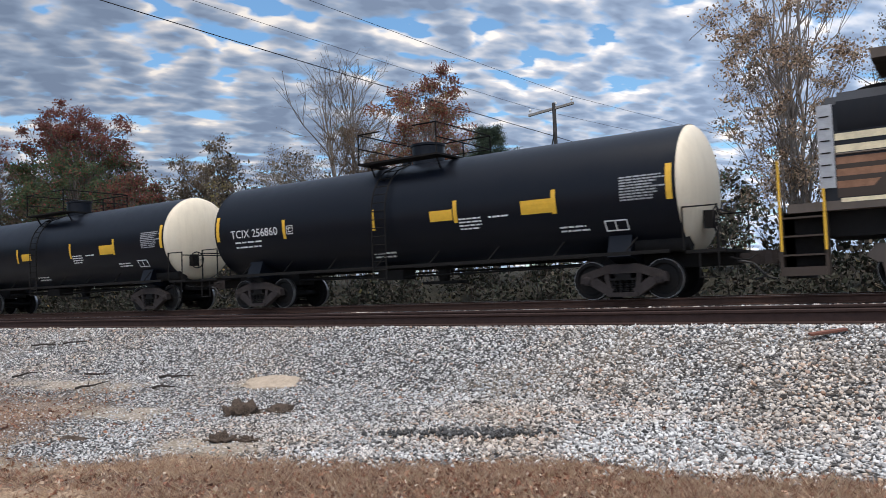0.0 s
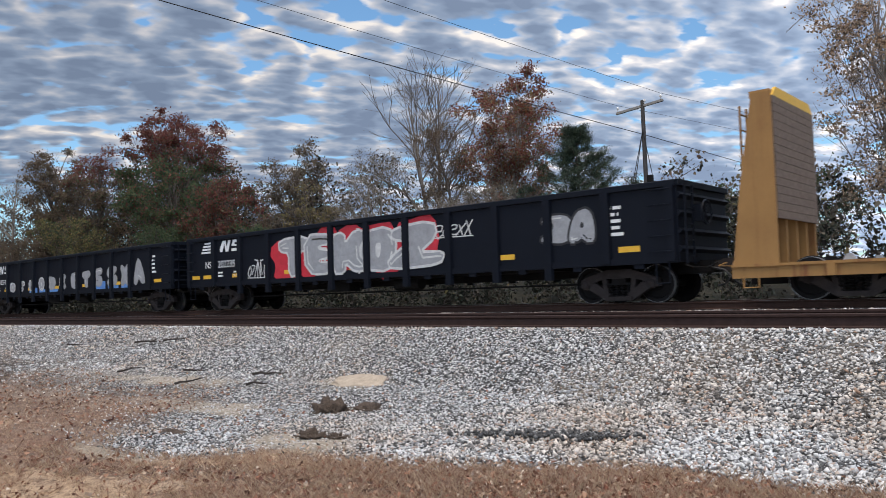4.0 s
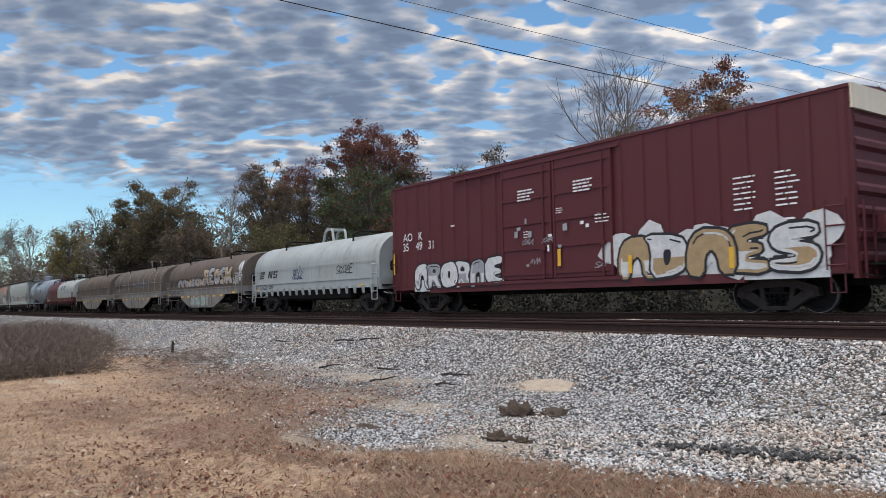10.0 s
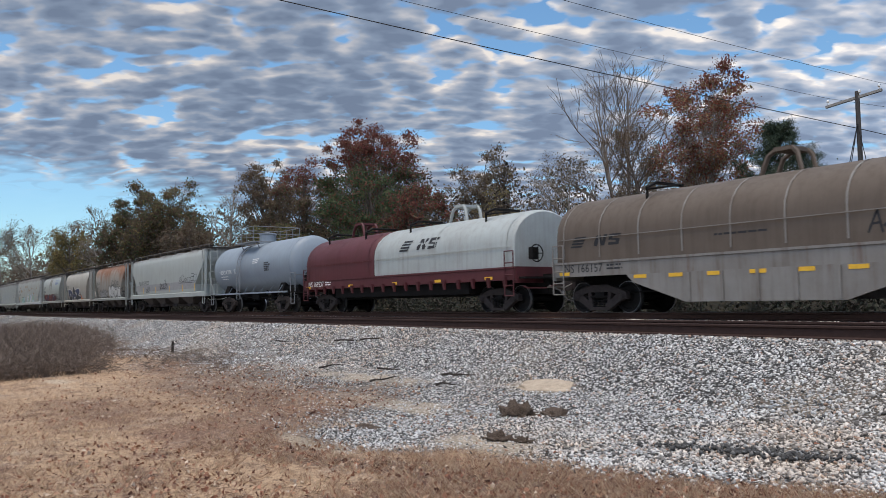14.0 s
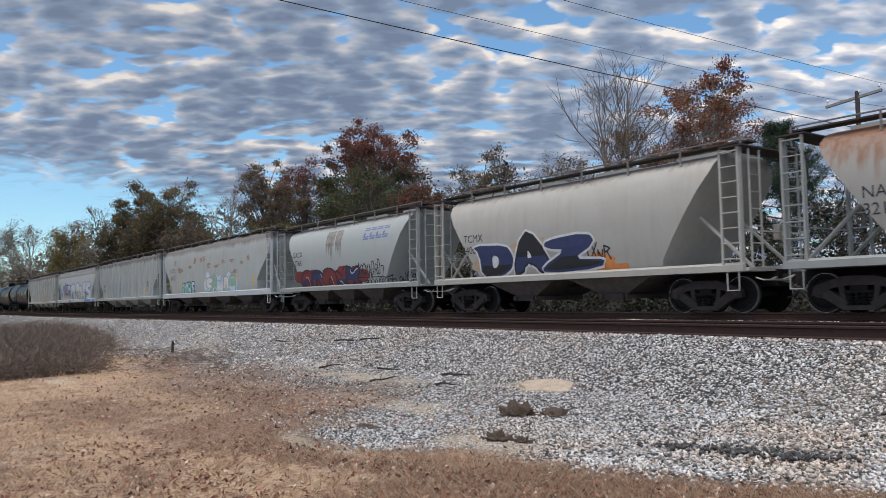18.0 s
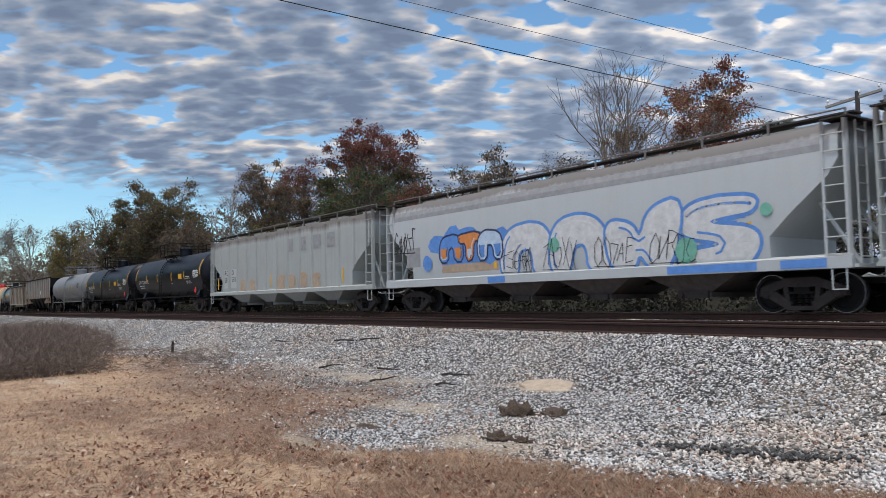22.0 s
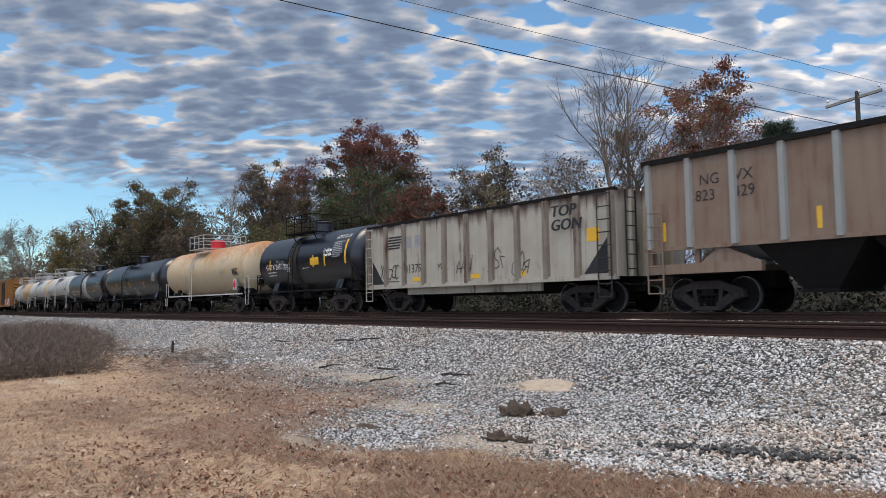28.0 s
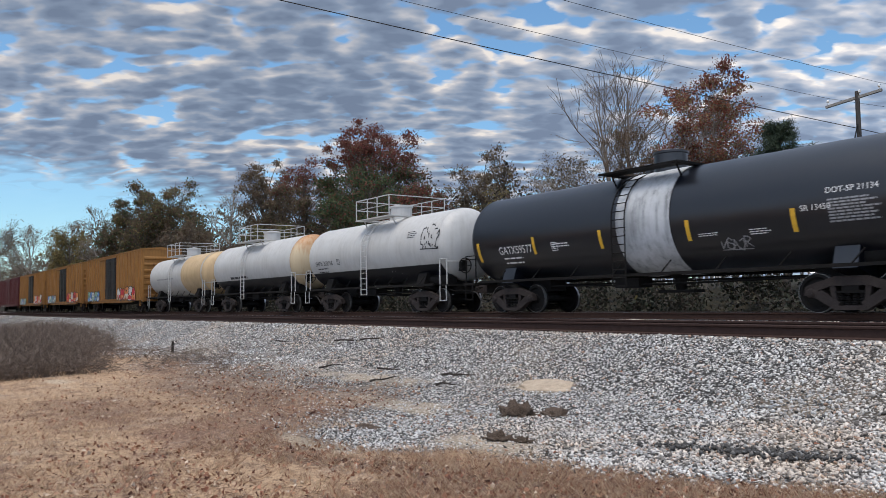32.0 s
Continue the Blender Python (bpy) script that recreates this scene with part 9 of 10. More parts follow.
part("arrow_mark", s_.mesh("arrow_mark", WHITE, 0), None, c_, "white stencilled arrow")
s_ = Shape()
blob(s_, -0.24, 0.86, 0.15, 0.15, flat_side(-1.50), 0.01, random.Random(2), 2.0, 18, 0.0, 0.78)
part("ring_mark", s_.mesh("ring_mark", WHITE, 0), None, c_)
lettering(c_, "5", -0.29, 0.79, 0.14, WHITE, flat_side(-1.505))
scribble(c_, hh_ - 3.6, hh_ - 2.2, 1.7, 2.2, SPRAY["peach"], flat_side(-1.55), 41, 4)
graffiti(c_, hh_ - 2.6, hh_ - 1.5, 0.95, 1.6, 2, ("silver",), "white", flat_side(-1.55), 42)
graffiti(c_, hh_ - 7.0, hh_ - 5.9, 0.78, 1.1, 2, ("white",), "white", flat_side(-1.55), 43)

c_, hh_, sd_ = boxcar(78.36, 96.75, "tall wine-red boxcar with double doors and white spray lettering", BOX_RED, door=(-2.35, 2.52), cap=TANK_WHITE_END)
sb_ = flat_side(-1.59)
for text_, x, z in (("AO", -8.36, 2.78), ("K", -7.32, 2.78), ("35", -8.40, 2.40), ("49", -7.48, 2.40), ("31", -6.66, 2.40)):
    lettering(c_, text_, x, z, 0.31, WHITE, sb_)
bars(c_, -5.2, 2.9, 0.26, 0.26, 1, WHITE, sb_, 50, "test_panel", 0.2)
sb_ = flat_side(-1.60)
patch(c_, -7.6, -2.45, 0.80, 1.25, SPRAY["white"], flat_side(-1.585), "spray_cloud", 0.002)
patch(c_, 2.75, 8.7, 0.80, 1.30, SPRAY["white"], flat_side(-1.585), "spray_cloud", 0.002)
graffiti(c_, -7.5, -2.3, 0.92, 1.90, 6, ("white", "silver", "white"), "black", sb_, 51, None, True, "nRORnE", 1)
graffiti(c_, 2.75, 8.5, 0.95, 2.12, 5, ("tan", "tan", "white"), "black", sb_, 58, "white", True, "nDnES", 1)
for i_, x in enumerate((-1.75, 0.75)):
    bars(c_, x + 0.3, 3.55, 0.8, 0.4, 4, WHITE, flat_side(-1.66), 53 + i_)
for i_ in range(16):
    r_ = random.Random(i_)
    x, z = r_.uniform(-2.1, 2.2), r_.uniform(1.3, 2.9)
    if i_ % 4 == 3:
        scribble(c_, x - 0.2, x + 0.3, z, z + 0.2, SPRAY["silver"], flat_side(-1.66), 530 + i_, 3, 0.025)
    else:
        patch(c_, x, x + r_.uniform(0.06, 0.22), z, z + r_.uniform(0.06, 0.22), SPRAY["silver"] if i_ % 3 else WHITE, flat_side(-1.66), "sticker")
for x, z, w, h_ in ((1.9, 2.55, 0.6, 0.3), (0.3, 3.0, 0.35, 0.2), (-1.2, 2.35, 0.25, 0.25)):
    bars(c_, x, z, w, h_, 3, WHITE, flat_side(-1.66), int(x * 10) + 60, "small_print", 0.35)
bars(c_, 6.4, 2.4, 0.6, 0.9, 7, WHITE, sb_, 56, "small_print", 0.3)
bars(c_, 7.5, 2.4, 0.6, 0.9, 7, WHITE, sb_, 57, "small_print", 0.3)
for x, z0_, z1_, q in ((-9.05, 1.50, 2.35, -1.60), (0.40, 1.42, 1.95, -1.66), (3.13, 1.10, 1.60, -1.63), (6.30, 1.10, 1.62, -1.63), (hh_ - 0.75, 1.35, 2.3, -1.60)):
    patch(c_, x - 0.07, x + 0.07, z0_, z1_, YELLOW, flat_side(q), "reflector")
bars(c_, hh_ - 1.9, 1.75, 0.75, 0.45, 2, WHITE, sb_, 58, "test_panel", 0.2)

BEIGE = COIL_SILL
c_, hh_, sd_ = coil_car(63.82, 77.2, "white-hooded steel coil car with grimy straight sill", [(-7, 7, COIL_WHITE, COIL_WHITE)], COIL_WHITE, False, mark="NS 165226", pull=0.75)
horse_logo(c_, -hh_ + 1.0, 1.78, sd_, BLACK_INK, 0.9)
scribble(c_, -1.7, -0.6, 1.7, 2.25, SPRAY["navy"], sd_, 61, 5, 0.05)
scribble(c_, 2.9, 4.4, 1.8, 2.2, SPRAY["black"], sd_, 62, 5, 0.04)
c_, hh_, sd_ = coil_car(48.27, 62.35, "brown grime-coated coil car with peach spray lettering", [(-8, 8, COIL_BROWN, COIL_BROWN)], BEIGE, True, mark="NS 164905", pull=0.8)
horse_logo(c_, -hh_ + 0.8, 1.75, sd_, BLACK_INK, 0.8)
graffiti(c_, -hh_ + 2.4, 0.6, 1.65, 2.22, 6, ("silver", "grey", "peach"), "black", sd_, 63, None, True, "nnwOOw", 2)
graffiti(c_, 0.5, 5.2, 1.68, 2.75, 5, ("peach", "silver"), "black", sd_, 64, word="REOSK", rounds=1)
graffiti(c_, -1.9, 1.4, 0.42, 1.0, 5, ("green", "grey"), "grey", flat_side(-1.54), 65)
scribble(c_, 5.4, 6.3, 1.7, 2.5, SPRAY["white"], sd_, 66, 4, 0.05)
graffiti(c_, hh_ - 0.75, hh_ - 0.15, 1.8, 3.0, 1, ("white",), "grey", sd_, 67)
c_, hh_, sd_ = coil_car(32.73, 46.85, "brown grime-coated coil car with worn blue lettering", [(-8, 8, COIL_BROWN, COIL_WHITE)], BEIGE, True, mark="NS 165944", pull=0.7, beads=10)
horse_logo(c_, -hh_ + 0.9, 1.95, sd_, BLACK_INK, 0.85)
lettering(c_, "PROTECT II", -0.9, 1.88, 0.44, SPRAY["worn"], sd_, 1.25)
bars(c_, -2.7, 1.95, 1.3, 0.12, 1, BLACK_INK, sd_, 68)
c_, hh_, sd_ = coil_car(17.45, 31.35, "grey-brown coil car with grimy hood", [(-8, 8, COIL_BROWN, COIL_SILL)], BEIGE, True, mark="NS 166157", pull=0.7, beads=10)
horse_logo(c_, -hh_ + 0.9, 1.95, sd_, BLACK_INK, 0.75)
bars(c_, -1.2, 1.9, 1.6, 0.10, 1, BLACK_INK, sd_, 69)
scribble(c_, 2.6, 3.6, 1.75, 2.25, SPRAY["black"], sd_, 690, 3, 0.05)
scribble(c_, 4.6, 5.4, 1.8, 2.3, SPRAY["black"], sd_, 691, 3, 0.05)
c_, hh_, sd_ = coil_car(0.13, 15.7, "maroon coil car with one maroon and one white hood", [(-7.8, -1.35, COIL_MAROON, COIL_MAROON), (-1.3, 7.8, COIL_WHITE, COIL_WHITE)], COIL_MAROON, False, mark="NS 169537", ink=WHITE, pull=0.8, beads=4)
horse_logo(c_, 0.9, 2.42, lambda z: hood_side(z, 1.48, 2.35, 3.5), BLACK_INK, 1.0)
for x in (-hh_ + 4.4, -hh_ + 8.0, -hh_ + 11.0):
    patch(c_, x, x + 0.4, 1.12, 1.22, YELLOW, flat_side(-1.537), "reflector")

c_, hh_, sd_ = tank_car(-12.55, -1.9, "blue-grey tank car with white guard rails", TANK_BLUE, 1.42, 2.55, 0.55, None, ("HOKX 82090", WHITE, 0.24), -0.6, TANK_GREY, (), (), ((0.6, 0.1, 0.9, 0.3, 3),), None, bar_mat=TANK_BLUE, pull=1.1)
bars(c_, 2.2, 2.2, 0.8, 0.5, 5, BLACK_INK, sd_, 71, "stencil_table", 0.7)

# covered hoppers
c_, hh_, sd_ = hopper_car(-31.71, -13.9, "pale grey smooth-sided covered hopper car", HOP_LIGHT, "smooth", 4.05, 1.08, 4)
patch(c_, -hh_ + 1.6, hh_ - 2.0, 1.55, 2.05, SPRAY["grey"], sd_, "faded_band", 0.003, "grey faded band along the lower side", 1, 3)
lettering(c_, "NAHX 390330", -hh_ + 2.6, 2.05, 0.30, BLACK_INK, sd_)
scribble(c_, -hh_ + 4.4, -hh_ + 5.4, 1.5, 1.9, BLACK_INK, sd_, 72, 5, 0.03)
scribble(c_, -0.9, 0.9, 1.7, 2.25, BLACK_INK, sd_, 73, 8, 0.04)
scribble(c_, 3.6, 7.0, 2.0, 2.5, BLACK_INK, sd_, 74, 7, 0.035)
for x in (-hh_ + 3.6, -hh_ + 6.9, 1.4, 4.2, hh_ - 2.2):
    patch(c_, x, x + 0.12, 1.4, 1.85, YELLOW, sd_, "reflector", rows=3)
c_, hh_, sd_ = hopper_car(-45.37, -32.7, "rust-streaked grey cylindrical covered hopper car with black spray lettering", HOP_RUSTY, "round", 4.05, 1.08, 3, steel=HOP_GREY)
lettering(c_, "NAHX", -hh_ + 1.95, 2.45, 0.26, BLACK_INK, sd_)
lettering(c_, "32101", -hh_ + 1.95, 2.08, 0.26, BLACK_INK, sd_)
graffiti(c_, -hh_ + 2.9, -0.6, 1.2, 2.0, 5, ("grey",), "black", sd_, 75)
graffiti(c_, 0.0, 3.9, 1.2, 2.3, 4, ("white",), "black", sd_, 76)
scribble(c_, 0.9, 3.4, 2.35, 2.75, BLACK_INK, sd_, 77, 7, 0.04)
scribble(c_, hh_ - 2.0, hh_ - 1.0, 1.3, 2.0, BLACK_INK, sd_, 78, 5, 0.05)
c_, hh_, sd_ = hopper_car(-59.3, -46.2, "pale grey cylindrical covered hopper car with black and white spray lettering", HOP_CREAM, "round", 4.05, 1.08, 2)
lettering(c_, "TCMX", -hh_ + 1.95, 2.45, 0.27, BLACK_INK, sd_)
lettering(c_, "440040", -hh_ + 1.85, 2.05, 0.27, BLACK_INK, sd_)
graffiti(c_, -hh_ + 2.9, 1.3, 1.2, 2.35, 3, ("black", "navy"), "white", sd_, 79, ribbons=False, word="DAZ", rounds=1)
for x, z, w, h_, k in ((-hh_ + 2.95, 1.55, 0.55, 0.38, "peach"), (0.3, 1.5, 1.1, 0.30, "peach"), (1.75, 1.45, 0.7, 0.30, "orange"), (-1.5, 1.95, 0.9, 0.45, "peach")):
    s_ = Shape()
    blob(s_, x, z, w, h_, sd_, 0.004, random.Random(int(x * 10)), 2.0, 18, 0.35)
    part("spray_cloud", s_.mesh("spray_cloud", SPRAY[k], 0), None, c_)
scribble(c_, 1.2, 2.2, 1.6, 2.1, BLACK_INK, sd_, 80, 4, 0.05)
for x in (-hh_ + 3.2, 1.4, 2.2):
    patch(c_, x, x + 0.6, 1.15, 1.4, SPRAY["orange"], sd_, "orange_panel", rows=2)
c_, hh_, sd_ = hopper_car(-73.13, -60.2, "pale grey cylindrical covered hopper car with maroon spray lettering", HOP_LIGHT, "round", 4.05, 1.08, 3, steel=HOP_GREY)
lettering(c_, "GACX", -4.76, 2.68, 0.27, BLACK_INK, sd_)
lettering(c_, "62768", -4.74, 2.27, 0.27, BLACK_INK, sd_)
s_ = Shape()
for j_ in range(4):
    a_ = 2.2 + 0.52 * j_
    for p_ in ([(0, 0), (0.42, 0), (0.45, 0.14), (0, 0.14)], [(0, 0.14), (0.14, 0.14), (0.2, 0.5), (0.06, 0.5)], [(0.06, 0.38), (0.48, 0.38), (0.5, 0.5), (0.06, 0.5)]):
        s_.add([(a_ + p, sd_(3.1 + q) - 0.006, 3.1 + q) for p, q in p_], [(0, 1, 2, 3)])
part("owner_emblem", s_.mesh("owner_emblem", BLUE_INK, 0), None, c_, "blue slanted emblem blocks")
graffiti(c_, -3.85, 1.85, 1.14, 2.02, 5, ("maroon", "navy", "maroon"), "black", sd_, 81, "maroon", True, "nnnwK", 2)
scribble(c_, 1.6, 3.8, 1.55, 2.2, BLACK_INK, sd_, 82, 9, 0.045)
scribble(c_, 2.2, 4.6, 1.15, 1.5, BLACK_INK, sd_, 83, 8, 0.05)
scribble(c_, hh_ - 1.6, hh_ - 0.2, 1.2, 1.6, BLACK_INK, sd_, 84, 6, 0.06)
r_ = random.Random(83)
s_ = Shape()
for i_ in range(16):
    x, z, w = r_.uniform(-1.25, 0.30), r_.uniform(2.3, 3.1), r_.uniform(0.05, 0.16)
    paint_fill(s_, [[(x - w, 3.72), (x - w * 0.8, (z + 3.72) / 2), (x, z), (x + w * 0.8, (z + 3.72) / 2), (x + w, 3.72)]], sd_, 0.004 + 0.0003 * i_)
part("spill_stain", s_.mesh("spill_stain", SPILL, 0), None, c_, "grey-brown spill running down from the roof")
c_, hh_, sd_ = hopper_car(-93.27, -74.05, "pale grey covered hopper car with tan paint patches and green spray", HOP_CHALK, "smooth", 4.30, 1.02, 4, steel=HOP_WHITE)
lettering(c_, "ROIX", -7.80, 2.72, 0.28, BLACK_INK, sd_)
lettering(c_, "58172", -7.75, 2.20, 0.28, BLACK_INK, sd_)
graffiti(c_, -5.15, -2.6, 1.14, 2.0, 4, ("pale", "mint"), "black", sd_, 85, None, True, "nORE", 1)
graffiti(c_, -0.35, 4.4, 1.12, 2.15, 5, ("green", "pale", "white"), "grey", sd_, 86, "pale", True, "SAwnO", 2)
r_ = random.Random(861)
rust_smears(c_, [(-hh_ + 2.6 + 1.05 * j + r_.uniform(-0.4, 0.4), r_.choice((2.3, 2.75, 3.0, 3.3, 3.55)) + r_.uniform(-0.1, 0.1), r_.uniform(0.7, 1.8), r_.uniform(0.15, 0.36)) for j in range(14)], sd_, RUST_SMEAR, 862)
for x in (-7.95, -5.35, -0.45, 4.6, 7.0):
    patch(c_, x, x + 0.14, 1.5, 2.2, YELLOW, sd_, "reflector", rows=3)
bars(c_, -hh_ + 0.5, 1.05, 0.9, 0.2, 1, BLACK_INK, sd_, 87)
c_, hh_, sd_ = hopper_car(-113.85, -93.95, "pale grey ribbed covered hopper car with blue-grey repainted panels", HOP_LIGHT, "ribbed", 4.33, 1.05, 4, 19, bay_mat=HOP_GREY)
for a_, b_ in (("NC", "UX"), ("40", "027")):
    z_ = 2.15 if a_ == "NC" else 1.75
    lettering(c_, a_, -hh_ + 2.35, z_, 0.27, BLACK_INK, sd_)
    lettering(c_, b_, -hh_ + 3.0, z_, 0.27, BLACK_INK, sd_)
for a_, b_, e_ in ((-5.55, -1.6, 2.55), (-0.55, 1.45, 2.5), (-0.5, 0.5, 2.6), (2.6, 3.6, 2.5)):
    patch(c_, a_, b_, 1.15, e_, PATCH, sd_, "repainted_panel", 0.003 + 0.001 * (a_ == -0.5))
for x in (-5.9, -2.4, 1.7, 5.9):
    patch(c_, x, x + 0.12, 1.35, 1.95, YELLOW, sd_, "reflector")
bars(c_, 6.0, 1.6, 0.9, 0.75, 9, BLACK_INK, sd_, 88, "small_print", 0.35)
bars(c_, 7.1, 2.1, 0.6, 0.25, 4, BLACK_INK, sd_, 89, "small_print", 0.35)
c_, hh_, sd_ = hopper_car(-133.3, -114.2, "white smooth-sided covered hopper car with blue and white spray lettering", HOP_WHITE, "smooth", 4.25, 1.05, 4)
patch(c_, -hh_ + 0.5, hh_ - 0.5, 3.62, 3.95, SPRAY["grey"], sd_, "grey_stripe", 0.003, "", 1, 2)
patch(c_, -5.6, -2.3, 1.25, 1.75, SPRAY["peach"], sd_, "spray_cloud", 0.004, "", 1, 2)
patch(c_, -5.6, -2.3, 1.75, 2.15, SPRAY["blue"], sd_, "spray_cloud", 0.004, "", 1, 2)
graffiti(c_, -5.6, -2.2, 1.85, 2.85, 3, ("blue", "orange", "pale"), "navy", sd_, 90, "blue", True, "nTn", 1)
graffiti(c_, -2.1, 7.4, 1.16, 2.95, 4, ("white", "white"), "blue", sd_, 91, None, True, "nnwS", 2)
for x, z, rr, k in ((0.35, 2.1, 0.24, "mint"), (5.2, 1.62, 0.34, "mint"), (-6.5, 1.85, 0.30, "blue"), (7.5, 2.45, 0.16, "mint")):
    s_ = Shape()
    blob(s_, x, z, rr, rr, sd_, 0.034, random.Random(int(10 * x)), 2.0, 16, 0.05)
    part("spray_dot", s_.mesh("spray_dot", SPRAY[k], 0), None, c_)
for a_, b_ in ((-2.9, -2.0), (4.6, 7.2), (7.8, 8.9)):
    patch(c_, a_, b_, 1.02, 1.22, SPRAY["blue"], flat_side(-1.56), "spray_cloud", 0.003)
for i_, x in enumerate((-2.2, -0.2, 2.0, 4.0)):
    scribble(c_, x, x + 1.5, 1.4, 2.3, SPRAY["black"], lambda z: sd_(z) - 0.03, 911 + i_, 5, 0.022)
scribble(c_, -hh_ + 0.7, -hh_ + 2.2, 2.4, 3.3, BLACK_INK, sd_, 92, 6, 0.05)
patch(c_, -7.95, -7.0, 1.75, 2.5, SPRAY["grey"], sd_, "stencil_panel", 0.004, "", 1, 2)
for x in (4.6, -2.6, hh_ - 2.6):
    patch(c_, x, x + 0.14, 1.5, 2.2, YELLOW, sd_, "reflector", rows=3)
scribble(c_, -2.2, 0.2, 1.35, 2.2, BLACK_INK, sd_, 93, 10, 0.03)
c_, hh_, sd_ = hopper_car(-154.02, -134.2, "chalky grey ribbed covered hopper car with rust streaks", HOP_CHALK, "ribbed", 4.33, 1.05, 4, 15, bay_mat=HOP_GREY)
for a_, b_, z_ in (("RO", "IX", 2.15), ("58", "538", 1.75)):
    patch(c_, -hh_ + 2.35, -hh_ + 3.2, 1.4, 2.5, HOP_WHITE, sd_, "stencil_panel", 0.003) if a_ == "RO" else None
    patch(c_, -hh_ + 3.45, -hh_ + 4.3, 1.4, 2.5, HOP_WHITE, sd_, "stencil_panel", 0.003) if a_ == "RO" else None
    lettering(c_, a_, -hh_ + 2.4, z_, 0.30, BLACK_INK, sd_)
    lettering(c_, b_, -hh_ + 3.5, z_, 0.30, BLACK_INK, sd_)
for i_, a_ in enumerate((4.9, 6.3, 9.9, 11.2, 12.5, 13.8)):
    graffiti(c_, -hh_ + a_, -hh_ + a_ + 0.9, 1.2, 1.9, 1, ("peach",), "peach", sd_, 94 + i_, None, False)
for a_ in (1.2, 2.6, 4.2, 5.6):
    patch(c_, a_, a_ + 0.75, 3.05, 3.7, SPRAY["grey"], sd_, "repainted_panel", 0.003)
for x in (-hh_ + 1.3, -0.9, hh_ - 2.9, 2.9):
    patch(c_, x, x + 0.13, 1.35, 2.0, YELLOW, sd_, "reflector")

# tank cars
GN = ((1.2, -0.6, 0.6, 0.05, 1), (4.66, -0.36, 0.9, 0.2, 2), (4.66, -0.66, 1.1, 0.2, 3))
for L_, R_, no in ((-171.32, -155.9, "220762"), (-189.26, -173.75, "220767")):
    c_, hh_, sd_ = tank_car(L_, R_, "satin black tank car with yellow reflectors and red placard", TANK_BLACK, 1.5, 2.55, 0.75, None, ("GATX " + no, WHITE, 0.25), 0.1, UNDER, ((3.15, -0.28, 0.75, 0.34),), (-4.62, -1.80, 1.58, 4.38), GN, None, pull=1.15, placards=(6.6,), mark_at=(-6.80, -4.73, -0.40), square=0.28)
    bars(c_, 6.2, 2.25, 1.08, 0.5, 8, WHITE, sd_, 101, "stencil_table", 0.7)
    for kx in (-1, 1):
        patch(c_, kx * (hh_ - 0.2) - 0.07, kx * (hh_ - 0.2) + 0.07, 2.45, 3.4, YELLOW, sd_, "reflector", 0.008, rows=4)
c_, hh_, sd_ = tank_car(-206.96, -191.6, "matt grey tank car", TANK_GREY, 1.5, 2.55, 0.8, None, ("", WHITE, 0.2), 0.3, TANK_GREY, (), (-4.6, -1.6, 1.2, 3.0), (), None, bar_mat=TANK_GREY, pull=1.15)
bars(c_, hh_ - 2.2, 2.4, 1.0, 0.55, 6, BLACK_INK, sd_, 102, "stencil_table", 0.7)
open_hopper(-225.91, -208.75)
ballast_gondola(-240.75, -227.0)
c_, hh_, sd_ = tank_car(-252.47, -242.55, "short satin-black tank car with a welded seam band", TANK_GLOSS, 1.45, 2.52, 0.65, None, ("GATX 245", WHITE, 0.28), -0.3, UNDER, ((1.1, -0.25, 0.9, 0.35),), (-3.6, -1.2, 1.4, 2.6), ((-1.6, -0.5, 1.2, 0.4, 4), (2.7, 0.0, 0.6, 0.4, 2), (0.2, -0.4, 0.7, 0.05, 1)), (-0.9, -0.1, TANK_GREYED), pull=1.0)
bars(c_, hh_ - 1.6, 2.5, 1.0, 0.75, 9, SPRAY["silver"], sd_, 103, "stencil_table", 0.55)
scribble(c_, -2.9, -1.9, 2.3, 2.8, SPRAY["grey"], sd_, 104, 5, 0.04)
lettering(c_, "DOT-SP 21134", hh_ - 1.65, 3.40, 0.15, WHITE, sd_)
lettering(c_, "SR 13449", hh_ - 2.5, 2.85, 0.14, WHITE, sd_)
lettering(c_, "SR 13450", hh_ - 2.5, 2.65, 0.14, WHITE, sd_)
patch(c_, hh_ - 0.45, hh_ - 0.3, 2.2, 3.3, YELLOW, sd_, "reflector", 0.008, rows=4)
c_, hh_, sd_ = tank_car(-269.0, -254.9, "cream tank car with orange rust streaks and a red dome housing", TANK_CREAM, 1.52, 2.60, 0.6, None, ("", WHITE, 0.2), -1.0, TANK_WHITE, (), (), ((-1.6, 0.2, 0.5, 0.2, 2), (3.6, 0.3, 0.8, 0.3, 3)), None, bar_mat=TANK_WHITE, dome_mat=RED_INK, pull=1.1, print_mat=SPRAY["grey"])
bars(c_, 5.46, 2.12, 0.95, 0.42, 6, BLACK_INK, sd_, 105, "stencil_table", 0.75)
lettering(c_, "PROPYLENE", 3.32, 2.36, 0.11, SPRAY["grey"], sd_)
lettering(c_, "OXIDE", 3.36, 2.20, 0.11, SPRAY["grey"], sd_)
for x in (-4.0, -1.2, 1.56, 4.24, 6.5):
    patch(c_, x, x + 0.1, 2.2, 2.62, SPRAY["gold"], sd_, "reflector", rows=3)
s_ = Shape().box(hh_ - 1.3, hh_ - 0.8, -1.55, -1.48, 1.3, 1.95)
part("placard_holder", s_, TANK_WHITE, c_)
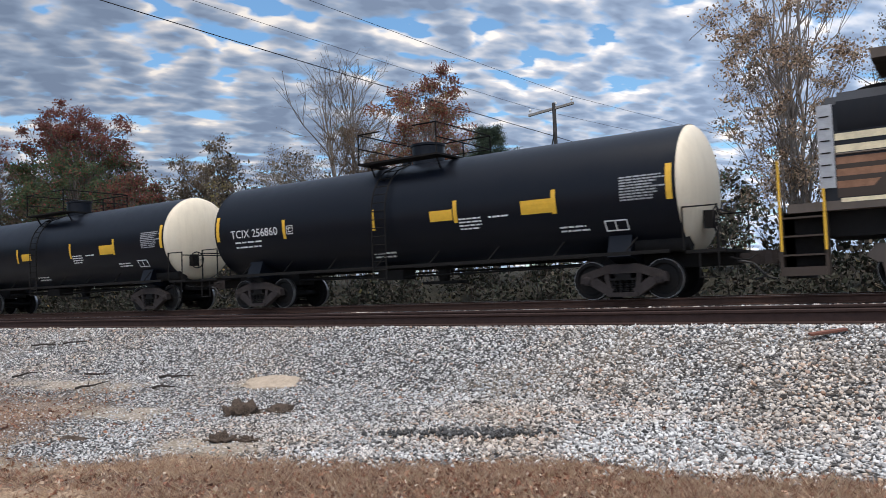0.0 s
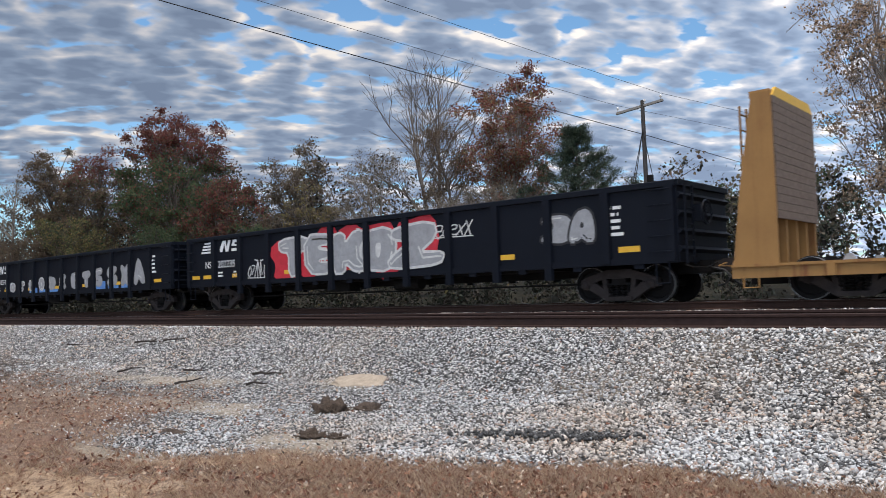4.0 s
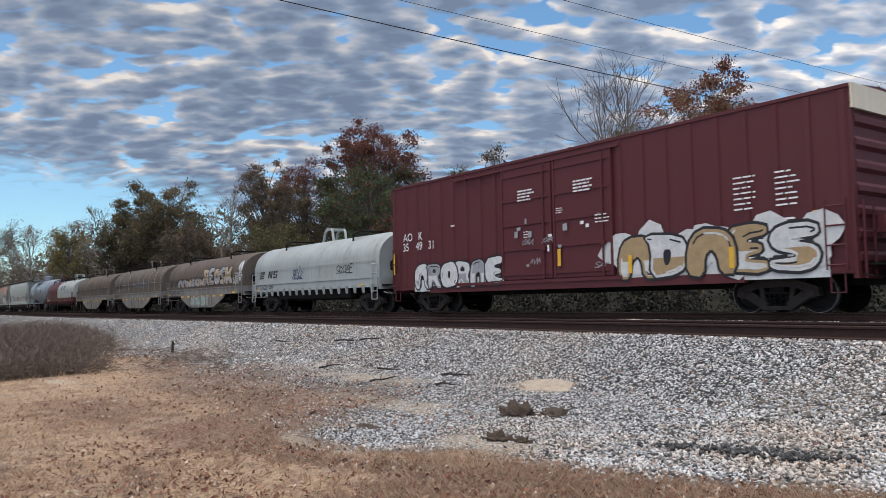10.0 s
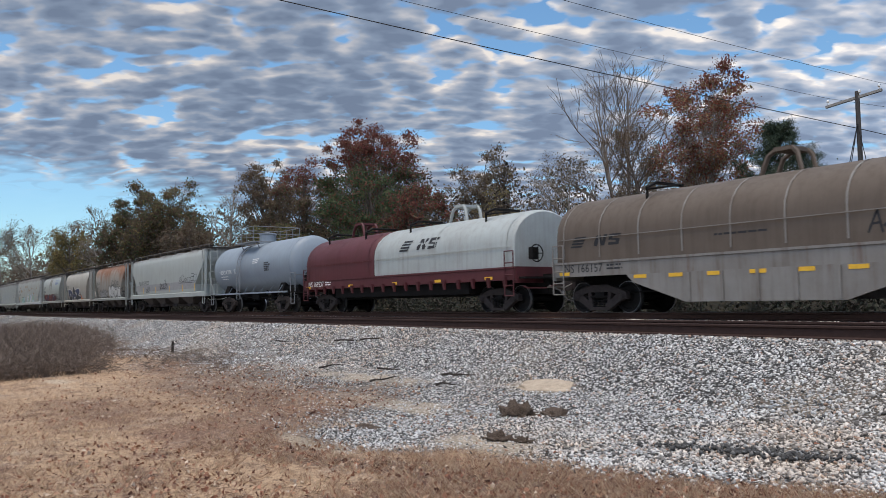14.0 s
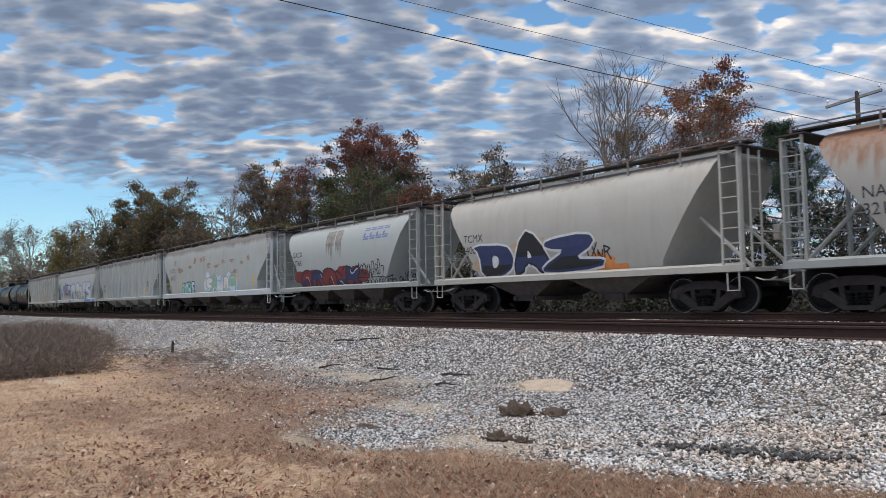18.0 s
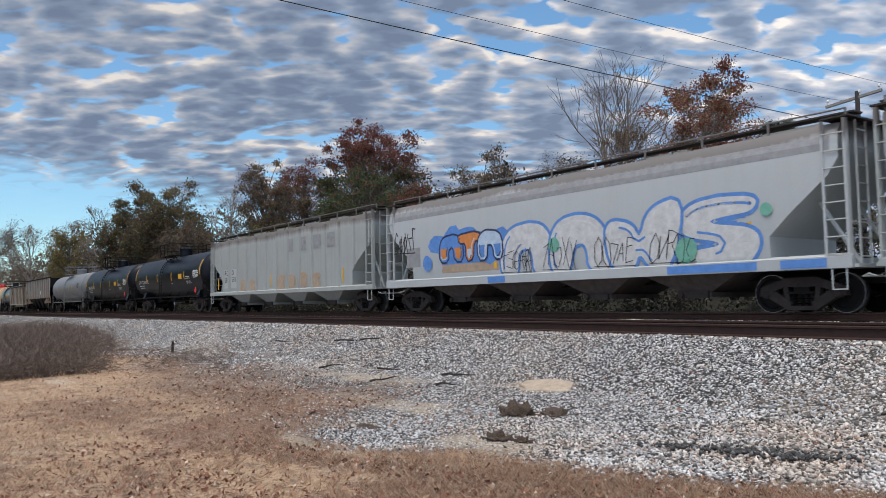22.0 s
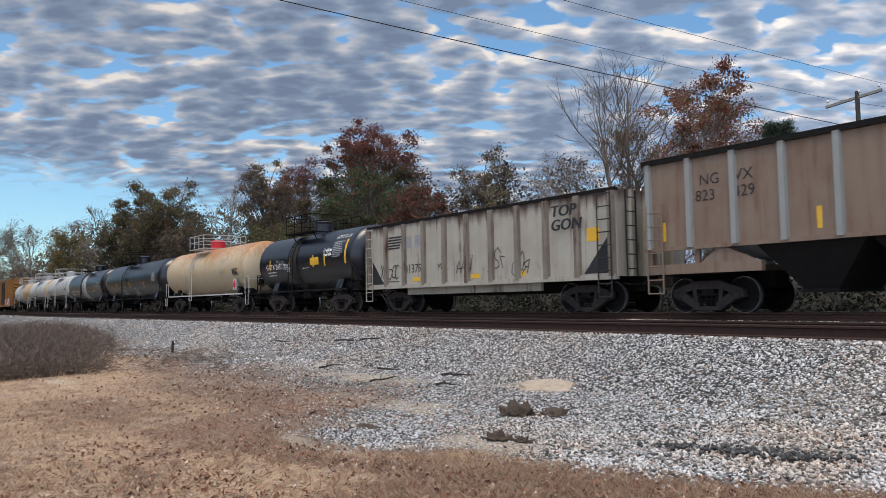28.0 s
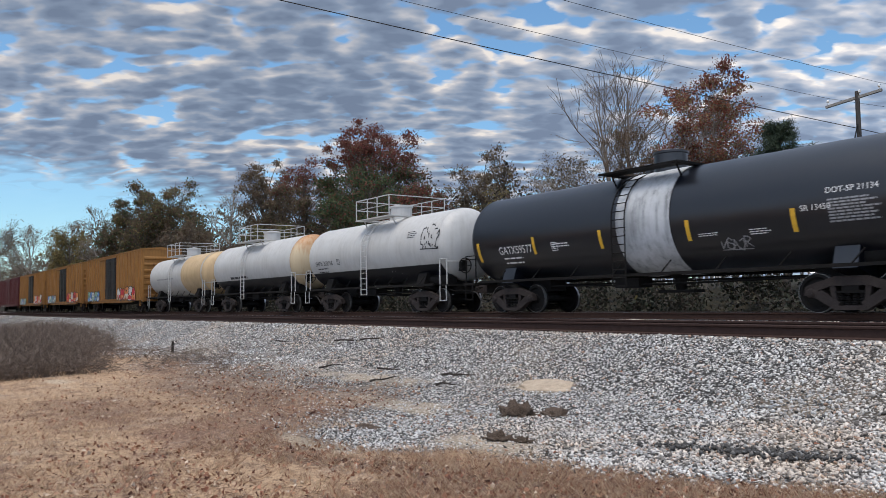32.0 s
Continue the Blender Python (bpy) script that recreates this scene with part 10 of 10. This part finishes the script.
part("placard", Shape().prism([(hh_ - 1.05, 1.35), (hh_ - 0.83, 1.6), (hh_ - 1.05, 1.85), (hh_ - 1.27, 1.6)], "y", -1.565, -1.553), RED_INK, c_, "red and white diamond placard")
c_, hh_, sd_ = tank_car(-287.09, -271.4, "glossy black tank car with gold stencils and white scrawls", TANK_GLOSS, 1.5, 2.55, 0.8, None, ("UTLX 667471", GOLD_INK, 0.25), -1.2, UNDER, (), (-4.29, -1.47, -0.18, 4.02), ((-0.05, -0.50, 0.5, 0.22, 3),), None, platform="near_open", pull=1.15, print_mat=GOLD_INK, mark_at=(-7.01, -4.99, -0.66), lit_z=(-0.62, -0.12), square=1.05)
scribble(c_, -2.76, -1.5, 1.52, 2.0, SPRAY["white"], sd_, 106, 5, 0.032)
scribble(c_, -2.65, -1.5, 1.55, 1.9, SPRAY["white"], sd_, 116, 4, 0.025)
scribble(c_, 0.5, 2.0, 1.45, 1.95, SPRAY["white"], sd_, 107, 6, 0.032)
scribble(c_, 0.6, 1.9, 1.5, 1.85, SPRAY["white"], sd_, 117, 5, 0.025)
bars(c_, 6.2, 2.30, 1.2, 0.70, 9, SPRAY["silver"], sd_, 108, "stencil_table", 0.55)
patch(c_, -hh_ + 0.1, -hh_ + 0.24, 2.35, 3.25, YELLOW, sd_, "reflector", 0.008, rows=4)
c_, hh_, sd_ = tank_car(-303.72, -289.45, "black tank car with a scuffed silver middle band", TANK_GLOSS, 1.5, 2.55, 0.65, None, ("GATX59577", WHITE, 0.25), 0.1, UNDER, (), (-4.13, -1.28, 1.76, 4.67), ((-3.3, -0.55, 0.8, 0.15, 2), (2.05, -0.62, 0.6, 0.1, 2), (3.5, -0.68, 0.6, 0.16, 3)), (-0.72, 1.14, SCUFFED_BAND), platform="bare", pull=1.1, mark_at=(-5.88, -4.24, -0.60), lit_z=(-0.68, -0.14), square=0.9)
bars(c_, 5.5, 1.98, 1.15, 0.55, 8, SPRAY["silver"], sd_, 109, "stencil_table", 0.55)
scribble(c_, 2.6, 3.45, 1.60, 1.86, SPRAY["silver"], sd_, 110, 5, 0.025)
lettering(c_, "DOT-SP 21134", 5.45, 2.66, 0.13, WHITE, sd_)
lettering(c_, "SR 13450", 4.85, 2.32, 0.13, WHITE, sd_)
for kx in (-1, 1):
    patch(c_, kx * (hh_ - 0.2) - 0.07, kx * (hh_ - 0.2) + 0.07, 1.75, 2.4, YELLOW, sd_, "reflector", 0.008, rows=4)
c_, hh_, sd_ = tank_car(-316.66, -306.1, "white tank car with a black belly and black scrawl", TANK_WHITE, 1.42, 2.60, 0.7, None, ("SHPX 202966", BLACK_INK, 0.2), 0.6, TANK_WHITE, (), (), ((3.2, 0.3, 0.7, 0.3, 4),), None, pull=1.0, belly=-0.75, print_mat=BLACK_INK, mark_at=(-4.75, -3.05, -0.42))
scribble(c_, hh_ - 1.1, hh_ + 0.1, 2.5, 3.4, BLACK_INK, sd_, 111, 7, 0.05)
scribble(c_, 0.8, 3.2, 1.35, 1.75, SPRAY["white"], sd_, 112, 5, 0.05)
c_, hh_, sd_ = tank_car(-329.9, -319.0, "white tank car with a cream end", TANK_WHITE, 1.42, 2.60, 0.7, TANK_CREAM, ("", WHITE, 0.2), 0.0, TANK_WHITE, (), (), (), None, pull=1.0, belly=-0.75, print_mat=BLACK_INK)
bars(c_, -3.0, 1.8, 3.6, 0.25, 1, BLACK_INK, sd_, 113)
c_, hh_, sd_ = tank_car(-343.84, -332.3, "faded white tank car with a tan end", TANK_WHITE, 1.40, 2.55, 0.7, TANK_TAN, ("", WHITE, 0.2), 0.0, TANK_WHITE, (), (), (), (1.6, 5.6, TANK_TAN), pull=1.0)
bars(c_, -4.0, 2.2, 5.0, 0.2, 1, SPRAY["grey"], sd_, 114)
for i_, (L_, R_, m_, lb_) in enumerate(((-365.4, -345.6, BOX_YELLOW, "faded yellow boxcar with a dark sliding door"), (-386.8, -367.2, BOX_YELLOW, "faded yellow boxcar with a dark sliding door"), (-408.2, -388.6, BOX_YELLOW, "faded yellow boxcar with a dark sliding door"), (-429.6, -410.0, BOX_RED, "dull red boxcar with ribbed sides"))):
    c_, hh_, sd_ = boxcar(L_, R_, lb_, m_, 4.95, 0.8, (-1.6, 1.9), BOX_DOOR if i_ < 3 else None)
    if i_ < 3:
        graffiti(c_, -hh_ + 1.2, -hh_ + 6.0, 0.95, 1.9, 5, ("green", "blue", "white"), "black", flat_side(-1.6), 120 + i_)
        graffiti(c_, 2.6, hh_ - 1.5, 0.95, 2.1, 5, ("red", "orange", "white"), "black", flat_side(-1.6), 125 + i_)


# ---- what moves ----
def run(t):
    """How far the train has come along the rails, t seconds into the shot."""
    u = (t - 16) / 16
    return 281.30 * u + 2.469 * u ** 2 + 0.434 * u ** 3 - 2.110 * u ** 4


def motions():
    times = [2.0 * i for i in range(17)]
    for ob, at in CARS:
        walk(ob, [(t, pose(at + run(t), TRACK_Y, 0)) for t in times])
    turn_wheels()


def turn_wheels():
    """Every wheelset rolls with the train, less than a quarter turn from row to row."""
    rows = []
    for i in range(0, 961):
        t = i / 30
        a = (run(t) - run(0)) / 0.459
        rows.append((t, Matrix.Translation((0, 0, 0.459)) @ Matrix.Rotation(a % (2 * math.pi), 4, "Y")))
    first = {}
    for w in WHEELS:
        x = round(w.location.x, 2)
        if x not in first:
            walk(w, [(t, Matrix.Translation((x, 0, 0)) @ m) for t, m in rows])
            first[x] = w
        else:
            w.rotation_mode = "QUATERNION"
            keys = w.animation_data_create()
            keys.action = first[x].animation_data.action
            keys.action_slot = first[x].animation_data.action_slot


motions()
